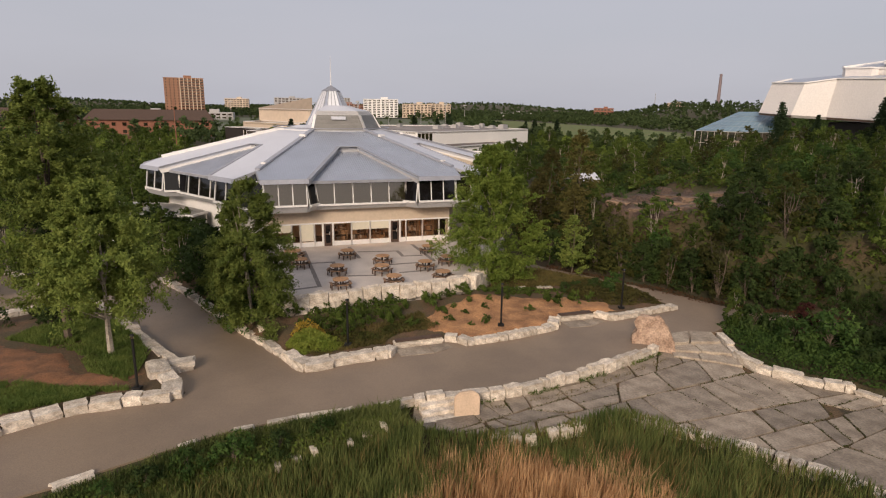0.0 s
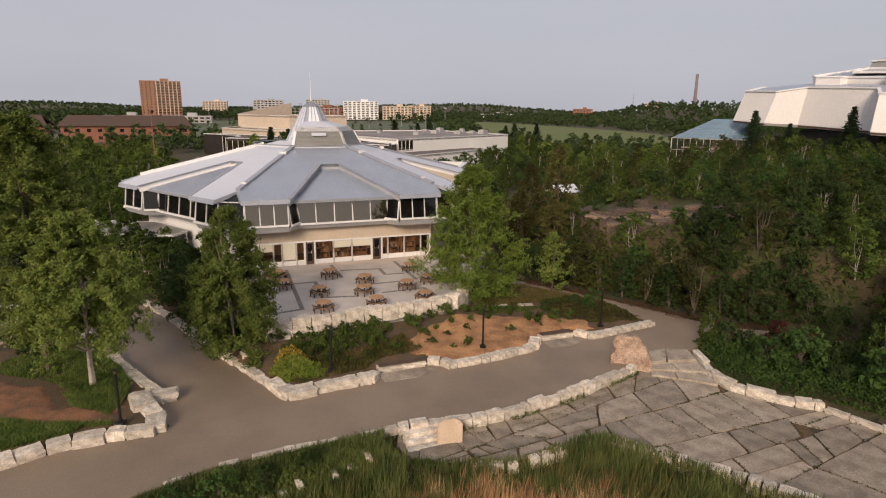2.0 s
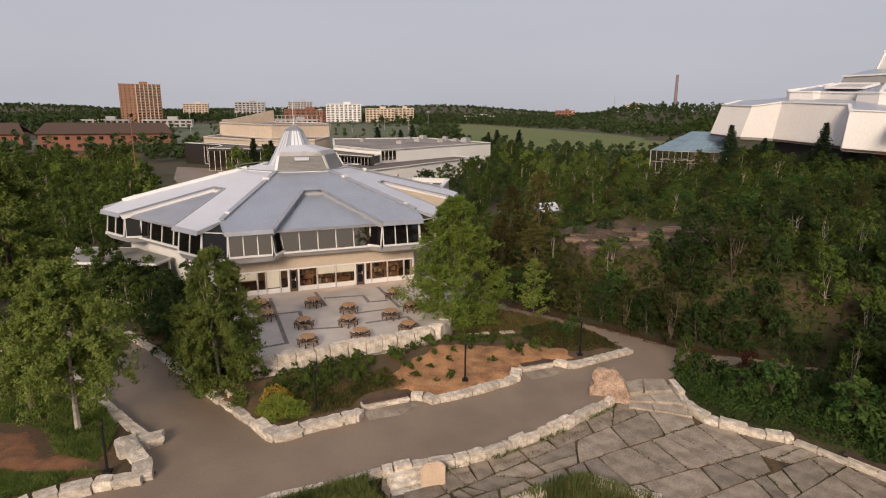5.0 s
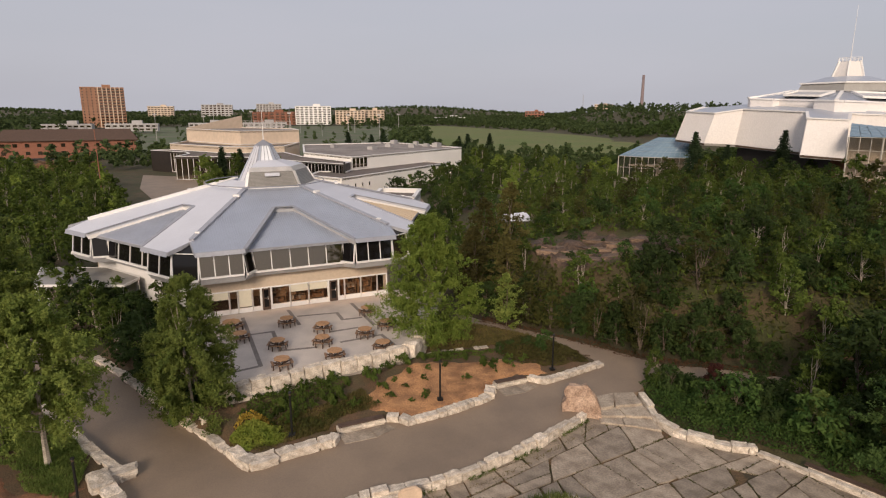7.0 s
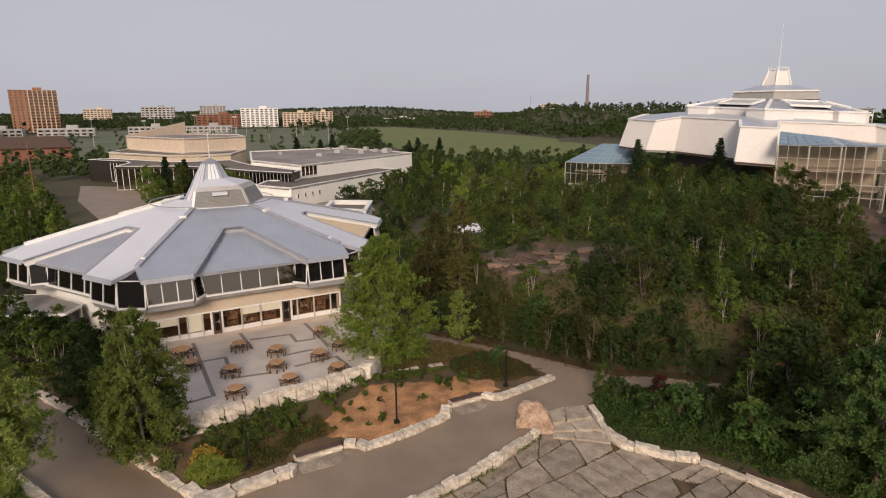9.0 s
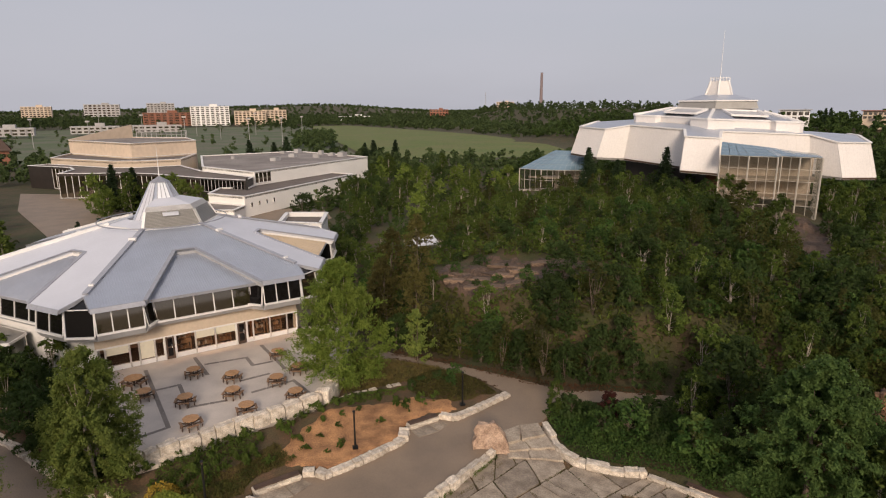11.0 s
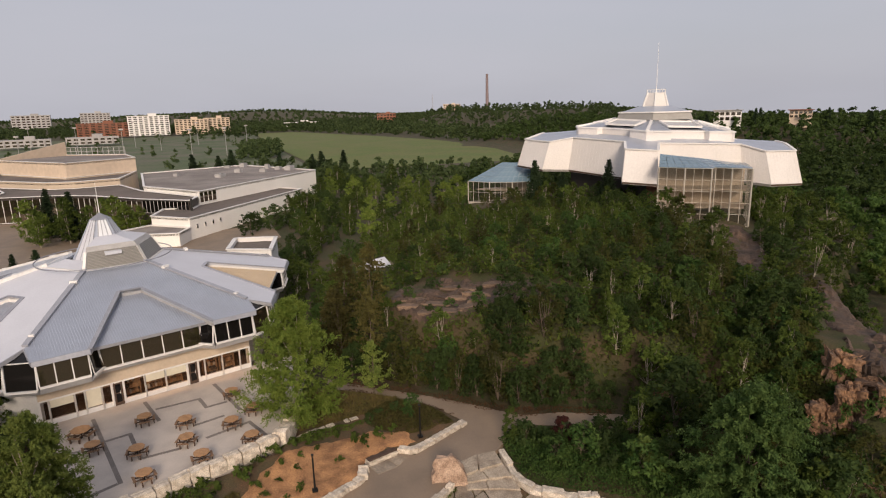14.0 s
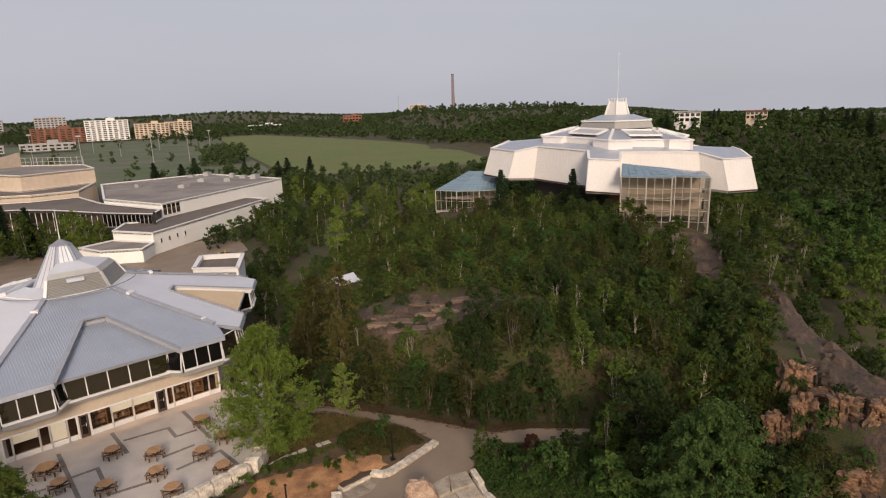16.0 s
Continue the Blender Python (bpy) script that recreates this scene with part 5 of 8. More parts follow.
    a, b, c, d = hx(2.3, 22.4) + hx(1.45, 25.3)[::-1]
    slab(bm, [a, b, c, d], (SN + Vector((0, 0, 24)) - (a + b + c + d) / 4).normalized() * 0.2)
    bmesh.ops.recalc_face_normals(bm, faces=bm.faces[:])
    part("tower_panel", bm, CLADDING, hall)
    bm = bmesh.new()
    bar(bm, hx(2.35, 22.4)[1], hx(1.5, 25.4)[1], 0.26)
    bar(bm, *hx(1.7, 25.9), 0.07)
    for t in (0.0, 0.33, 0.66):
        p, q = hx(1.65, 25.3)
        bar(bm, p.lerp(q, t), p.lerp(q, t) + Vector((0, 0, 0.65)), 0.06)
    part("tower_trim", bm, WHITE, hall)
    bm = bmesh.new()
    a, b = hx(14.6, 3.0)
    slab(bm, [a, b, b + Vector((0, 0, 7.6)), a + Vector((0, 0, 7.6))], (SN + Vector((0, 0, 6)) - (a + b) / 2).normalized() * 0.4)
    part("base_wall", bm, BRICK if k in (0, 1) else BRONZE, hall)
bm = bmesh.new()
prism(bm, [tuple((SN + (sn_frame(k)(0, 1.5, 0) - SN) * 1.0)[:2]) for k in range(6)], 25.2, 25.4)
part("tower_top", bm, ROOF, hall)
bm = bmesh.new()
tube(bm, [(SN.x, SN.y, 25.2), (SN.x, SN.y, 28.5), (SN.x, SN.y, 34.5)], [0.07, 0.045, 0.02], 8)
part("antenna", bm, WHITE, hall)


for ob in [q for p in hall.children for q in (p, *p.children)]:      # the upper tiers follow the same fall
    if ob.name.split(".")[0] in ("tier_wall", "rim", "tier_roof", "roof_light", "kerb", "roof_ribs"):
        for v in ob.data.vertices:
            v.co.z += fall(v.co)
SKYTRIM = material("blue_grey_trim", (0.30, 0.38, 0.43), 0.4, vary=0.05, bump=0.0)


MULLION = material("grey_mullion", (0.47, 0.42, 0.36), 0.5, 0.2, vary=0.08, bump=0.0)


def glasshouse(name, plan, eave, back, apex, base, label, rows=4, posts=3):
    """plan: outer feet from left to right; back: the points on the wall behind where the roof ends."""
    t = thing(name, (0, 0, 0), label, "glass atrium")
    fr, ro = bmesh.new(), bmesh.new()
    for i, (a, b) in enumerate(zip(plan, plan[1:])):
        a3, b3 = Vector((*a, 0)), Vector((*b, 0))
        n = max(1, round((b3 - a3).length / 1.15))
        for j in range(n):
            p, q = a3.lerp(b3, j / n), a3.lerp(b3, (j + 1) / n)
            for r in range(rows):
                z0, z1 = base + (eave - base) * r / rows, base + (eave - base) * (r + 1) / rows
                bm = bmesh.new()
                out = (q - p).cross(Vector((0, 0, 1))).normalized() * 0.02
                slab(bm, [p + Vector((0, 0, z0)), q + Vector((0, 0, z0)), q + Vector((0, 0, z1)), p + Vector((0, 0, z1))], out)
                bmesh.ops.recalc_face_normals(bm, faces=bm.faces[:])
                part("pane", bm, ATRIUM, t).visible_shadow = False
            bar(fr, p + Vector((0, 0, base)), p + Vector((0, 0, eave)), 0.07 if j else 0.16)
        for r in range(rows + 1):
            z = base + (eave - base) * r / rows
            bar(fr, a3 + Vector((0, 0, z)), b3 + Vector((0, 0, z)), 0.06)
        c3, d3 = Vector((*back[i], apex[i])), Vector((*back[i + 1], apex[i + 1]))
        for j in range(n):
            for r in range(4):
                def at(u, v):
                    return (a3.lerp(b3, u) + Vector((0, 0, eave + 0.1))).lerp(c3.lerp(d3, u), v)
                bm = bmesh.new()
                bm.faces.new([bm.verts.new(p) for p in (at(j / n + 0.04 / n, r / 4 + 0.012), at((j + 1) / n - 0.04 / n, r / 4 + 0.012), at((j + 1) / n - 0.04 / n, (r + 1) / 4 - 0.012), at(j / n + 0.04 / n, (r + 1) / 4 - 0.012))])
                part("roof_pane", bm, SKYGLASS, t)
        quad(ro, a3 + Vector((0, 0, eave + 0.02)), b3 + Vector((0, 0, eave + 0.02)), d3 - Vector((0, 0, 0.08)), c3 - Vector((0, 0, 0.08)))
    bar(fr, (*plan[-1], base), (*plan[-1], eave), 0.16)
    part("frame", fr, MULLION, t)
    part("roof_frame", ro, SKYTRIM, t)
    bm = bmesh.new()
    ring = [*plan, *back[::-1]]
    prism(bm, ring, base - 3.0, base + 0.05)
    bmesh.ops.recalc_face_normals(bm, faces=bm.faces[:])
    part("plinth", bm, CONCRETE, t)
    for i, (a, b) in enumerate(zip(back, back[1:])):       # the wall behind the glass
        bm = bmesh.new()
        slab(bm, [(*a, base), (*b, base), (*b, apex[i + 1] - 0.3), (*a, apex[i] - 0.3)], (0.15, 0.2, 0))
        bmesh.ops.recalc_face_normals(bm, faces=bm.faces[:])
        part("inner_wall", bm, BEIGE, t)
    for z in np.arange(base + 2.6, eave - 1.0, 2.7):       # inner galleries
        bm = bmesh.new()
        inner = [Vector((*p, 0)).lerp(Vector((*q, 0)), 0.25) for p, q in zip(plan, back)]
        prism(bm, [(p.x, p.y) for p in inner] + back[::-1], z - 0.25, z)
        bmesh.ops.recalc_face_normals(bm, faces=bm.faces[:])
        part("gallery", bm, BEIGE, t)
    return t


glasshouse("glass_atrium", [(62.5, 75.8), (64.7, 72.6), (67.4, 70.1), (68.8, 70.9), (70.0, 68.9), (71.9, 67.0), (75.6, 71.4)], 13.7, [(65.0, 78.8), (67.0, 77.2), (69.2, 75.8), (70.6, 75.2), (72.4, 74.4), (74.4, 73.4), (76.6, 73.0)], [15.5, 15.2, 14.9, 14.7, 14.4, 14.1, 13.9], 5.2, "tall glass atrium with grey frame and blue glass roof", 5)
glasshouse("glass_atrium", [(46.6, 114.6), (49.6, 110.6), (53.6, 108.4), (57.6, 107.3)], 8.6, [(54.2, 114.2), (55.4, 112.6), (57.0, 111.6), (58.6, 110.8)], [12.2] * 4, 4.4, "low glass atrium with fan-shaped blue glass roof", 2)


# ---- the long white building behind, and its neighbours ----
def flat_block(name, ring, z0, z1, wall_mat, label, category="building", parapet=0.35, roof_mat=None):
    """A flat-roofed block: one wall mesh a side, a recessed roof, a pale coping."""
    t = thing(name, (0, 0, 0), label, category)
    cx, cy = sum(p[0] for p in ring) / len(ring), sum(p[1] for p in ring) / len(ring)
    for a, b in zip(ring, ring[1:] + ring[:1]):
        bm = bmesh.new()
        inn = Vector((cx, cy, 0)) - Vector(((a[0] + b[0]) / 2, (a[1] + b[1]) / 2, 0))
        e = Vector((b[0] - a[0], b[1] - a[1], 0))
        side = Vector((-e.y, e.x, 0)).normalized()
        if side.dot(inn) < 0:
            side = -side
        slab(bm, [(*a, z0 - 2.5), (*b, z0 - 2.5), (*b, z1), (*a, z1)], side * 0.3)
        bmesh.ops.recalc_face_normals(bm, faces=bm.faces[:])
        part("wall", bm, wall_mat, t)
        bm = bmesh.new()
        bar(bm, (a[0] + side.x * 0.1, a[1] + side.y * 0.1, z1 + 0.06), (b[0] + side.x * 0.1, b[1] + side.y * 0.1, z1 + 0.06), 0.55, 0.12)
        part("coping", bm, WHITE, t)
    bm = bmesh.new()
    prism(bm, ring, z1 - parapet - 0.3, z1 - parapet)
    bmesh.ops.triangulate(bm, faces=bm.faces[:])
    bmesh.ops.recalc_face_normals(bm, faces=bm.faces[:])
    part("roof", bm, roof_mat or FLATROOF, t)
    return t


def window_row(owner, a, b, z0, z1, n, mat=DARKGLASS, frame_mat=WHITE, fill=0.8, proud=0.05):
    a, b = Vector((*a, 0)), Vector((*b, 0))
    out = (b - a).cross(Vector((0, 0, 1))).normalized() * proud
    for i in range(n):
        p, q = a.lerp(b, (i + 0.5 - fill / 2) / n) + out, a.lerp(b, (i + 0.5 + fill / 2) / n) + out
        bm = bmesh.new()
        slab(bm, [p + Vector((0, 0, z0)), q + Vector((0, 0, z0)), q + Vector((0, 0, z1)), p + Vector((0, 0, z1))], -out)
        bmesh.ops.recalc_face_normals(bm, faces=bm.faces[:])
        win = part("window", bm, mat, owner)
        if frame_mat:
            bm = bmesh.new()
            bar(bm, p + out + Vector((0, 0, z0)), q + out + Vector((0, 0, z0)), 0.12, 0.12)
            bar(bm, p + out + Vector((0, 0, z0)), p + out + Vector((0, 0, z1)), 0.1, 0.1)
            part("frame", bm, frame_mat, win)


DARKROOF = material("dark_gravel_roof", (0.120, 0.098, 0.085), 0.95, vary=0.2, scale=0.12, grain=30, hue=(0.16, 0.13, 0.11), bump=0.2, by="")
long_hall = flat_block("long_hall", [(-6.6, 146.5), (25, 184.5), (5, 217), (-25, 204.5), (-20, 165)], -1.2, 6.3, BRIGHTWALL, "long low white building with grey flat roof", parapet=0.15)
window_row(long_hall, (-6.6, 146.5), (-3.0, 150.8), 3.7, 6.0, 4, fill=0.92)
annexe = flat_block("annexe", [(-7.9, 127.2), (18.5, 164.2), (12, 172), (-6.2, 148.6), (-8.0, 141.4), (-14, 143.2), (-15.5, 134)], -1.2, 3.3, BRIGHTWALL, "white single-storey annexe along the yard", roof_mat=DARKROOF, parapet=0.15)
window_row(annexe, (-7.4, 127.9), (-1.6, 136.0), 0.9, 1.8, 4, fill=0.22)
flat_block("loading_dock", [(-21.0, 129.0), (-16.8, 123.4), (-9.6, 121.6), (-7.9, 127.0), (-15.6, 133.8)], -1.2, 1.5, BRIGHTWALL, "low white loading dock with grey flat roof", parapet=0.1)
rs = np.random.RandomState(77)
for i in range(9):
    t = thing("roof_unit", pose(*[(18, 191), (12, 200), (15, 195), (5, 211), (-2, 180), (3, 192), (10, 188), (-14, 190), (0, 210)][i], 6.12, 0, 0, 60), "grey metal ventilation unit on the flat roof", "roof unit", "roof units on the long hall")
    bm = bmesh.new()
    w, d, h = rs.uniform(1.2, 3.5), rs.uniform(1.2, 2.2), rs.uniform(0.6, 1.5)
    box(bm, (0, 0, h / 2), (w, d, h))
    part("casing", bm, GREYWALL, t)
    bm = bmesh.new()
    box(bm, (0, 0, h + 0.08), (w * 0.6, d * 0.6, 0.16))
    part("fan_cover", bm, LOUVRE, t)
theatre = flat_block("theatre", [(-26.5, 207.5), (-42.5, 194), (-67, 222), (-52, 240), (-32, 228)], -1.2, 11.0, TANWALL, "tall windowless tan theatre block with stepped roof", parapet=0.2)
bm = bmesh.new()
slab(bm, [(-67, 222, 10.8), (-52, 240, 10.8), (-52, 240, 15.4), (-67, 222, 11.3)], (0.35, -0.25, 0))
bmesh.ops.recalc_face_normals(bm, faces=bm.faces[:])
part("sloped_parapet", bm, TANWALL, theatre)
for i in range(12):                                    # railing round the theatre roof
    p = Vector((-52, 240, 11)).lerp(Vector((-32, 228, 11)), i / 11)
    bm = bmesh.new()
    bar(bm, p, p + Vector((0, 0, 2.6)), 0.16)
    part("railing_post", bm, GREYWALL, theatre)
for z in (12.2, 13.5):
    bm = bmesh.new()
    bar(bm, (-52, 240, z), (-32, 228, z), 0.14)
    part("railing", bm, GREYWALL, theatre)
flat_block("theatre_foyer", [(-28, 184.5), (-38, 181), (-45, 182.5), (-66, 201), (-66.5, 221.5), (-42.5, 193.6), (-26.6, 207)], -1.2, 6.9, BEIGE, "lower tan foyer wrapped round the theatre block", roof_mat=DARKROOF)
ENTRY = [(-70, 196), (-62.5, 190.5), (-56.5, 185.5), (-53.8, 179), (-54.0, 168), (-46, 166.5), (-38, 165.5), (-30, 160), (-18.5, 148), (-8.3, 140), (-6.9, 146), (-20.4, 165), (-28, 183.5), (-38, 180.2), (-45.2, 181.6), (-66.4, 200.2)]
entry = flat_block("entrance_wing", ENTRY, -1.2, 5.2, BRONZE, "entrance wing with curved white canopy edge and dark glazing", parapet=0.15, roof_mat=DARKROOF)
for a, b, n in zip(ENTRY[:8], ENTRY[1:9], (5, 5, 4, 6, 5, 5, 6, 9)):
    window_row(entry, a, b, -0.8, 4.6, n, fill=0.93, proud=0.06, mat=DARKGLASS)
window_row(entry, ENTRY[8], ENTRY[9], 2.2, 4.9, 12, fill=0.94, proud=0.06, mat=JOGGLASS, frame_mat=GREYWALL)
t = thing("steel_post", (-7.9, 139.0, -1.2), "dark steel post at the wing's corner", "post")
bm = bmesh.new()
bar(bm, (0, 0, 0), (0, 0, 7.0), 0.45)
part("shaft", bm, DARKMETAL, t)
flat("verge", [(2.2, 116.5), (5.6, 115.5), (7.2, 120.0), (4.2, 122.5)], -0.92, GRASS, "small grass island beside the yard", "verge", 0.3)
for x, y in ((3.4, 117.6), (4.6, 118.4)):
    t = thing("bollard", (x, y, -0.93), "short yellow steel bollard on the grass island", "bollard", "yellow bollards")
    bm = bmesh.new()
    tube(bm, [(0, 0, 0), (0, 0, 1.0), (0, 0, 1.12)], [0.14, 0.14, 0.05], 10)
    part("post", bm, YELLOW, t)
    bm = bmesh.new()
    tube(bm, [(0, 0, 0), (0, 0, 0.08)], [0.22, 0.22], 10)
    part("collar", bm, DARKMETAL, t)
flat_block("plant_room", [(-0.8, 81.6), (4.6, 79.0), (6.0, 87.4), (0.3, 89)], -1.2, 5.9, WHITE, "white-rimmed flat-roofed plant room behind the pavilion", parapet=0.5, roof_mat=DARKROOF)
t = thing("white_hut", pose(17.0, 73.9, 2.5, 0, 0, 28), "small white gabled hut half hidden by shrubs", "hut")
bm = bmesh.new()
box(bm, (0, 0, 0.4), (3.4, 2.0, 1.8))
part("wall", bm, SPANDREL, t)
bm = bmesh.new()
for sg in (-1, 1):
    slab(bm, [(-1.8, sg * 1.25, 1.15), (1.8, sg * 1.25, 1.15), (1.8, 0, 2.0), (-1.8, 0, 2.0)], (0, 0, -0.08))
bmesh.ops.recalc_face_normals(bm, faces=bm.faces[:])
part("roof", bm, ROOF_PALE, t)
canopy = thing("entrance_canopy", (0, 0, 0), "low flat canopy with pale ribbed roof on white posts", "canopy")
bm = bmesh.new()
ring = [(-32.0, 59.5), (-26.0, 59.0), (-21.4, 55.0), (-21.8, 52.6), (-29.5, 53.4)]
prism(bm, ring, 2.15, 2.38)
bmesh.ops.recalc_face_normals(bm, faces=bm.faces[:])
part("roof", bm, LOUVRE, canopy)
for a, b in zip(ring, ring[1:] + ring[:1]):
    bm = bmesh.new()
    bar(bm, (*a, 2.3), (*b, 2.3), 0.10, 0.2)
    part("fascia", bm, WHITE, canopy)
for x, y in ring:
    bm = bmesh.new()
    bar(bm, (x + 0.2 * (x < -26) - 0.2 * (x > -26), y, -1.7), (x + 0.2 * (x < -26) - 0.2 * (x > -26), y, 2.2), 0.18)
    part("post", bm, WHITE, canopy)


# ---- the town ----
def tower_block(name, at, turn, w, d, h, wall_mat, floors, bays, label, z=-1.0, stripes=False):
    t = thing(name, pose(*at, z, 0, 0, turn), label, "apartment building")
    bm = bmesh.new()
    box(bm, (0, 0, h / 2), (w, d, h))
    part("wall", bm, wall_mat, t)
    bm = bmesh.new()
    box(bm, (0, 0, h + 0.4), (w + 0.4, d + 0.4, 0.8))
    roof = part("roof", bm, wall_mat, t)
    bm = bmesh.new()
    box(bm, (w * 0.1, 0, h + 2.2), (w * 0.2, d * 0.5, 3.0))
    part("lift_house", bm, wall_mat, roof)
    for fl in range(floors):
        z0 = h * (fl + 0.28) / floors
        for b in range(bays):
            x = w * ((b + 0.5) / bays - 0.5)
            bm = bmesh.new()
            box(bm, (x, -d / 2 - 0.05, z0 + h / floors * 0.28), (w / bays * ((0.28 if b < 4 else 0.6) if stripes else 0.62), 0.3, h / floors * (0.42 if stripes else 0.5)))
            part("window", bm, DARKGLASS, t)
    for b in range(4, bays, 1) if stripes else range(0, bays, 2):
        bm = bmesh.new()
        box(bm, (w * ((b + (0.0 if stripes else 1.0)) / bays - 0.5), -d / 2 - 0.35, h / 2), (0.9 if stripes else 0.5, 0.9, h + (1.5 if stripes else 0)))
        part("pier", bm, TANWALL if stripes else wall_mat, t)
    if stripes:                                            # side windows and balcony slabs
        for fl in range(floors):
            for b in range(4, bays):
                bm = bmesh.new()
                box(bm, (w * ((b + 0.5) / bays - 0.5), -d / 2 - 0.5, h * (fl + 0.06) / floors), (w / bays * 0.72, 1.0, 0.9))
                part("balcony", bm, wall_mat, t)
    return t


tower_block("apartment_tower", (-318, 752), 23, 44, 26, 44, TOWERBRICK, 14, 10, "tall orange-brown brick apartment tower with pale piers", stripes=True)
tower_block("apartment_block", (-95, 900), 8, 50, 16, 25, WHITE, 10, 8, "white apartment slab with rows of balconies")
tower_block("apartment_block", (-148, 892), 10, 60, 16, 17, BRICK, 8, 8, "red brick apartment slab with white balconies")
tower_block("apartment_block", (-43, 910), 6, 42, 16, 19, TANWALL, 8, 8, "tan brick apartment slab")
tower_block("apartment_block", (-10, 925), 2, 34, 16, 20, TANWALL, 8, 6, "tan brick apartment slab with dark windows")
tower_block("office_block", (300, 1170), -14, 36, 20, 16, BRICK, 3, 6, "orange brick low office block among trees", 2)
tower_block("office_block", (632, 1690), -20, 50, 20, 24, TANWALL, 4, 8, "pale yellow office building on the ridge", 14)
for i, (x, y, w, h, m, fl) in enumerate([(-330, 1300, 60, 22, GREYWALL, 5), (-230, 1320, 50, 24, GREYWALL, 6), (-420, 1240, 46, 18, TANWALL, 5), (-170, 640, 40, 6, GREYWALL, 2), (-120, 660, 44, 6, GREYWALL, 2), (-230, 600, 44, 6, GREYWALL, 2), (-280, 585, 40, 6, GREYWALL, 2), (130, 1120, 60, 8, WHITE, 2)]):
    tower_block("town_house", (x, y), 8 + i, w, 14, h, m, fl, 8, "distant town building with rows of windows", -1 if y < 1200 else 8)
for x, y, turn in ((-126, 264, 20), (-176, 246, 20)):
    t = thing("brick_house", pose(x, y, -1.2, 0, 0, turn), "long red brick house with brown pitched roof", "house")
    bm = bmesh.new()
    box(bm, (0, 0, 3.6), (48, 13, 7.2))
    part("wall", bm, BRICK, t)
    bm = bmesh.new()
    for sg in (-1, 1):
        slab(bm, [(-25, sg * 7.4, 6.9), (25, sg * 7.4, 6.9), (22, 0, 11.0), (-22, 0, 11.0)], (0, 0, -0.3))
    bmesh.ops.recalc_face_normals(bm, faces=bm.faces[:])
    part("roof", bm, DARKWOOD, t)
    for fl in range(2):
        for b in range(12):
            bm = bmesh.new()
            box(bm, (-22 + b * 4, -6.55, 2.0 + 3 * fl), (1.4, 0.2, 1.3))
            part("window", bm, DARKGLASS, t)
for x, y, w, h, turn, wall, roof, label in (
        (267, 271, 14, 5.6, -44, WHITE, GREYWALL, "white two-storey villa with flat roof on the wooded ridge"),
        (290, 244, 10.5, 4.0, -49, TANWALL, BRICK, "low tan villa with reddish roof on the wooded ridge")):
    t = thing("villa", pose(x, y, float(ground_z(x, y)) + 3.4 + (1.5 if x > 280 else 0), 0, 0, turn), label, "house", "villas on the ridge")
    bm = bmesh.new()
    box(bm, (0, 0, h / 2 - 2.5), (w, 8, h + 5))
    part("wall", bm, wall, t)
    bm = bmesh.new()
    box(bm, (0, -0.4, h + 0.2), (w + 1.6, 9.6, 0.4))
    part("roof", bm, roof, t)
    for fl in range(2):
        for i in range(5):
            bm = bmesh.new()
            box(bm, (w * (i / 5 - 0.4), -4.05, h * (0.22 + 0.48 * fl)), (w * 0.14, 0.12, h * 0.3))
            part("window", bm, DARKGLASS, t)
stack = thing("smokestack", (1775, 4030, 0), "tall thin tapering concrete smokestack on the horizon", "smokestack")
bm = bmesh.new()
tube(bm, [(0, 0, 0), (0, 0, 130), (0, 0, 256)], [12.5, 10.2, 8.2], 20)
part("shaft", bm, STACK, stack)
bm = bmesh.new()
tube(bm, [(0, 0, 256), (0, 0, 262)], [8.9, 8.9], 20)
part("rim", bm, STACK, stack)
for i, (x, y, h) in enumerate([(-60, 420, 19), (-20, 400, 18), (0, 420, 18), (-95, 470, 20), (-130, 500, 20), (-48, 520, 20), (15, 480, 18), (-110, 400, 17), (-150, 430, 18), (-76, 600, 22), (-24, 600, 20)]):
    t = thing("floodlight_mast", (x, y, -3.0), "thin grey floodlight mast on the sports ground", "mast", "floodlight masts")
    bm = bmesh.new()
    tube(bm, [(0, 0, 0), (0, 0, h)], [0.22, 0.12], 6)
    part("pole", bm, GREYWALL, t)
    bm = bmesh.new()
    box(bm, (0, 0, h), (2.4, 0.4, 0.9))
    part("lamp_head", bm, GREYWALL, t)
t = thing("flagpole", (-56, 128, -1.1), "slender rusty flagpole in the yard", "flagpole")
bm = bmesh.new()
tube(bm, [(0, 0, 0), (0, 0, 14.5)], [0.14, 0.08], 8)
part("pole", bm, BRICK, t)
t = thing("radio_mast", (880, 2600, 20), "faint lattice radio mast on the hill", "mast")
bm = bmesh.new()
for i in range(3):
    a = i * 2.094
    bar(bm, (3 * math.cos(a), 3 * math.sin(a), 0), (0.5 * math.cos(a), 0.5 * math.sin(a), 70), 0.5)
part("lattice", bm, GREYWALL, t)


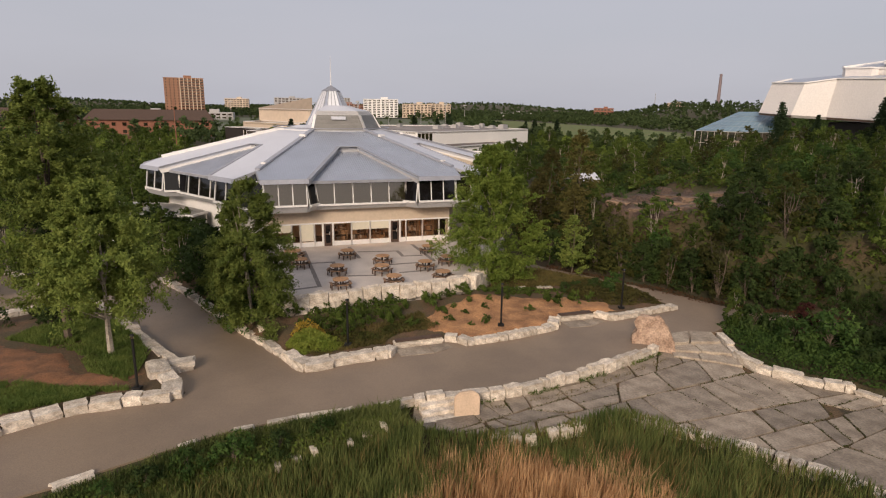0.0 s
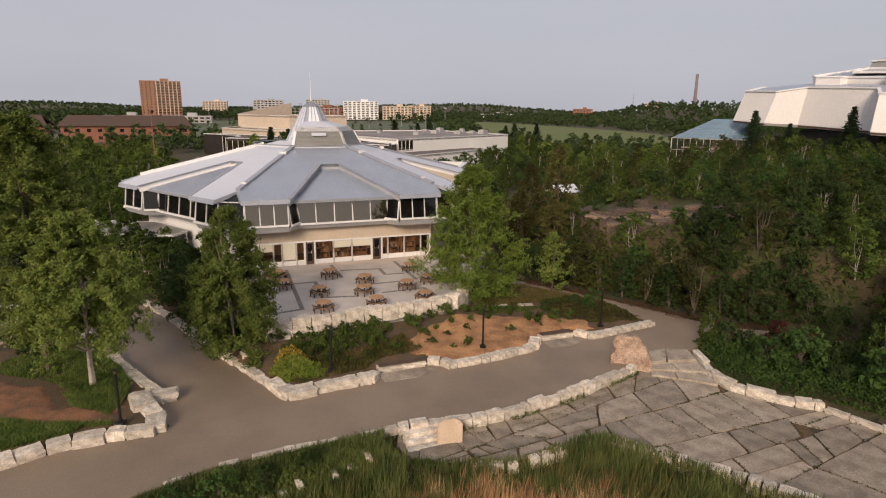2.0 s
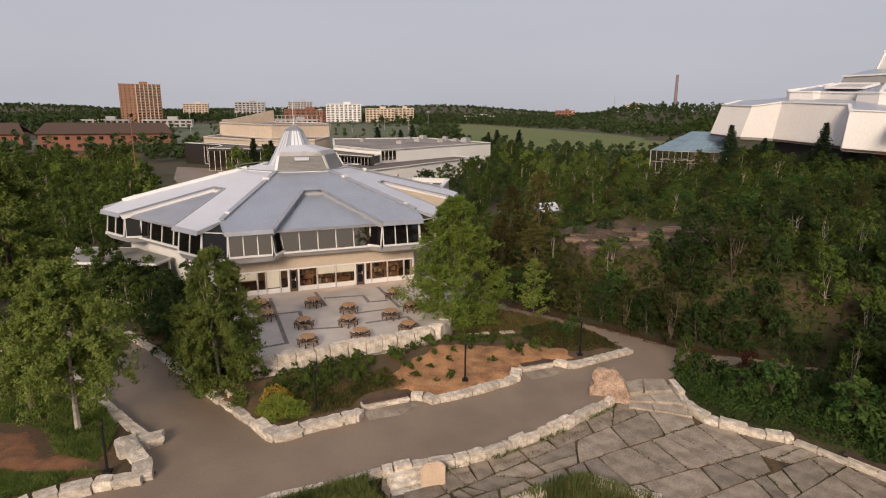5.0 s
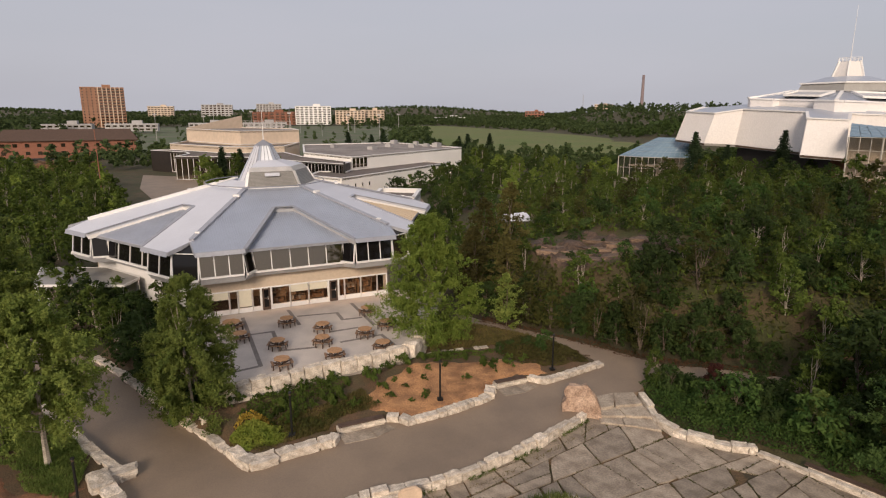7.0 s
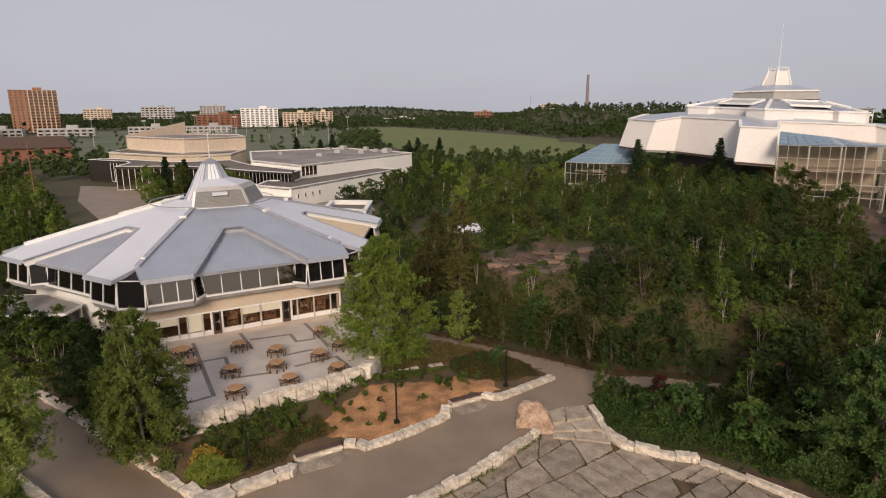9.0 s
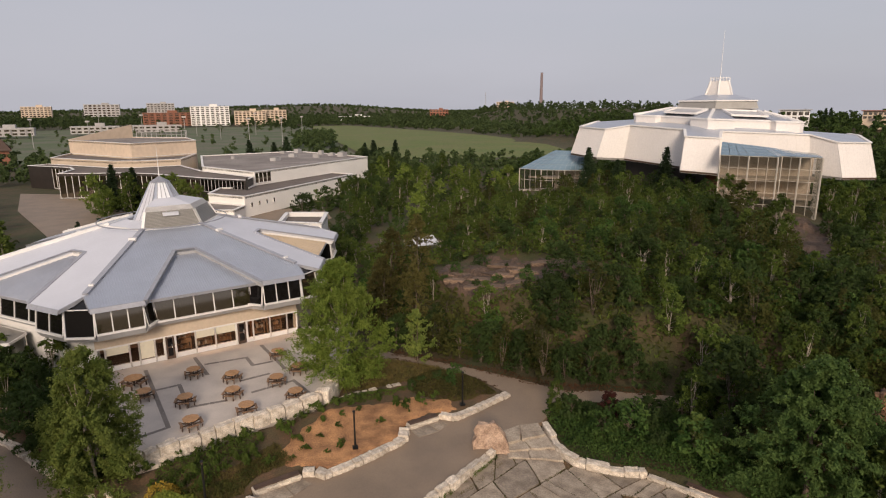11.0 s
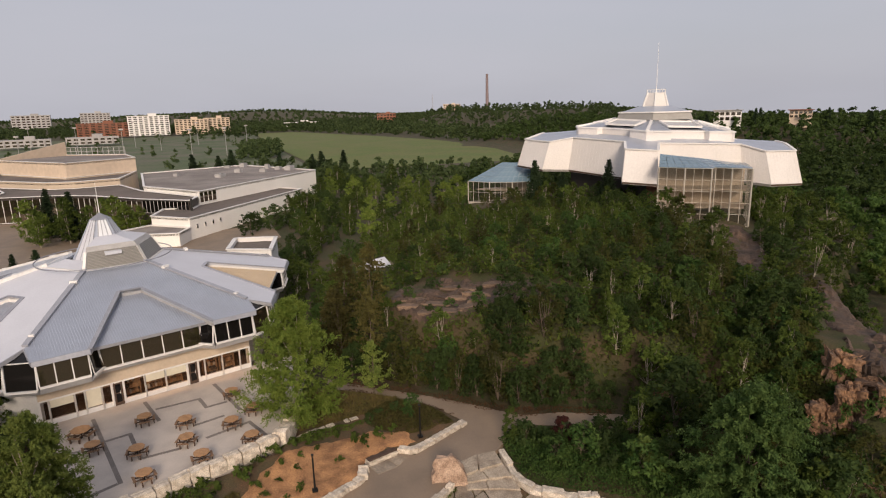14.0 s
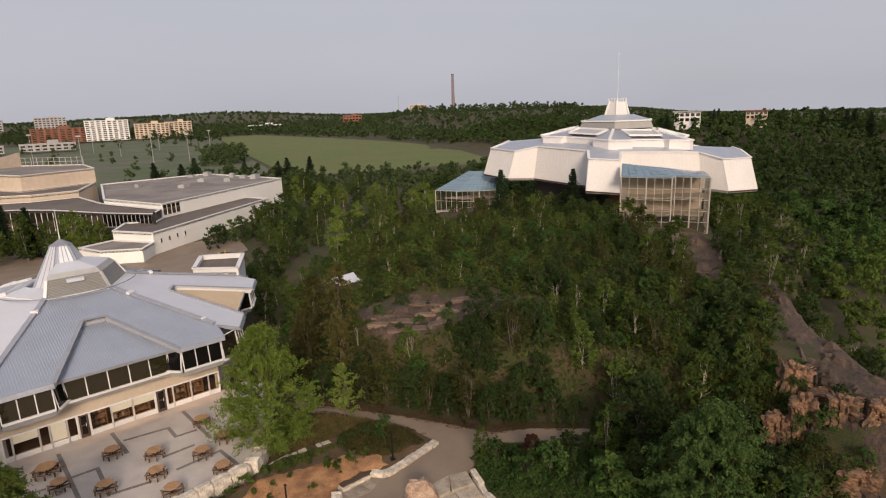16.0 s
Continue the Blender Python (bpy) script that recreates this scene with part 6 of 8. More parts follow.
# ---- plants ----
def leaf_cards(points, size, rs, flat=0.5, narrow=0.6, simple=False, facing=None):
    """One diamond leaf a point, or a plain three-cornered one; facing: the way each leaf looks. Returns vertices and faces."""
    n = len(points)
    if facing is None:
        d = rs.normal(size=(n, 3))
        d[:, 2] *= flat
        o = rs.normal(size=(n, 3))
    else:
        o = facing + 0.5 * rs.normal(size=(n, 3))
        d = np.cross(o, rs.normal(size=(n, 3)))
        d[:, 2] -= 0.15
    d /= np.linalg.norm(d, axis=1)[:, None] + 1e-9
    s = np.cross(d, o)
    s /= np.linalg.norm(s, axis=1)[:, None] + 1e-9
    L = size * rs.uniform(0.65, 1.35, (n, 1))
    if simple:
        v = np.stack([points - d * L * 0.55 + s * L * narrow * 0.55, points + d * L * 0.75, points - d * L * 0.55 - s * L * narrow * 0.55], 1).reshape(-1, 3)
        return v, np.arange(3 * n).reshape(-1, 3)
    v = np.stack([points - d * L * 0.5, points + s * L * narrow * 0.5, points + d * L * 0.5, points - s * L * narrow * 0.5], 1).reshape(-1, 3)
    return v, np.arange(4 * n).reshape(-1, 4)


def crown_points(rs, z0, z1, radius, clumps, leaves, shape, clump=0.55, hollow=0.45, lift=0.3):
    """Leaf places on the outsides of clumps that fill a crown from z0 to z1, and the way each looks; shape(h) gives the width."""
    h = rs.uniform(0, 1, clumps) ** 0.9
    a = rs.uniform(0, 2 * np.pi, clumps)
    lop = 1 + 0.28 * np.sin(2 * a + rs.uniform(0, 6)) + 0.18 * np.sin(3 * a + 5 * h + rs.uniform(0, 6))
    r = radius * np.array([shape(t) for t in h]) * lop * (hollow + (1 - hollow) * rs.uniform(0, 1, clumps) ** 0.5)
    c = np.stack([r * np.cos(a), r * np.sin(a), z0 + (z1 - z0) * h], 1)
    size = clump * radius * rs.uniform(0.55, 1.25, clumps) * (1 - 0.35 * h)
    way = np.stack([0.8 * np.cos(a), 0.8 * np.sin(a), lift + 0 * a], 1) + 0.45 * rs.normal(size=(clumps, 3))
    way /= np.linalg.norm(way, axis=1)[:, None]
    which = rs.randint(0, clumps, leaves)
    g = rs.normal(size=(leaves, 3))
    g /= np.linalg.norm(g, axis=1)[:, None] + 1e-9
    u = rs.uniform(-1, 1, (leaves, 1))
    girth = (1 - 0.65 * np.maximum(u, 0)) * (0.25 + 0.75 * rs.uniform(0, 1, (leaves, 1)) ** 0.5)
    p = c[which] + (way[which] * u * 0.75 + g * girth * np.array([0.72, 0.72, 0.58])) * size[which][:, None]
    p[:, 2] = np.maximum(p[:, 2], 0.06 * z1 * rs.uniform(0.2, 1, leaves))
    out = p - np.array([0, 0, z0 + 0.35 * (z1 - z0)])
    out /= np.linalg.norm(out, axis=1)[:, None] + 1e-9
    return p, c, 0.55 * g + 0.50 * out + np.array([0, 0, 0.28])


def oval(t):
    return max(0.08, math.sin(math.pi * min(1, t * 0.86 + 0.12)) ** 0.7) * (1.08 - 0.35 * t)


def tall(t):
    return max(0.08, (1 - t) ** 0.55 * min(1, 0.45 + 2.6 * t))


def spire_shape(t):
    return max(0.07, (1 - t) ** 0.62 * min(1, 0.65 + 2.4 * t))


def ash_shape(t):
    return max(0.1, (1 - t ** 2.2) ** 0.6 * min(1, 0.55 + 1.6 * t))


def mound(t):
    return max(0.1, (1 - t * t) ** 0.5)


def make_tree(name, seed, height, radius, z0, clumps, leaves, leaf, shape, leaf_mat, bark_mat, label, category="tree", trunk=0.10, stems=1, spread=0.25, clump=0.5, group="", lift=0.3, sprays=None):
    rs = np.random.RandomState(seed)
    t = thing(name, (0, 0, 0), label, category, group)
    if sprays:
        pts, cen, facing = spray_points(rs, z0, height, radius, clumps, leaves, shape, *sprays)
    else:
        pts, cen, facing = crown_points(rs, z0, height, radius, clumps, leaves, shape, clump, lift=lift)
    bm = bmesh.new()
    for s in range(stems):
        a = rs.uniform(0, 6.28)
        lean = spread * rs.uniform(0.4, 1.0) * (stems > 1)
        top = height * rs.uniform(0.75, 0.95)
        path = [(math.cos(a) * lean * q * top * 0.5 + 0.10 * rs.normal() * q, math.sin(a) * lean * q * top * 0.5 + 0.10 * rs.normal() * q, top * q - 0.15) for q in (0, 0.2, 0.45, 0.7, 1.0)]
        stem = tube(bm, path, [trunk * q for q in (1.15, 0.9, 0.65, 0.42, 0.12)], 6)
        if s:
            joint(bm, first, stem)
        else:
            first = stem
        for c in cen[rs.choice(len(cen), min(len(cen), 9 if stems == 1 else 4), replace=False)]:
            q = min(0.8, max(0.22, (c[2] / height) * 0.7))
            b = Vector(path[0]).lerp(Vector(path[4]), q)
            m = b.lerp(Vector(c), 0.5) + Vector((0, 0, -0.05 * height * rs.uniform(0, 1)))
            joint(bm, stem, tube(bm, [b, m, Vector(c)], [trunk * 0.38, trunk * 0.24, trunk * 0.07], 4))
    part("trunk", bm, bark_mat, t)
    v, f = leaf_cards(pts, leaf, rs, simple=leaves < 3000 or leaves > 20000, narrow=0.66, facing=facing)
    mesh_from("crown", v, f, leaf_mat, t)
    return t


def spray_points(rs, z0, z1, radius, limbs, leaves, shape, rise=0.5, droop=0.25, twig=0.30):
    """Leaf places along twigs on limbs that grow out from the stem; rise lifts a limb, droop bends its end."""
    h = np.sort(rs.uniform(0, 1, limbs) ** 0.85)
    a = np.arange(limbs) * 2.4 + rs.uniform(-0.5, 0.5, limbs)
    lop = 1 + 0.20 * np.sin(2 * a + rs.uniform(0, 6)) + 0.14 * np.sin(3 * a + 4 * h)
    reach = radius * np.array([shape(t) for t in h]) * lop * rs.uniform(0.72, 1.12, limbs)
    base = z0 + (z1 - z0) * h - 0.5 * rise * reach
    twigs = limbs * 14
    li = rs.randint(0, limbs, twigs)
    u = rs.uniform(0.15, 1.0, twigs) ** 0.75
    def on_limb(i, q):
        r = reach[i] * q
        return np.stack([r * np.cos(a[i]), r * np.sin(a[i]), np.clip(base[i] + rise * r - droop * r * q, 0.1, z1)], 1)
    foot = on_limb(li, u)
    way = np.stack([np.cos(a[li]), np.sin(a[li]), 0.35 + 0 * u], 1) + 0.75 * rs.normal(size=(twigs, 3))
    way /= np.linalg.norm(way, axis=1)[:, None]
    size = twig * radius * (0.55 + 0.45 * (1 - h[li])) * rs.uniform(0.5, 1.2, twigs)
    w = rs.randint(0, twigs, leaves)
    q = rs.uniform(0, 1, (leaves, 1))
    p = foot[w] + way[w] * q * size[w][:, None] + rs.normal(size=(leaves, 3)) * (0.03 + 0.075 * size[w][:, None])
    p[:, 2] = np.maximum(p[:, 2], 0.1 * rs.uniform(0.4, 1, leaves))
    out = p - np.array([0, 0, z0 + 0.3 * (z1 - z0)])
    out /= np.linalg.norm(out, axis=1)[:, None] + 1e-9
    ends = on_limb(np.arange(limbs), np.full(limbs, 0.8))
    return p, ends, 0.45 * out + 0.25 * rs.normal(size=(leaves, 3)) + np.array([0, 0, 0.42])


def make_spruce(seed, height, radius, label, group="", name="spruce", leaf=LEAF_SPRUCE):
    rs = np.random.RandomState(seed)
    t = thing(name, (0, 0, 0), label, "tree", group)
    bm = bmesh.new()
    tube(bm, [(0, 0, -0.2), (0, 0, height * 0.5), (0, 0, height)], [height * 0.02, height * 0.012, 0.01], 6)
    part("trunk", bm, BARK, t)
    pts = []
    for z in np.arange(0.06, 1.0, 0.045):
        r = radius * (1 - z) ** 0.85 * rs.uniform(0.85, 1.1)
        for a in np.arange(0, 6.28, 0.7 if z < 0.7 else 1.1) + rs.uniform(0, 1):
            rr = r * rs.uniform(0.75, 1.15)
            for q in np.linspace(0.12, 1, 7):
                for _ in range(3):
                    pts.append((rr * q * math.cos(a) + 0.09 * rs.normal() * (q + 0.3), rr * q * math.sin(a) + 0.09 * rs.normal() * (q + 0.3), height * z - 0.28 * rr * q + 0.06 * rs.normal()))
    v, f = leaf_cards(np.array(pts), 0.30 * max(1, height / 7), rs, 0.3, 0.45, True)
    mesh_from("crown", v, f, leaf, t)
    return t


def at_ground(x, y):
    return float(ground_z(x, y))


# single trees round the terrace
def put(t, x, y, z, turn=0, s=1.0, sz=None):
    t.matrix_basis = pose(x, y, z, 0, 0, turn)
    t.scale = (s, s, sz or s)
    return t


put(make_tree("poplar", 1, 10.3, 4.2, 0.3, 120, 72000, 0.122, spire_shape, LEAF_POPLAR, PALEBARK, "young poplar with bright green leaves at the terrace corner", trunk=0.13, stems=3, spread=0.20, sprays=(0.85, 0.20, 0.26)), 3.75, 46.0, -1.4, 20)
put(make_tree("ash_tree", 2, 8.7, 3.1, 0.2, 110, 66000, 0.112, ash_shape, LEAF_ASH, PALEBARK, "slender green ash tree beside the terrace wall", trunk=0.10, stems=2, spread=0.2, sprays=(0.45, 0.30, 0.30)), -11.3, 35.5, -1.25, 40)
put(make_tree("maple_tree", 3, 9.0, 3.4, 2.3, 115, 68000, 0.115, oval, LEAF_ASH, PALEBARK, "leafy maple with a bare pale brown trunk in the bed", trunk=0.16, sprays=(0.40, 0.35, 0.32)), -17.3, 30.7, -1.1, 10)
put(make_tree("maple_tree", 4, 14.0, 3.3, 2.4, 110, 60000, 0.13, oval, LEAF_ASH, BARK, "tall leafy tree in the shady bed", trunk=0.2, sprays=(0.40, 0.35, 0.30)), -20.6, 32.4, -1.2, 80)
put(make_tree("sapling", 5, 4.9, 1.6, 0.4, 34, 3600, 0.17, tall, LEAF_ASH, BARK, "small bright green sapling beside the footpath", trunk=0.05, sprays=(0.8, 0.15, 0.34)), 10.7, 48.4, -1.4, 0)


def scatter(ring, gap, seed, tries=4000, keep=None, edge=0.3):
    """Places inside a ring, at least gap apart."""
    rs = np.random.RandomState(seed)
    x0, x1 = min(p[0] for p in ring), max(p[0] for p in ring)
    y0, y1 = min(p[1] for p in ring), max(p[1] for p in ring)
    xs, ys = rs.uniform(x0, x1, tries), rs.uniform(y0, y1, tries)
    ok = inside(ring, xs, ys) > edge
    if keep is not None:
        ok &= keep(xs, ys)
    got = np.zeros((0, 2))
    for x, y in zip(xs[ok], ys[ok]):
        if not len(got) or np.min((got[:, 0] - x) ** 2 + (got[:, 1] - y) ** 2) > gap * gap:
            got = np.vstack([got, (x, y)])
    return got


def plant(kinds, places, seed, sizes=(0.75, 1.25), weights=None, lift=0.0, z=None):
    """Copies of the kinds at the places; the first use of each kind moves the kind itself."""
    rs = np.random.RandomState(seed)
    for x, y in places:
        kind = kinds[rs.choice(len(kinds), p=weights)]
        s = rs.uniform(*sizes)
        zz = (at_ground(x, y) if z is None else float(z(x, y))) + lift
        m = pose(x, y, zz, rs.uniform(-4, 4), rs.uniform(-4, 4), rs.uniform(0, 360)) @ Matrix.Diagonal((s * rs.uniform(0.9, 1.1), s * rs.uniform(0.9, 1.1), s, 1))
        if kind.get("placed"):
            c = copy_thing(kind, m)
            del c["placed"]
        else:
            kind.matrix_basis = m
            kind["placed"] = 1


WOOD_GROUP = "trees on the knoll"
birch = [make_tree("birch", 11 + i, (5.6, 5.0, 6.2)[i], (1.9, 1.7, 1.9)[i], 0.5, 64, 1800, 0.24, (oval, tall, oval)[i], LEAF_BIRCH, PALEBARK, "slim birch with pale stems and loose green crown", trunk=0.06, stems=(3, 2, 2)[i], spread=0.35, clump=0.36, group=WOOD_GROUP) for i in range(3)]
alder = [make_tree(("alder", "alder", "hazel")[i], 21 + i, (4.6, 5.2, 4.0)[i], (2.0, 2.2, 2.0)[i], 0.15, 72, 2000, 0.24, (mound, oval, mound)[i], LEAF_DARK, BARK, ("dense dark green alder on the knoll", "dense dark green alder on the knoll", "low spreading dark green hazel bush")[i], trunk=0.07, stems=3, spread=0.4, clump=0.34, group=WOOD_GROUP) for i in range(3)]
willow = [make_tree("willow", 31 + i, (4.4, 5.4)[i], (1.9, 1.8)[i], 0.25, 60, 1500, 0.21, (mound, oval)[i], LEAF_OLIVE, BARK, "thin olive-brown willow with open branches", trunk=0.06, stems=4, spread=0.4, clump=0.34, group=WOOD_GROUP) for i in range(2)]
aspen = [make_tree("aspen", 41 + i, (7.6, 8.6)[i], (2.3, 2.5)[i], 1.0, 70, 1700, 0.36, (oval, tall)[i], (LEAF_POPLAR, LEAF_BIRCH)[i], PALEBARK, "leafy aspen with pale trunk", trunk=0.10, stems=2, spread=0.15, clump=0.42, group="aspens") for i in range(2)]
shrub = [make_tree("shrub", 51 + i, (1.5, 1.9)[i], (1.1, 1.3)[i], 0.1, 40, 800, 0.17, mound, (LEAF_DARK, LEAF_HEDGE)[i], BARK, "rounded leafy green garden shrub", "shrub", trunk=0.03, stems=4, spread=0.5, clump=0.45, group="shrubs") for i in range(2)]
snag = []
for i in range(2):
    rs = np.random.RandomState(61 + i)
    t = thing("bare_birch", (0, 0, 0), "leaning dead birch with bare white branches", "tree", "dead birches")
    bm = bmesh.new()
    for s in range(3):
        a, l = rs.uniform(0, 6.28), rs.uniform(0.15, 0.4)
        top = Vector((math.cos(a) * l * 5, math.sin(a) * l * 5, rs.uniform(3.6, 5.4)))
        stem = tube(bm, [(0, 0, -0.2), top * 0.4 + Vector((rs.normal() * 0.15, rs.normal() * 0.15, 0.2)), top], [0.075, 0.055, 0.012], 6)
        if s:
            joint(bm, first, stem)
        else:
            first = stem
        for b in range(6):
            q = top * rs.uniform(0.4, 0.9)
            e = q + Vector((rs.normal() * 0.6, rs.normal() * 0.6, rs.uniform(0.3, 1.0)))
            tw = tube(bm, [q, q.lerp(e, 0.5) + Vector((0, 0, -0.08)), e], [0.03, 0.02, 0.006], 4)
            joint(bm, stem, tw)
    part("trunk", bm, DEADWOOD, t)
    snag.append(t)

OPEN_ROCK = [(14.5, 58.5), (15.5, 55.5), (18, 53.0), (23, 52.2), (26, 53.8), (32, 51.6), (36.5, 50.2), (34, 54.5), (31, 58.6), (24, 62.5), (18, 65.0)]
CLIFF_BARE = [(42, 14), (47, 15), (50, 24), (53.5, 31), (57, 37), (60, 43), (62, 49), (58, 48.5), (54, 42), (50, 37), (47, 33.4), (44, 29.5), (40.5, 25), (39, 19)]
ATRIUM_ROCK = [(53.8, 48.2), (57.6, 46.4), (60.5, 50.5), (64.5, 56), (69.5, 63), (70, 67), (66, 69.5), (60.5, 63), (56.5, 56), (54.5, 51)]


def wooded(x, y):
    ok = (inside(OPEN_ROCK, x, y) < -0.4) & (inside(CLIFF_BARE, x, y) < 0.5)
    ok &= np.hypot(x - SN.x, y - SN.y) > 23.5
    ok &= inside([(61, 79), (66, 72), (73, 66), (76, 71), (77, 78), (66, 82)], x, y) < -1.0
    ok &= inside([(46, 116), (43, 100), (53, 96), (58, 104), (60, 113)], x, y) < -1.0
    ok &= inside([(15, 72), (18.5, 72), (19, 77), (15.5, 77)], x, y) < -1.6
    ok &= (inside(ATRIUM_ROCK, x, y) < 0.3) & (inside([(50, 44.5), (55, 46), (56, 54), (52.5, 51)], x, y) < 0)
    ok &= inside([(57, 70), (59, 62), (66, 60), (74, 64), (74, 70), (63, 76)], x, y) < 0
    return ok


HILLSIDE = [(8.0, 58), (9.6, 54.2), (13.6, 51.0), (16.4, 48.6), (19.4, 45.8), (21.6, 43.4), (25, 42.2), (31, 40.4), (29.5, 37.8), (31, 31), (36, 27), (40, 30), (47, 35), (56, 44.5), (70, 58), (76, 64), (95, 76), (112, 100), (85, 126), (45, 124), (22, 104), (11, 88), (8.6, 74)]
near_knoll = scatter(HILLSIDE, 2.2, 7, 16000, lambda x, y: wooded(x, y) & (y - 0.35 * x < 48))
far_knoll = scatter(HILLSIDE, 2.55, 8, 16000, lambda x, y: wooded(x, y) & (y - 0.35 * x >= 48))
plant(birch + alder + willow, near_knoll, 70, (0.45, 1.12), [0.14, 0.13, 0.11, 0.17, 0.15, 0.12, 0.09, 0.09])
plant(birch + alder + willow, far_knoll, 71, (0.35, 0.80), [0.22, 0.2, 0.18, 0.10, 0.10, 0.10, 0.05, 0.05])
plant(snag, [(34.2, 50.6), (43.5, 66.5), (57.5, 69.0), (49.0, 58.0), (28.0, 68.0), (63.0, 56.2), (52.0, 64.0)], 72, (0.36, 0.56))
plant(shrub, scatter(HILLSIDE, 2.5, 9, 1600, lambda x, y: wooded(x, y) & (y < 75)), 73, (0.7, 1.4))
plant(shrub, scatter(OPEN_ROCK, 2.2, 12, 90), 74, (0.3, 0.7))
SLOPE_EAST = [(50, 18), (55, 29), (61, 39), (70, 47), (84, 56), (92, 64), (84, 68), (72, 60), (62, 50), (53, 38), (47, 26)]
plant(birch + alder[:1], scatter(SLOPE_EAST, 2.6, 19, 1500, lambda x, y: (inside(SLOUGH, x, y) < 3) & (inside(CLIFF_BARE, x, y) < 0.2)), 78, (0.7, 1.1))
# the wood's edge along the footpath, and the thicket behind the plaza hedge
plant(alder + willow, [(9.8, 53.6), (11.4, 51.9), (13.2, 50.5), (14.8, 49.1), (16.4, 47.7), (17.8, 46.3), (19.2, 45.0), (20.6, 43.7), (22.0, 42.5), (23.8, 41.7), (25.6, 41.3), (27.4, 40.7), (29.4, 40.1), (12.2, 53.2), (15.4, 51.0), (18.4, 48.2), (21.0, 45.6), (10.6, 55.4), (13.6, 52.6), (16.8, 50.0), (19.8, 47.0)], 75, (0.6, 0.95))
THICKET = [(27.8, 34.8), (29.8, 36.2), (33, 30), (36, 22), (30, 19.0), (28.0, 24.4), (26.5, 30.5)]
plant(alder[:1] + birch[:2] + willow, scatter(THICKET, 2.0, 13, 900), 76, (0.65, 1.1))
plant(alder[1:2], [(30.2, 33.0), (30.6, 20.6)], 77, (1.1, 1.45))
plant(birch + alder, scatter([(6.8, 76), (12, 71), (11.5, 90), (10, 104), (6.5, 106), (7.2, 90)], 2.3, 47, 400), 48, (0.6, 1.0))
apron = scatter([(46, 96), (52, 84), (58.5, 76), (62, 73.5), (62.5, 79), (60, 84), (61, 90), (58, 97), (54.5, 100), (52.6, 106)], 2.2, 44, 900)
plant(birch + alder, apron, 45, (0.5, 0.85))
plant(birch + alder[:1], [(59.2, 94.2), (60.8, 93.0), (62.2, 91.4), (63.6, 90.0), (65.2, 89.0), (61.6, 89.4), (63.0, 87.2), (64.4, 85.0), (65.4, 82.8), (62.6, 84.4)], 49, (0.6, 0.95))
plant(birch + alder, [(75.5, 66.5), (78.5, 68.2), (81.5, 69.6), (85.0, 71.0), (88.5, 72.6), (92, 74.2), (96.5, 75.5), (77.5, 64.8), (83.0, 67.8), (101, 80), (104, 85)], 46, (0.75, 1.1))
spruce = make_spruce(80, 6.5, 2.4, "dark green spruce with drooping boughs", "spruces")
plant([spruce], [(-28.0, 101.5), (-31.5, 104.0), (56.4, 94.0)], 81, (0.75, 1.1))
plant([spruce], [(60.4, 86.0), (53.6, 98.5)], 84, (1.35, 1.5))
plant([spruce], [(-3, 244), (1.5, 247), (-11.5, 242), (31, 236), (35, 238), (43, 236), (20, 262)], 82, (1.7, 2.2))

larch = make_tree("larch", 88, 7.4, 2.7, 0.2, 70, 6500, 0.19, tall, LEAF_LARCH, BARK, "soft olive-brown larch beside the pavilion", trunk=0.09, group="larches", sprays=(0.10, 0.25, 0.24))
plant([larch], [(9.6, 57.5), (12.0, 55.6), (9.0, 61.0), (13.2, 58.8), (11.0, 63.5)], 89, (0.85, 1.15))


def blades(name, ring, n, height, mat, label, seed, keep=None, lean=0.25, width=0.02, ground=ground_z, category="reeds"):
    rs = np.random.RandomState(seed)
    x = rs.uniform(min(p[0] for p in ring), max(p[0] for p in ring), n * 4)
    y = rs.uniform(min(p[1] for p in ring), max(p[1] for p in ring), n * 4)
    k = inside(ring, x, y) > 0.1
    if keep is not None:
        k &= keep(x, y)
    x, y = x[k][:n], y[k][:n]
    n = len(x)
    z = np.array(ground(x, y)) - 0.05
    h = height * (0.62 + 0.38 * smooth(-6, 1, x)) * rs.uniform(0.55, 1.1, n) * (0.8 + 0.25 * wob(x, y, 1.1, seed))
    h *= 0.35 + 0.65 * smooth(0.0, 1.8, inside(ring, x, y)) if category == "reeds" else 1.0
    a = rs.uniform(0, 6.28, n)
    l = lean * np.abs(rs.normal(size=n))
    dx, dy = np.cos(a) * l + 0.03, np.sin(a) * l
    b = rs.uniform(0, 6.28, n)
    wx, wy = np.cos(b) * width, np.sin(b) * width
    base, mid, tip = np.stack([x, y, z], 1), np.stack([x + dx * h * 0.35, y + dy * h * 0.35, z + h * 0.6], 1), np.stack([x + dx * h, y + dy * h, z + h], 1)
    w = np.stack([wx, wy, 0 * wx], 1)
    v = np.stack([base - w * 0.6, base + w * 0.6, mid + w, mid - w, tip], 1).reshape(-1, 3).tolist()
    i = 5 * np.arange(n)
    f = np.stack([i, i + 1, i + 2, i + 3], 1).tolist() + np.stack([i + 3, i + 2, i + 4], 1).tolist()
    return tagged(mesh_from(name, v, f, mat), label, category, kind="stuff")


# low plants behind the plaza kerb
HEDGE = [(17.8, 38.0), (17.5, 35.4), (17.3, 33.2), (17.8, 31.8), (18.9, 30.7), (20.3, 29.8), (21.5, 29.4), (22.4, 28.2), (23.5, 26.7), (24.8, 25.6), (26.4, 22.8), (28.4, 20.0), (33.5, 22.0), (30.4, 29.6), (28.0, 34.4), (24.2, 36.2), (20.8, 38.6)]


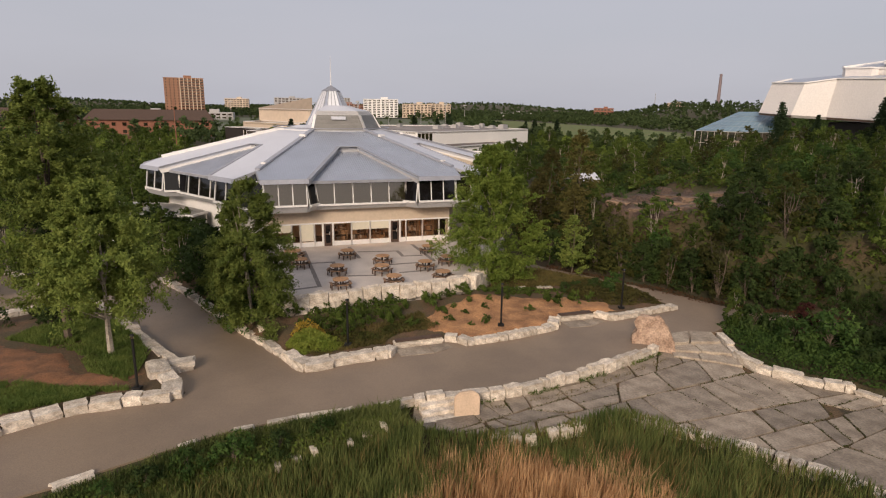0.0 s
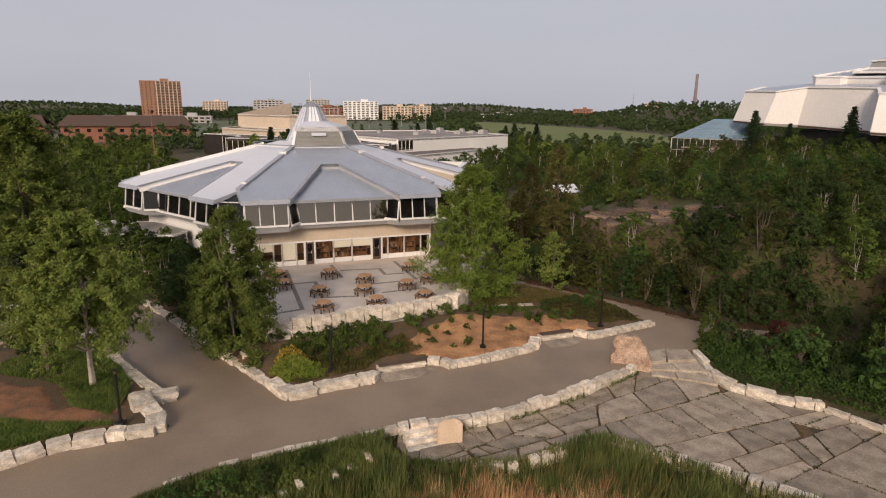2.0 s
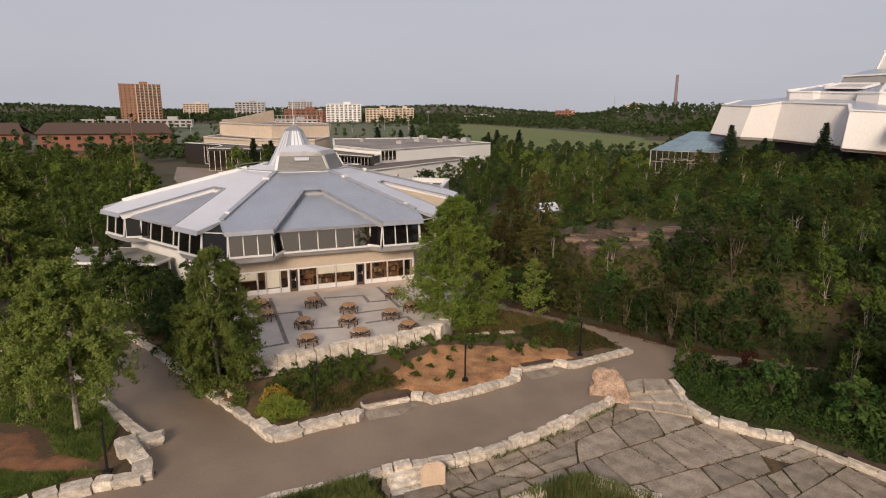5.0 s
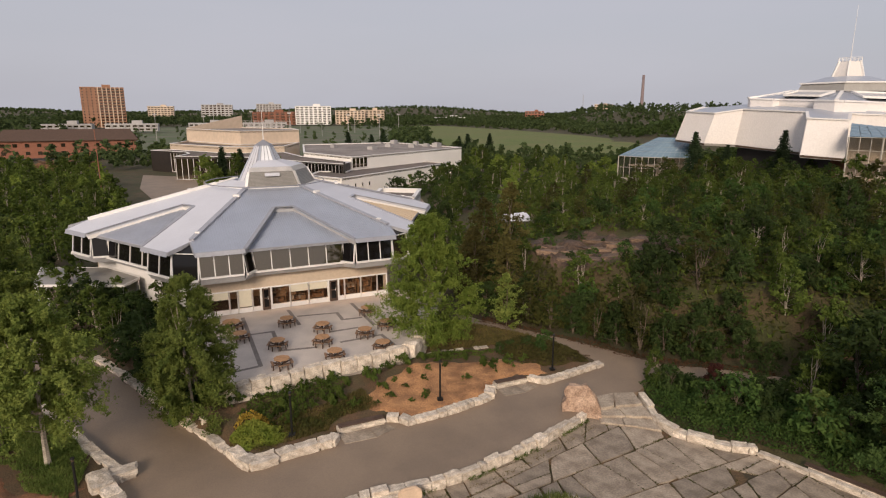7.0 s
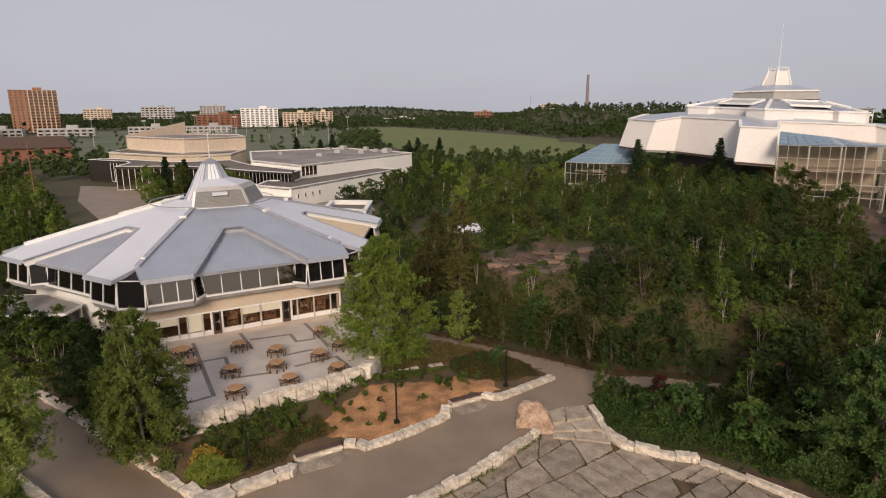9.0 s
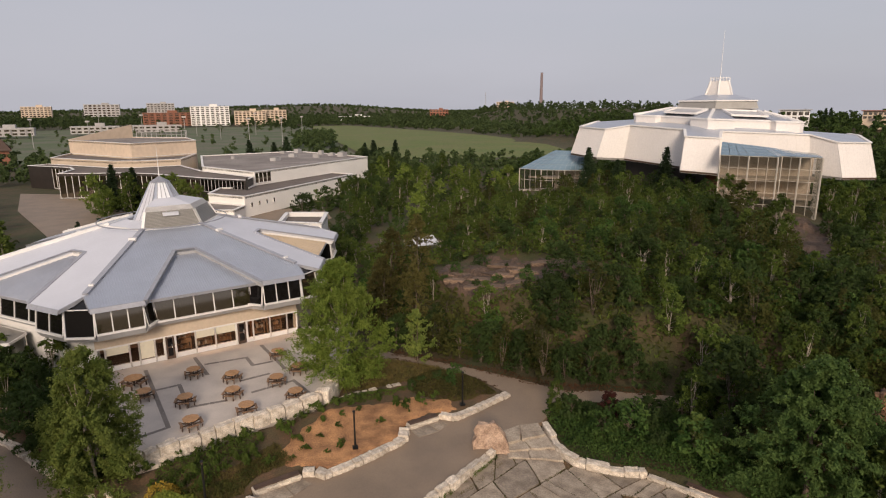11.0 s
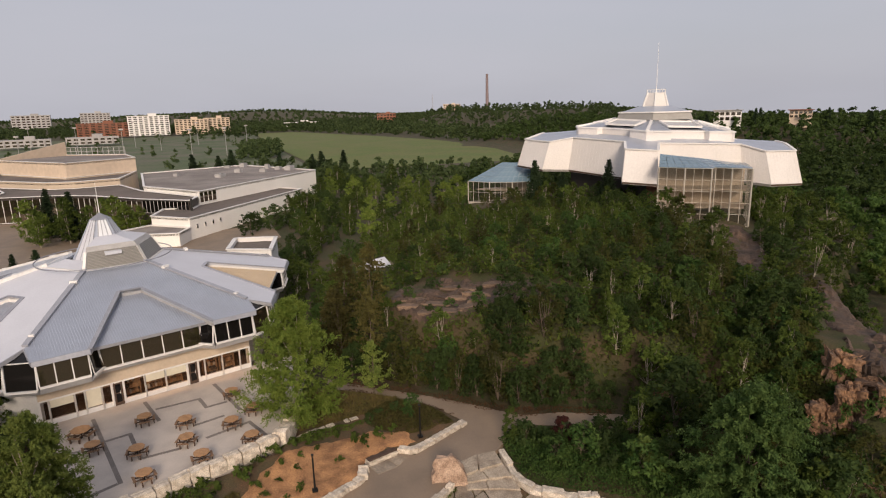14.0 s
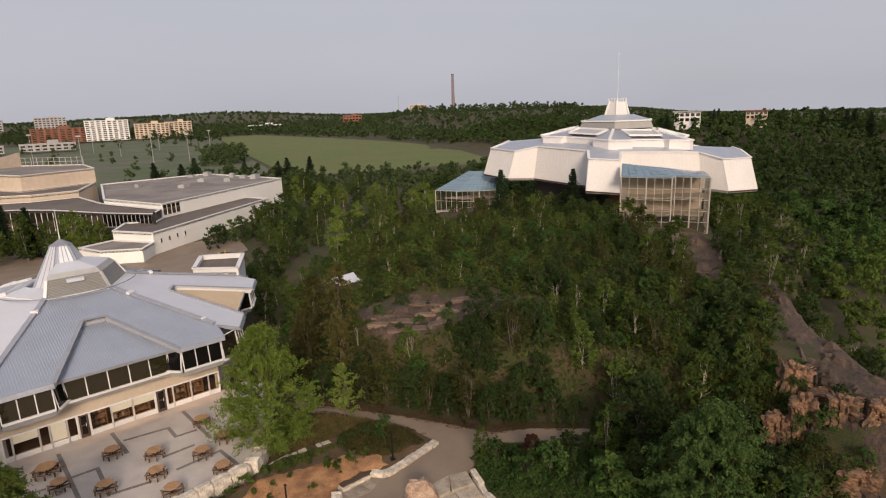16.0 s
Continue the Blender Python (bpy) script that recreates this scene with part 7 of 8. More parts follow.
def carpet(name, ring, n, size, mat, height, label, category, seed, ground=at_ground, keep=None, simple=False):
    """Low leafy cover over a ring, one mesh: nobody could count its plants."""
    rs = np.random.RandomState(seed)
    x = rs.uniform(min(p[0] for p in ring), max(p[0] for p in ring), n * 3)
    y = rs.uniform(min(p[1] for p in ring), max(p[1] for p in ring), n * 3)
    d = inside(ring, x, y) - 0.25 + 0.45 * wob(x, y, 1.5, seed)
    k = (d > 0) if keep is None else (d > 0) & keep(x, y)
    x, y, d = x[k][:n], y[k][:n], d[k][:n]
    h = height * smooth(-0.1, 0.6, d) * (0.45 + 0.55 * (0.5 + 0.5 * wob(x, y, 2.4, seed))) * rs.uniform(0.2, 1, len(x)) ** 0.6
    z = np.array(ground(x, y)) + h
    v, f = leaf_cards(np.stack([x, y, z], 1), size, rs, 0.35, simple=simple, facing=np.array([0, 0, 0.8]) + 0.5 * rs.normal(size=(len(x), 3)))
    return tagged(mesh_from(name, v, f, mat), label, category, kind="stuff")


carpet("undergrowth", HILLSIDE, 52000, 0.34, LEAF_BIRCH, 0.8, "low green undergrowth between the trees", "undergrowth", 131, ground_z, wooded, True)
carpet("undergrowth", HILLSIDE, 26000, 0.30, LEAF_OLIVE, 0.9, "low brownish undergrowth between the trees", "undergrowth", 133, ground_z, wooded, True)
plant(alder + birch + shrub, scatter([(32.5, 33), (34.2, 29.5), (37.5, 30.0), (40.4, 31.8), (44.6, 34.8), (40, 36)], 1.9, 22, 700), 79, (0.5, 0.85))
carpet("undergrowth", [(31, 36), (35, 24), (39, 28), (45, 34), (54, 42.5), (50, 46), (38, 41)], 9000, 0.3, LEAF_BIRCH, 0.7, "low green undergrowth beside the rocks", "undergrowth", 135, ground_z, None, True)
carpet("undergrowth", [(34.5, 31), (36.5, 24), (38.8, 24.5), (41.5, 29), (45.5, 33.5), (44, 36), (38, 34)], 9000, 0.26, LEAF_OLIVE, 0.6, "brownish undergrowth at the foot of the rocks", "undergrowth", 137, ground_z, None, True)
plant(alder + birch, scatter([(37.6, 29.5), (40.0, 29.6), (43, 32.4), (49, 37.6), (56, 44.6), (50, 44), (42, 37)], 1.8, 25, 500), 86, (0.6, 0.95))
plant(shrub, [(38.0, 29.2), (39.8, 26.4), (41.0, 28.6), (38.2, 24.4), (40.0, 27.8), (42.2, 29.0), (41.4, 24.4), (39.2, 22.8), (37.6, 24.2), (43.6, 30.2), (38.0, 26.2), (40.2, 22.4), (42.6, 26.2), (36.6, 27.0), (43.0, 24.0), (38.2, 25.4), (39.4, 25.2), (37.2, 27.4), (40.4, 25.2), (42.0, 25.2), (36.2, 25.6), (35.6, 26.8)], 90, (0.55, 0.95))
plant(shrub, scatter([(35, 30), (36.5, 24.5), (38.6, 25.0), (41, 29), (45, 33.4), (42, 34.5)], 1.5, 24, 300), 85, (0.45, 0.8))
carpet("ground_cover", HEDGE, 36000, 0.16, LEAF_HEDGE, 0.95, "leafy green ground cover behind the plaza kerb", "ground cover", 91, ground_z)
plant(shrub, [(19.6, 36.6), (20.6, 35.6), (22.4, 33.4), (24.0, 33.6), (25.6, 34.0), (26.4, 31.0), (20.4, 33.4), (27.5, 28.0), (23.4, 31.2), (25.0, 29.4)], 92, (0.8, 1.35))
plant(birch[:1], [(18.9, 37.6)], 93, (0.5, 0.52))
plant(birch[1:] + alder[2:], [(27.9, 35.0), (29.4, 36.9), (29.2, 34.0), (28.0, 38.6)], 94, (0.6, 0.8))
plant(shrub[:1], [(24.6, 36.2), (22.9, 36.8), (25.7, 35.9), (26.9, 35.3), (23.8, 36.0), (26.2, 36.6)], 95, (0.6, 0.95))
LITTER = leaf_material("leaf_litter", (0.070, 0.036, 0.018), (0.150, 0.075, 0.036))
carpet("leaf_litter", [(9.6, 52.9), (13.0, 49.9), (16.5, 46.9), (19.4, 44.0), (21.6, 41.9), (24.5, 41.0), (28.6, 39.0), (28.4, 37.4), (24.2, 39.2), (21.2, 39.9), (18.0, 43.1), (15.1, 45.8), (12.3, 48.2), (8.7, 51.2)], 9000, 0.13, LITTER, 0.05, "brown leaf litter along the wood's edge", "litter", 141, lambda x, y: np.maximum(ground_z(x, y), PATH_Z + 0.01))
carpet("leaf_litter", [(7.6, 50.8), (10.8, 47.8), (13.2, 45.6), (14.6, 43.8), (15.8, 42.2), (16.6, 42.6), (15.5, 44.5), (14.3, 46.0), (12.0, 48.2), (8.6, 51.0)], 3500, 0.13, LITTER, 0.05, "brown leaf litter beside the planting bed", "litter", 142, lambda x, y: np.full(np.shape(x), PATH_Z + 0.01))
RED = make_tree("smokebush", 55, 2.3, 0.9, 0.2, 18, 700, 0.18, mound, leaf_material("purple_leaf", (0.055, 0.018, 0.016), (0.085, 0.03, 0.022)), BARK, "dark red-leaved shrub in the hedge", "shrub", trunk=0.03, stems=4, spread=0.4)
put(RED, 22.0, 35.3, -1.6)

rs = np.random.RandomState(140)
spots = [(ax + (bx - ax) * q + rs.normal() * 0.03, ay + (by - ay) * q + rs.normal() * 0.03, PLAZA_Z + rs.uniform(-0.04, 0.05)) for (ax, ay), (bx, by) in joints for q in rs.uniform(0, 1, int(16 * math.hypot(bx - ax, by - ay)))]
v, f = leaf_cards(np.array(spots), 0.10, rs, 0.6, 0.4, True)
tagged(mesh_from("joint_moss", v, f, LEAF_OLIVE), "brown-green moss and weeds in the plaza's joints", "moss", kind="stuff")
kerb_foot = [(x, y) for x, y in FRONT_KERB[5:]]
spots = [(ax + (bx - ax) * q + rs.uniform(0.15, 0.55) * (by - ay) / math.hypot(bx - ax, by - ay), ay + (by - ay) * q - rs.uniform(0.15, 0.55) * (bx - ax) / math.hypot(bx - ax, by - ay), PLAZA_Z + rs.uniform(0.0, 0.2)) for (ax, ay), (bx, by) in zip(kerb_foot, kerb_foot[1:]) for q in rs.uniform(0, 1, int(90 * math.hypot(bx - ax, by - ay))) if wob(ax + (bx - ax) * q, ay + (by - ay) * q, 1.7, 2.0) > -0.25]
v, f = leaf_cards(np.array(spots), 0.17, rs, 1.6, 0.22, True)
tagged(mesh_from("kerb_grass", v, f, LEAF_WEED), "grass tufts along the foot of the path kerb", "grass", kind="stuff")

# planting bed below the terrace wall
carpet("bed_plants", [(-7.8, 33.5), (-4.4, 34.6), (-3.0, 36.2), (-1.6, 38.2), (-2.0, 39.2), (-4.8, 38.0), (-9.0, 35.9)], 3500, 0.12, LEAF_BIRCH, 0.5, "low dark green plants along the terrace wall", "shrubs", 93, bed_z)
blades("dry_grass", [(-8.6, 31.9), (-6.6, 30.9), (-3.0, 32.9), (-2.6, 34.2), (0.0, 35.4), (-1.2, 37.6), (-4.0, 35.4), (-7.6, 33.8)], 8000, 0.42, LEAF_SEDGE, "sparse olive grass on the bed", 94, None, 0.6, 0.018, bed_z, "grass")
carpet("bed_grass", [(-8.0, 31.8), (-6.6, 30.9), (-3.0, 32.9), (-2.6, 34.2), (0.4, 35.8), (-1.2, 37.4), (-4.0, 35.0), (-7.6, 33.6)], 3000, 0.14, LEAF_OLIVE, 0.30, "sparse dry grass on the bed", "grass", 94, bed_z)
carpet("lime_shrub", [(-9.0, 32.4), (-7.3, 30.7), (-4.9, 31.5), (-4.9, 33.0), (-7.4, 33.9), (-9.0, 33.5)], 5000, 0.15, LEAF_LIME, 0.7, "low lime-green leafy shrub at the bed's point", "shrub", 95, bed_z)
carpet("yellow_flowers", [(-9.0, 33.3), (-7.6, 32.3), (-5.9, 33.2), (-6.6, 34.2), (-8.2, 34.4)], 620, 0.16, LEAF_YELLOW, 0.95, "yellow flower heads above the lime shrub", "flowers", 96, bed_z)
carpet("bed_edge_plants", [(8.6, 42.9), (10.5, 41.0), (12.0, 40.2), (15.6, 40.8), (15.8, 42.0), (14.8, 44.0), (13.5, 45.6), (11.0, 46.6), (9.0, 45.0)], 8500, 0.14, LEAF_LARCH, 0.6, "olive-green low shrubs on the bed's far slope", "shrubs", 97, bed_z)
plant(shrub, [(10.2, 44.2), (11.6, 44.6), (13.0, 44.4), (9.2, 43.6), (12.2, 43.0)], 95, (0.45, 0.7), z=bed_z)
blades("dry_grass", [(3.6, 43.6), (9.2, 44.8), (13.4, 45.4), (12.0, 47.2), (8.6, 49.8), (5.2, 50.6)], 9000, 0.38, LEAF_SEDGE, "thin dry grass on dark soil behind the mulch", 104, None, 0.6, 0.02, bed_z, "grass")
carpet("bed_plants", [(1.8, 40.8), (5.4, 42.0), (9.0, 43.0), (9.4, 44.4), (4.2, 43.6), (2.2, 42.2)], 2600, 0.13, LEAF_BIRCH, 0.5, "dark green shrubs on the stones beside the mulch", "shrubs", 98, bed_z)
tuft = make_tree("bedding_shrub", 57, 0.62, 0.42, 0.03, 16, 520, 0.10, mound, LEAF_BIRCH, BARK, "small green shrub in the bark mulch", "shrub", trunk=0.012, stems=4, spread=0.5, clump=0.5, group="small shrubs in the mulch")
plant([tuft], [(-1.0, 38.9), (0.4, 39.6), (1.5, 40.3), (-0.2, 38.3), (2.9, 41.1), (4.3, 41.6), (6.2, 42.2), (-2.6, 36.0), (-1.6, 35.6)], 98, (0.7, 1.25), z=bed_z)
plant([tuft], scatter([(-8.4, 34.0), (-5.0, 33.8), (-3.4, 35.0), (-2.0, 37.2), (-2.2, 39.3), (-9.2, 36.0)], 0.72, 23, 400, edge=0.1), 96, (0.65, 1.15), z=bed_z)
plant([tuft], [(0.6, 36.4), (1.6, 37.6), (3.0, 38.6), (2.0, 35.9), (5.9, 38.6), (-0.2, 35.7), (0.2, 37.4), (1.9, 39.4), (3.4, 39.9), (2.9, 36.5), (4.6, 40.6), (0.9, 38.4)], 99, (0.4, 0.8), z=bed_z)
plant([tuft], [(8.2, 40.4), (9.4, 41.0), (10.6, 41.3), (7.4, 41.2)], 97, (0.9, 1.2), z=bed_z)

# left bed: grass and trees, and the trees between path and pavilion
def left_ground(x, y):
    return left_z(x, y, inside(LEFT_BED, x, y))


blades("bed_grass", [(-14.8, 28.6), (-14.8, 27.4), (-17.2, 28.2), (-19.2, 30.5), (-24, 32), (-23.5, 34.2), (-20.5, 36.6), (-17, 33.2), (-15.3, 31.0)], 18000, 0.60, LEAF_WEED, "green grass under the maple", 100, lambda x, y: wob(x, y, 1.4, 2.0) + 0.7 * wob(x, y, 9.0, 1.0) > -0.5, 0.6, 0.018, left_ground, "grass")
blades("bed_grass", [(-13.4, 27.0), (-15.0, 26.4), (-18.5, 24.2), (-24, 25.0), (-20, 27.0), (-16.5, 26.8)], 13000, 0.60, LEAF_WEED, "green grass behind the limestone wall", 101, lambda x, y: wob(x, y, 1.4, 1.0) + 0.7 * wob(x, y, 9.0, 2.0) > -0.55, 0.6, 0.018, left_ground, "grass")
plant(alder[:2] + birch[:2] + alder[1:2], [(-16.4, 43.8), (-17.6, 46.6), (-19.2, 48.6), (-20.8, 50.6), (-15.8, 41.2), (-18.6, 51.4), (-22.8, 53.4), (-24.6, 56.4), (-21.4, 54.8), (-14.4, 39.6), (-27.0, 59.0), (-29.4, 56.8), (-17.0, 42.2), (-18.8, 44.8), (-20.4, 46.8), (-19.8, 49.6), (-22.6, 49.0), (-24.4, 51.6), (-22.0, 51.8), (-15.2, 45.0), (-17.6, 49.2), (-26.6, 54.0), (-25.2, 48.8)], 102, (0.8, 1.12), z=lambda x, y: -1.5)
plant(shrub, [(-13.2, 38.0), (-12.4, 36.2), (-14.6, 40.0), (-11.0, 36.6), (-10.2, 35.4), (-24.5, 36.0), (-23.2, 35.2), (-25.0, 38.2), (-22.4, 36.4), (-26.2, 34.2)], 103, (0.6, 1.1), z=lambda x, y: -1.35)
WEST = [(-34.5, 63), (-36, 52), (-46, 48), (-84, 66), (-118, 124), (-98, 176), (-72, 166), (-55, 128), (-45, 108), (-37, 96), (-34, 80)]
plant(aspen + alder, scatter(WEST, 3.7, 14, 5000), 104, (0.75, 1.1), [0.3, 0.3, 0.15, 0.15, 0.1])
plant(aspen, [(-34, 46.5), (-31.5, 40.0), (-38.5, 41.5), (-36.0, 33.0), (-42, 37), (-41, 51)], 105, (0.85, 1.15))
plant(alder, scatter([(-31, 30), (-36, 27), (-46, 36), (-44, 46), (-36, 44)], 2.8, 15, 400), 106, (0.7, 1.1))
plant(aspen, [(-39, 142), (-36, 138), (-33.5, 144), (-27.5, 137), (-25.5, 142), (-22.5, 139), (-30.5, 134.5), (-35, 132), (-20.2, 136.5), (-17.6, 135)], 107, (0.95, 1.35))
plant([spruce], [(-30.5, 139), (-36.5, 145)], 83, (1.7, 2.0))
plant(alder + birch, scatter([(0.5, 128), (5, 126), (24, 146), (24, 160), (17, 153)], 2.8, 20, 300), 110, (0.9, 1.3))
put(make_tree("sapling", 7, 2.9, 1.1, 0.2, 22, 1800, 0.2, mound, LEAF_WEED, BARK, "bushy green sapling in the hedge", trunk=0.04, stems=3, spread=0.3, clump=0.4), 25.4, 29.8, -1.6)
put(make_tree("maple_tree", 6, 9.0, 3.4, 0.6, 100, 60000, 0.13, ash_shape, LEAF_MAPLE, BARK, "broad leafy green maple beside the plaza bench", trunk=0.12, stems=2, spread=0.2, sprays=(0.45, 0.30, 0.30)), 27.7, 23.7, -1.7, 30)
plant(alder + birch, scatter([(9, 92), (14, 104), (24, 118), (22, 140), (16, 150), (10, 128), (13, 118)], 2.8, 17, 700), 108, (0.8, 1.2))
plant(aspen + alder, scatter([(20, 104), (45, 126), (62, 134), (58, 170), (44, 196), (34, 206), (20, 168), (24, 140)], 4.4, 18, 1400), 109, (0.75, 1.15))

# reeds in the pond
def straw(x, y):
    return ((x - 4.2) / 4.8) ** 2 + ((y - 19.4) / 4.4) ** 2 + 0.55 * wob(x, y, 1.3, 4.0)


REED_BED = [(-12.5, 15), (-12.0, 20.0), (-8.6, 22.4), (-3.6, 24.3), (-0.4, 25.0), (1.8, 24.75), (4.4, 25.1), (7.6, 26.6), (9.0, 26.8), (10.4, 25.9), (12.0, 24.8), (13.4, 23.5), (14.6, 22.4), (16.0, 21.1), (18.2, 17.6), (18, 13), (-4, 11)]
blades("green_reeds", REED_BED, 60000, 1.8, LEAF_REED, "tall green reeds and grass filling the pond", 111, lambda x, y: straw(x, y) > 0.72, 0.24, 0.018)
blades("dry_reeds", REED_BED, 20000, 1.95, LEAF_STRAW, "dry straw-coloured reeds standing in the pond", 112, lambda x, y: straw(x, y) < 1.05, 0.17, 0.017)
blades("sedge", REED_BED, 13000, 1.85, LEAF_SEDGE, "yellowing sedge among the green reeds", 116, lambda x, y: (straw(x, y) > 0.8) & (wob(x, y, 0.9, 2.0) > -0.3), 0.25, 0.016)
BANK = [(-13.7, 19.4), (-8.9, 23.5), (-3.5, 25.85), (-1.3, 26.75), (-1.0, 25.0), (-4.0, 22.6), (-9.0, 19.6), (-13.0, 16.2)]
blades("edge_grass", BANK, 24000, 0.85, LEAF_REED, "grass along the path kerb", 113, None, 0.4, 0.016, ground_z, "grass")
carpet("edge_shrubs", [(x + 0.06, y - 0.14) for x, y in BANK], 5500, 0.13, LEAF_WEED, 0.38, "leafy weeds along the path kerb", "weeds", 114, ground_z)
carpet("edge_weeds", [(x + 0.1, y - 0.3) for x, y in BANK], 3500, 0.14, LEAF_POPLAR, 0.5, "bright green weeds along the path kerb", "weeds", 119, ground_z)
plant(shrub, [(-10.6, 20.6), (-8.0, 22.4), (-6.4, 23.2), (-11.8, 19.8), (-4.8, 24.2), (-9.4, 21.4)], 117, (0.35, 0.65))
kerb_foot = [(x + 0.35, y - 0.62) for x, y in FRONT_KERB[6:]] + [(x + 0.62, y - 1.05) for x, y in FRONT_KERB[:5:-1]]
blades("joint_weeds", kerb_foot, 2600, 0.20, LEAF_SEDGE, "thin yellowish weeds along the foot of the kerb", 120, lambda x, y: wob(x, y, 2.6, 3.0) > -0.2, 0.5, 0.014, lambda x, y: 0 * x + PLAZA_Z, "weeds")
pond_stones = thing("pond_stones", label="pale stones at the pond's edge", category="stones", kind="structure")
stones_along(pond_stones, PLAZA_FRONT[6:10], PLAZA_Z, (0.4, 0.9), (0.3, 0.6), (0.0, 0.14), 121, 0.15, 0.2, sink=0.4, skip=0.35)
stones_along(pond_stones, [(-6.6, 22.4), (-4.5, 23.6), (-2.0, 24.6)], lambda x, y: at_ground(x, y), (0.5, 1.0), (0.4, 0.7), (0.15, 0.35), 115, 0, 0.6, skip=0.4)


# ---- distant woods: joined, nobody could count them ----
def woodland(name, places, heights, mat, leaf, per, label, seed):
    rs = np.random.RandomState(seed)
    vs, ways = [], []
    for (x, y), h in zip(places, heights):
        r = h * rs.uniform(0.30, 0.46)
        n = per
        pts, _, way = crown_points(rs, h * 0.15, h, r, 9, n, mound if rs.rand() > 0.4 else tall, 0.55, 0.3)
        vs.append(pts + np.array([x, y, 0.0]))
        ways.append(way)
    pts = np.concatenate(vs)
    xy = np.array(places)
    pts[:, 2] += np.repeat(ground_z(xy[:, 0], xy[:, 1]), per)
    v, f = leaf_cards(pts, leaf, rs, 0.45, 0.75, True, np.concatenate(ways))
    return tagged(mesh_from(name, v, f, mat), label, "woods", kind="stuff")


def wood(name, ring, gap, tries, height, leaf, per, seed, label, mat=LEAF_HAZED, keep=None):
    p = scatter(ring, gap, seed, tries, keep)
    rs = np.random.RandomState(seed + 1)
    return woodland(name, p.tolist(), height * rs.uniform(0.6, 1.2, len(p)), mat, leaf, per, label, seed + 2)


def off_field(x, y):
    return (inside(FIELD_RING, x, y) < -1) & (inside([(-210, 330), (-30, 300), (20, 330), (20, 640), (-60, 900), (-320, 800)], x, y) < -1)


wood("east_wood", [(112, 60), (120, 118), (95, 140), (62, 136), (64, 170), (84, 176), (112, 176), (150, 222), (200, 240), (260, 170), (200, 60), (140, 40)], 4.6, 4200, 8.0, 0.68, 320, 201, "dark mixed wood in the valley behind the hall", LEAF_DARK, off_field)
wood("valley_wood", [(56, 24), (64, 40), (74, 50), (88, 57), (112, 66), (140, 40), (130, 10), (90, 4), (66, 8)], 3.8, 2400, 6.0, 0.30, 900, 211, "green wood beyond the rock ridge", LEAF_BIRCH, lambda x, y: inside(SLOUGH, x, y) < 4)
wood("slope_wood", [(76, 52), (90, 60), (110, 78), (118, 110), (132, 104), (142, 62), (112, 56), (92, 52)], 3.8, 1200, 6.5, 0.38, 600, 281, "green wood on the slope behind the hall", LEAF_HEDGE)
wood("ridge_foot", [(152, 208), (178, 226), (225, 285), (250, 340), (244, 540), (215, 600), (200, 470), (215, 340), (190, 270)], 7.5, 900, 8.0, 1.5, 90, 225, "trees along the foot of the ridge", LEAF_HAZED)
def ridge_clear(x, y):
    ok = inside(RIDGE, x, y) < 105
    for vx, vy, w in ((267, 271, 8.0), (290, 244, 6.5)):
        d = math.hypot(vx, vy)
        along, across = (x * vx + y * vy) / d - d, np.abs(x * vy - y * vx) / d
        ok &= (across > w) | (along < -5) | (along > 7)
    return ok


wood("ridge_crest", [(300, 150), (330, 180), (280, 330), (260, 420), (300, 480), (360, 300), (400, 160)], 15, 320, 10.0, 0.9, 360, 228, "taller trees standing on the ridge crest", LEAF_DARK, ridge_clear)
RIDGE_FACE = [(180, 430), (200, 320), (217, 262), (257, 195), (325, 110), (460, 150), (380, 260), (320, 350), (290, 480)]
wood("ridge_wood", RIDGE_FACE, 5.2, 7000, 7.8, 1.1, 170, 221, "dark wooded ridge with scattered villas", LEAF_DARK, ridge_clear)
plant([spruce], [(296, 198), (301, 190), (303, 200)], 85, (2.2, 2.5))
plant([spruce], [(245, 284), (272, 256), (292, 230), (302, 214), (250, 268), (281, 262)], 86, (1.7, 2.0))
wood("field_edge_wood", [(26, 192), (46, 196), (60, 152), (84, 140), (120, 150), (165, 206), (176, 246), (150, 243), (132, 240), (100, 228), (64, 240), (34, 262)], 5.4, 1500, 6.0, 1.0, 110, 235, "green wood between the hall and the field", LEAF_HAZED)
wood("field_far_wood", [(30, 905), (95, 915), (160, 670), (184, 520), (186, 400), (230, 430), (300, 620), (260, 900), (120, 1150), (20, 1100)], 9.0, 2600, 9.0, 2.2, 60, 291, "belt of trees beyond the playing field", LEAF_HAZED)
wood("court_grove", [(6, 372), (32, 372), (35, 450), (12, 460)], 4.5, 200, 9.5, 1.2, 150, 295, "grove of leafy trees between courts and field", LEAF_HAZED)
wood("meadow_trees", [(26, 190), (44, 200), (34, 226), (30, 290), (20, 300), (-20, 262), (-4, 222)], 6.5, 160, 8.0, 1.2, 110, 231, "scattered trees between hall and field", LEAF_HAZED, off_field)
wood("court_trees", [(-120, 300), (-30, 290), (20, 320), (30, 420), (20, 640), (-60, 880), (-200, 760), (-210, 340)], 30, 160, 7.0, 1.0, 120, 271, "scattered trees among the sports courts")
wood("west_wood", [(-92, 182), (-70, 205), (-66, 250), (-88, 252), (-104, 232), (-106, 200)], 6.0, 500, 7.5, 1.0, 140, 241, "green town trees beyond the yard", LEAF_HAZED, off_field)
wood("street_trees", [(-118, 124), (-98, 178), (-112, 190), (-150, 230), (-260, 220), (-230, 130), (-150, 90)], 6.5, 1200, 8.2, 0.9, 170, 245, "low street trees before the brick houses", LEAF_HAZED, off_field)
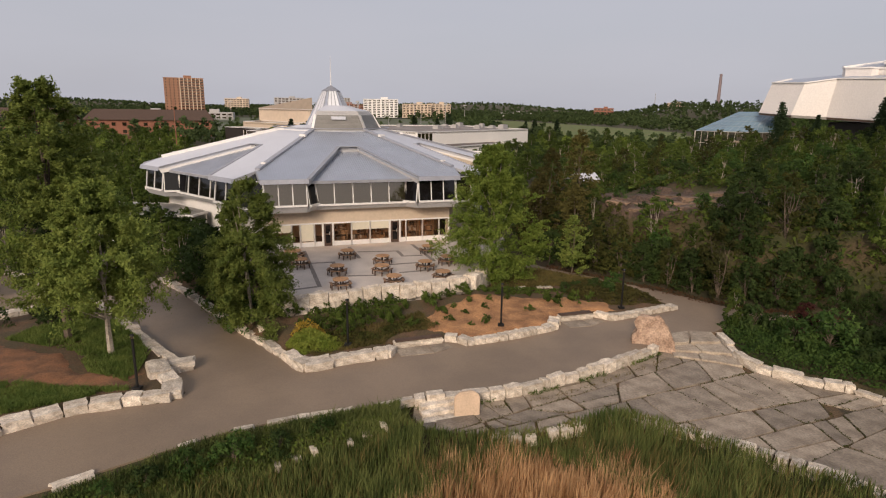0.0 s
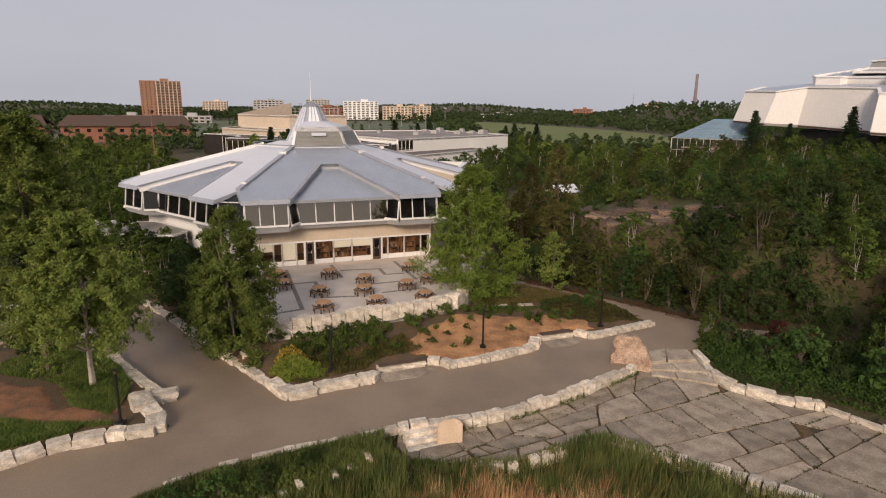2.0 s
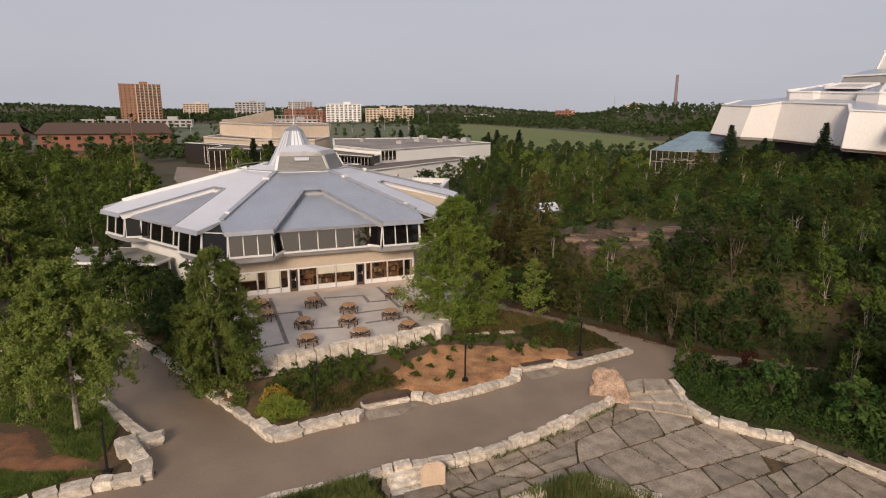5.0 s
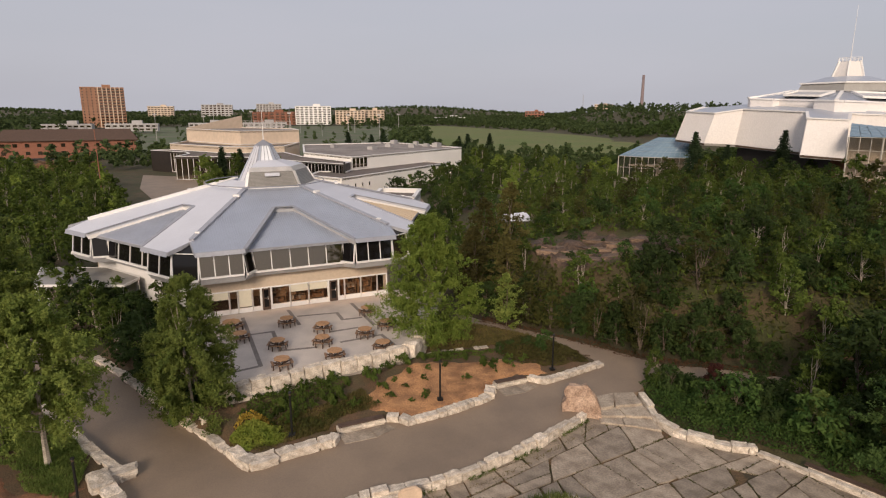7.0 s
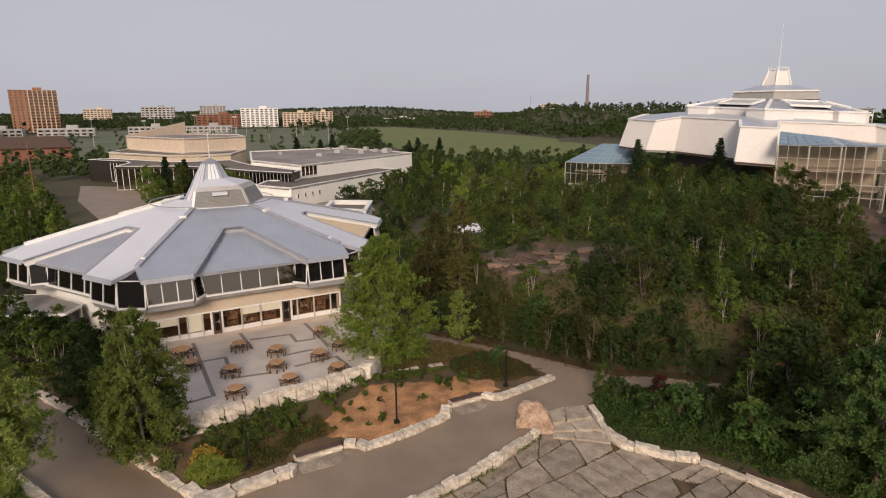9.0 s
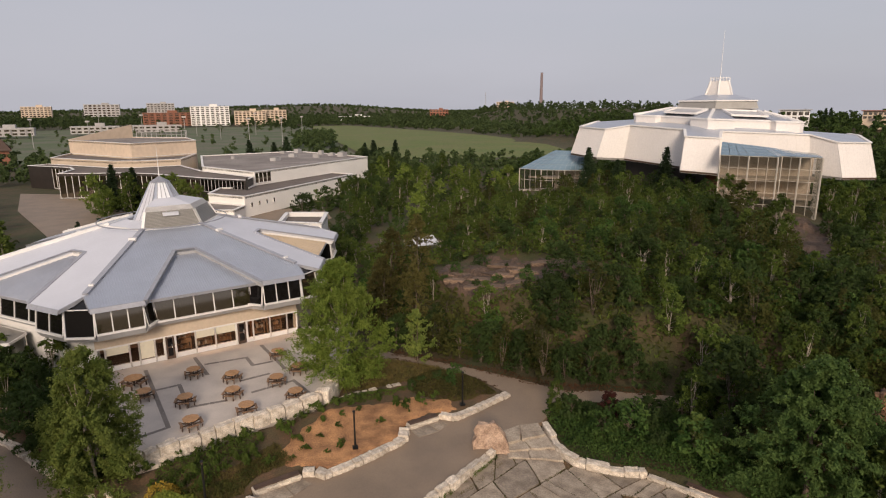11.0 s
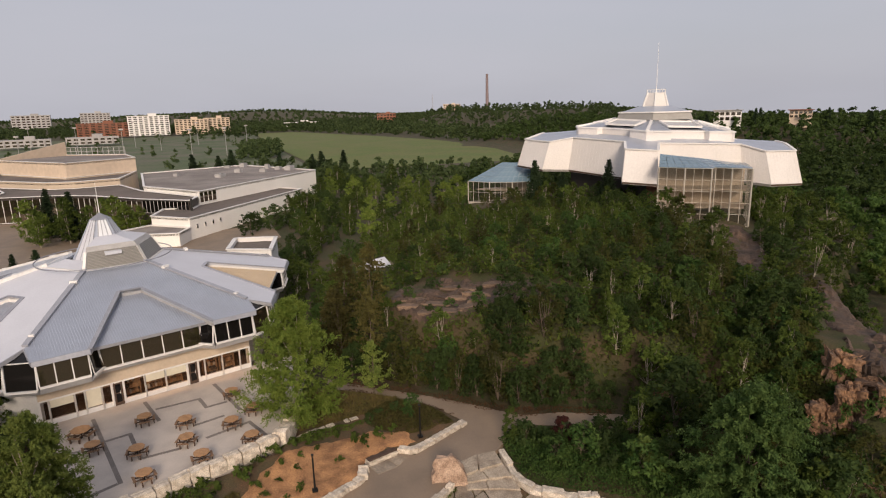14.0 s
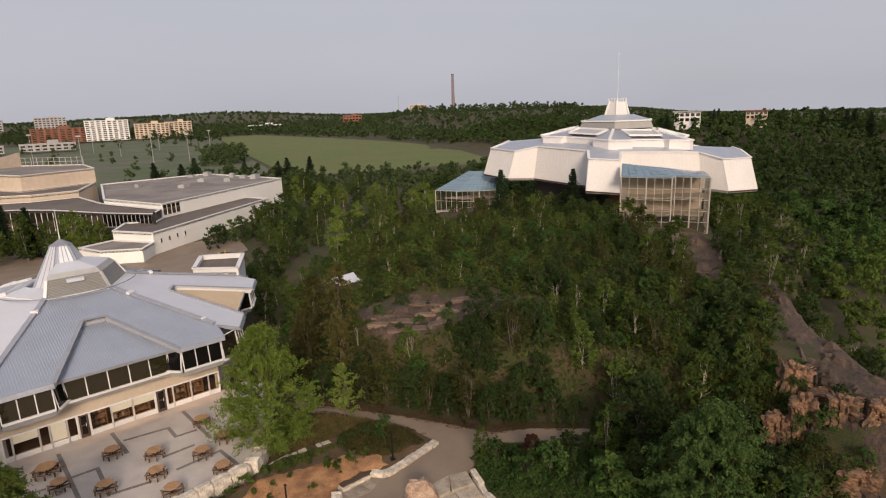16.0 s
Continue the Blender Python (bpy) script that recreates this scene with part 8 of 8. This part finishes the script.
wood("house_trees", [(-70, 262), (-110, 285), (-150, 320), (-260, 330), (-330, 330), (-215, 332), (-140, 335), (-60, 310)], 10, 500, 7.5, 1.5, 90, 248, "green trees behind the brick houses", LEAF_HAZED, off_field)
wood("town_trees", [(-700, 420), (-330, 330), (-215, 330), (-330, 800), (-70, 905), (30, 660), (34, 840), (200, 830), (400, 700), (640, 520), (800, 700), (700, 1500), (0, 1500), (-700, 1400)], 12.0, 9000, 12.0, 2.6, 46, 251, "far green belt of trees through the town", LEAF_HAZED, off_field)
wood("far_hills", [(-1500, 1200), (0, 1450), (900, 1300), (1800, 900), (3000, 1600), (2600, 3600), (-400, 3600), (-2200, 2600)], 27, 15000, 9, 5.5, 12, 261, "wooded hills along the horizon", LEAF_HAZED)


# ---- bare bedrock and cliff rocks ----
def bedrock(name, ring, label, step=0.35, lift=0.10, mat=ROCK):
    """A sheet of ledged rock that lies on the ground inside a ring."""
    def height(x, y, d):
        ledge = np.round((ground_z(x, y) + 0.35 * wob(x, y, 0.9, 3.0)) * 1.6) / 1.6
        soft = ground_z(x, y)
        return soft + 0.45 * (ledge - soft) + lift * smooth(0, 0.8, d) - 0.35 * (1 - smooth(0, 0.6, d)) + 0.10 * wob(x, y, 3.1, 1.5) * smooth(0, 0.6, d)
    ob = bed(name, ring, height, mat, label, step)
    for p in ob.data.polygons:
        p.use_smooth = False
    return tagged(ob, label, "bedrock", kind="structure")


bedrock("bedrock", OPEN_ROCK, "bare dark bedrock ledges on the knoll")
bedrock("bedrock", CLIFF_BARE, "bare dark rock ridge above the pond", 0.5)
bedrock("bedrock", ATRIUM_ROCK, "bare dark rock below the glass atrium", 0.5)
bedrock("bedrock", [(30.5, 38.5), (33.0, 36.2), (35.2, 31.5), (37.0, 33.0), (36.0, 37.0), (33.0, 39.6)], "rusty rock face among the trees", 0.35, 0.1)
rs = np.random.RandomState(31)


def cracked_rock(name, seed, mat):
    """A weathered block of fractured bedrock: layered, split by joints, rounded on top."""
    r = np.random.RandomState(seed)
    off = Vector(r.uniform(0, 40, 3))
    bm = bmesh.new()
    bmesh.ops.create_cube(bm, size=1)
    bmesh.ops.subdivide_edges(bm, edges=bm.edges[:], cuts=13, use_grid_fill=True)
    for v in bm.verts:
        c = v.co.copy()
        out = Vector((c.x, c.y, c.z * 0.7))
        q = c * 2.2 + off
        d = 0.20 * noise.noise(q) + 0.16 * noise.cell(q * 1.9) + 0.07 * noise.noise(q * 5.1)
        joint_x, layer = abs(noise.noise(Vector((c.x * 3.1 + off.x, c.y * 0.6, c.z * 0.7)))), abs(noise.noise(Vector((c.x * 0.5, c.y * 0.6, c.z * 3.7 + off.y))))
        d -= 0.22 * (joint_x < 0.09) + 0.14 * (layer < 0.07)
        v.co = c * (1 - 0.13 * (out.length - 0.5)) + out * d
        v.co.z += 0.5
    bmesh.ops.recalc_face_normals(bm, faces=bm.faces[:])
    me = bpy.data.meshes.new(name)
    bm.to_mesh(me)
    bm.free()
    me.materials.append(mat)
    return me


ROCKS = [cracked_rock("rock", 40 + i, REDROCK if i < 3 else ROCK) for i in range(5)]
cliff_spots = [(41.6, 29.1, 2.3, 2.0, 3.1, 0), (43.1, 28.3, 2.3, 2.0, 2.7, 3), (42.0, 26.4, 2.9, 1.6, 1.7, 1), (40.1, 26.7, 1.9, 1.8, 3.2, 2), (38.9, 27.9, 1.9, 1.7, 2.9, 1), (41.4, 24.8, 2.2, 1.8, 2.4, 0), (42.6, 23.0, 2.2, 1.8, 2.2, 2), (37.6, 26.0, 2.2, 1.4, 1.8, 2), (36.6, 27.6, 1.8, 1.3, 1.6, 0), (44.4, 30.0, 2.6, 1.9, 1.9, 4), (39.6, 22.2, 2.6, 2.0, 2.2, 1), (37.4, 23.4, 2.2, 1.5, 1.7, 2), (33.0, 37.2, 2.6, 1.6, 2.4, 2), (31.8, 35.2, 1.8, 1.3, 1.9, 1), (37.0, 31.0, 1.8, 1.4, 1.7, 4)]
for x, y, sx, sy, sz, kind in cliff_spots:
    ob = new("cliff_rock", ROCKS[kind])
    ob.matrix_basis = pose(x, y, at_ground(x, y) - 0.95, rs.uniform(-7, 7), rs.uniform(-7, 7), rs.uniform(-62, -38)) @ Matrix.Diagonal((sx * 0.95, sy * 0.9, sz * 0.9, 1))
    tagged(ob, "large cracked rusty boulder on the cliff, coloured as if sunlit" if kind < 3 else "large dark cracked boulder on the cliff", "boulder", "cliff boulders")
LEDGES = []
for i in range(4):
    me = block_mesh("ledge", 60 + i, 0.13)
    me.materials.clear()
    me.materials.append(LEDGE if i else ROCK)
    LEDGES.append(me)
for line, high in (([(18.4, 60.6), (23.2, 56.9), (27.9, 53.9), (32.1, 51.9), (35.6, 50.8)], 0.45), ([(15.8, 57.2), (19.6, 54.4), (23.4, 53.2)], 0.55), ([(17.0, 59.4), (20.6, 56.4), (24.2, 54.6)], 0.40), ([(22.0, 61.0), (26.0, 58.4), (30.4, 56.0)], 0.35)):
    for (ax, ay), (bx, by) in zip(line, line[1:]):
        n = max(2, int(math.hypot(bx - ax, by - ay) / 1.6))
        for k in range(n):
            t = (k + 0.5) / n
            x, y = ax + (bx - ax) * t + rs.uniform(-0.3, 0.3), ay + (by - ay) * t + rs.uniform(-0.3, 0.3)
            if rs.rand() < 0.15:
                continue
            ob = new("ledge_rock", LEDGES[rs.randint(4)])
            ob.matrix_basis = pose(x, y, at_ground(x, y) - 0.25, rs.uniform(-5, 5), rs.uniform(-5, 5), math.degrees(math.atan2(by - ay, bx - ax)) + rs.uniform(-15, 15)) @ Matrix.Diagonal((rs.uniform(1.6, 3.8), rs.uniform(0.7, 1.4), high * rs.uniform(0.4, 1.0) + 0.2, 1))
            tagged(ob, "flat brown ledge of broken bedrock", "boulder", "ledge rocks")
for i, (x, y, s) in enumerate([(-97, 196, 6), (-92, 199, 5), (-102, 200, 5), (-88, 194, 4)]):
    ob = new("rock_mound", ROCKS[i % 3])
    ob.matrix_basis = pose(x, y, -1.8, 0, 0, 40 * i) @ Matrix.Diagonal((s * 1.5, s, s * 0.7, 1))
    tagged(ob, "brown blasted rock mound beside the road", "boulder", "rock mounds")
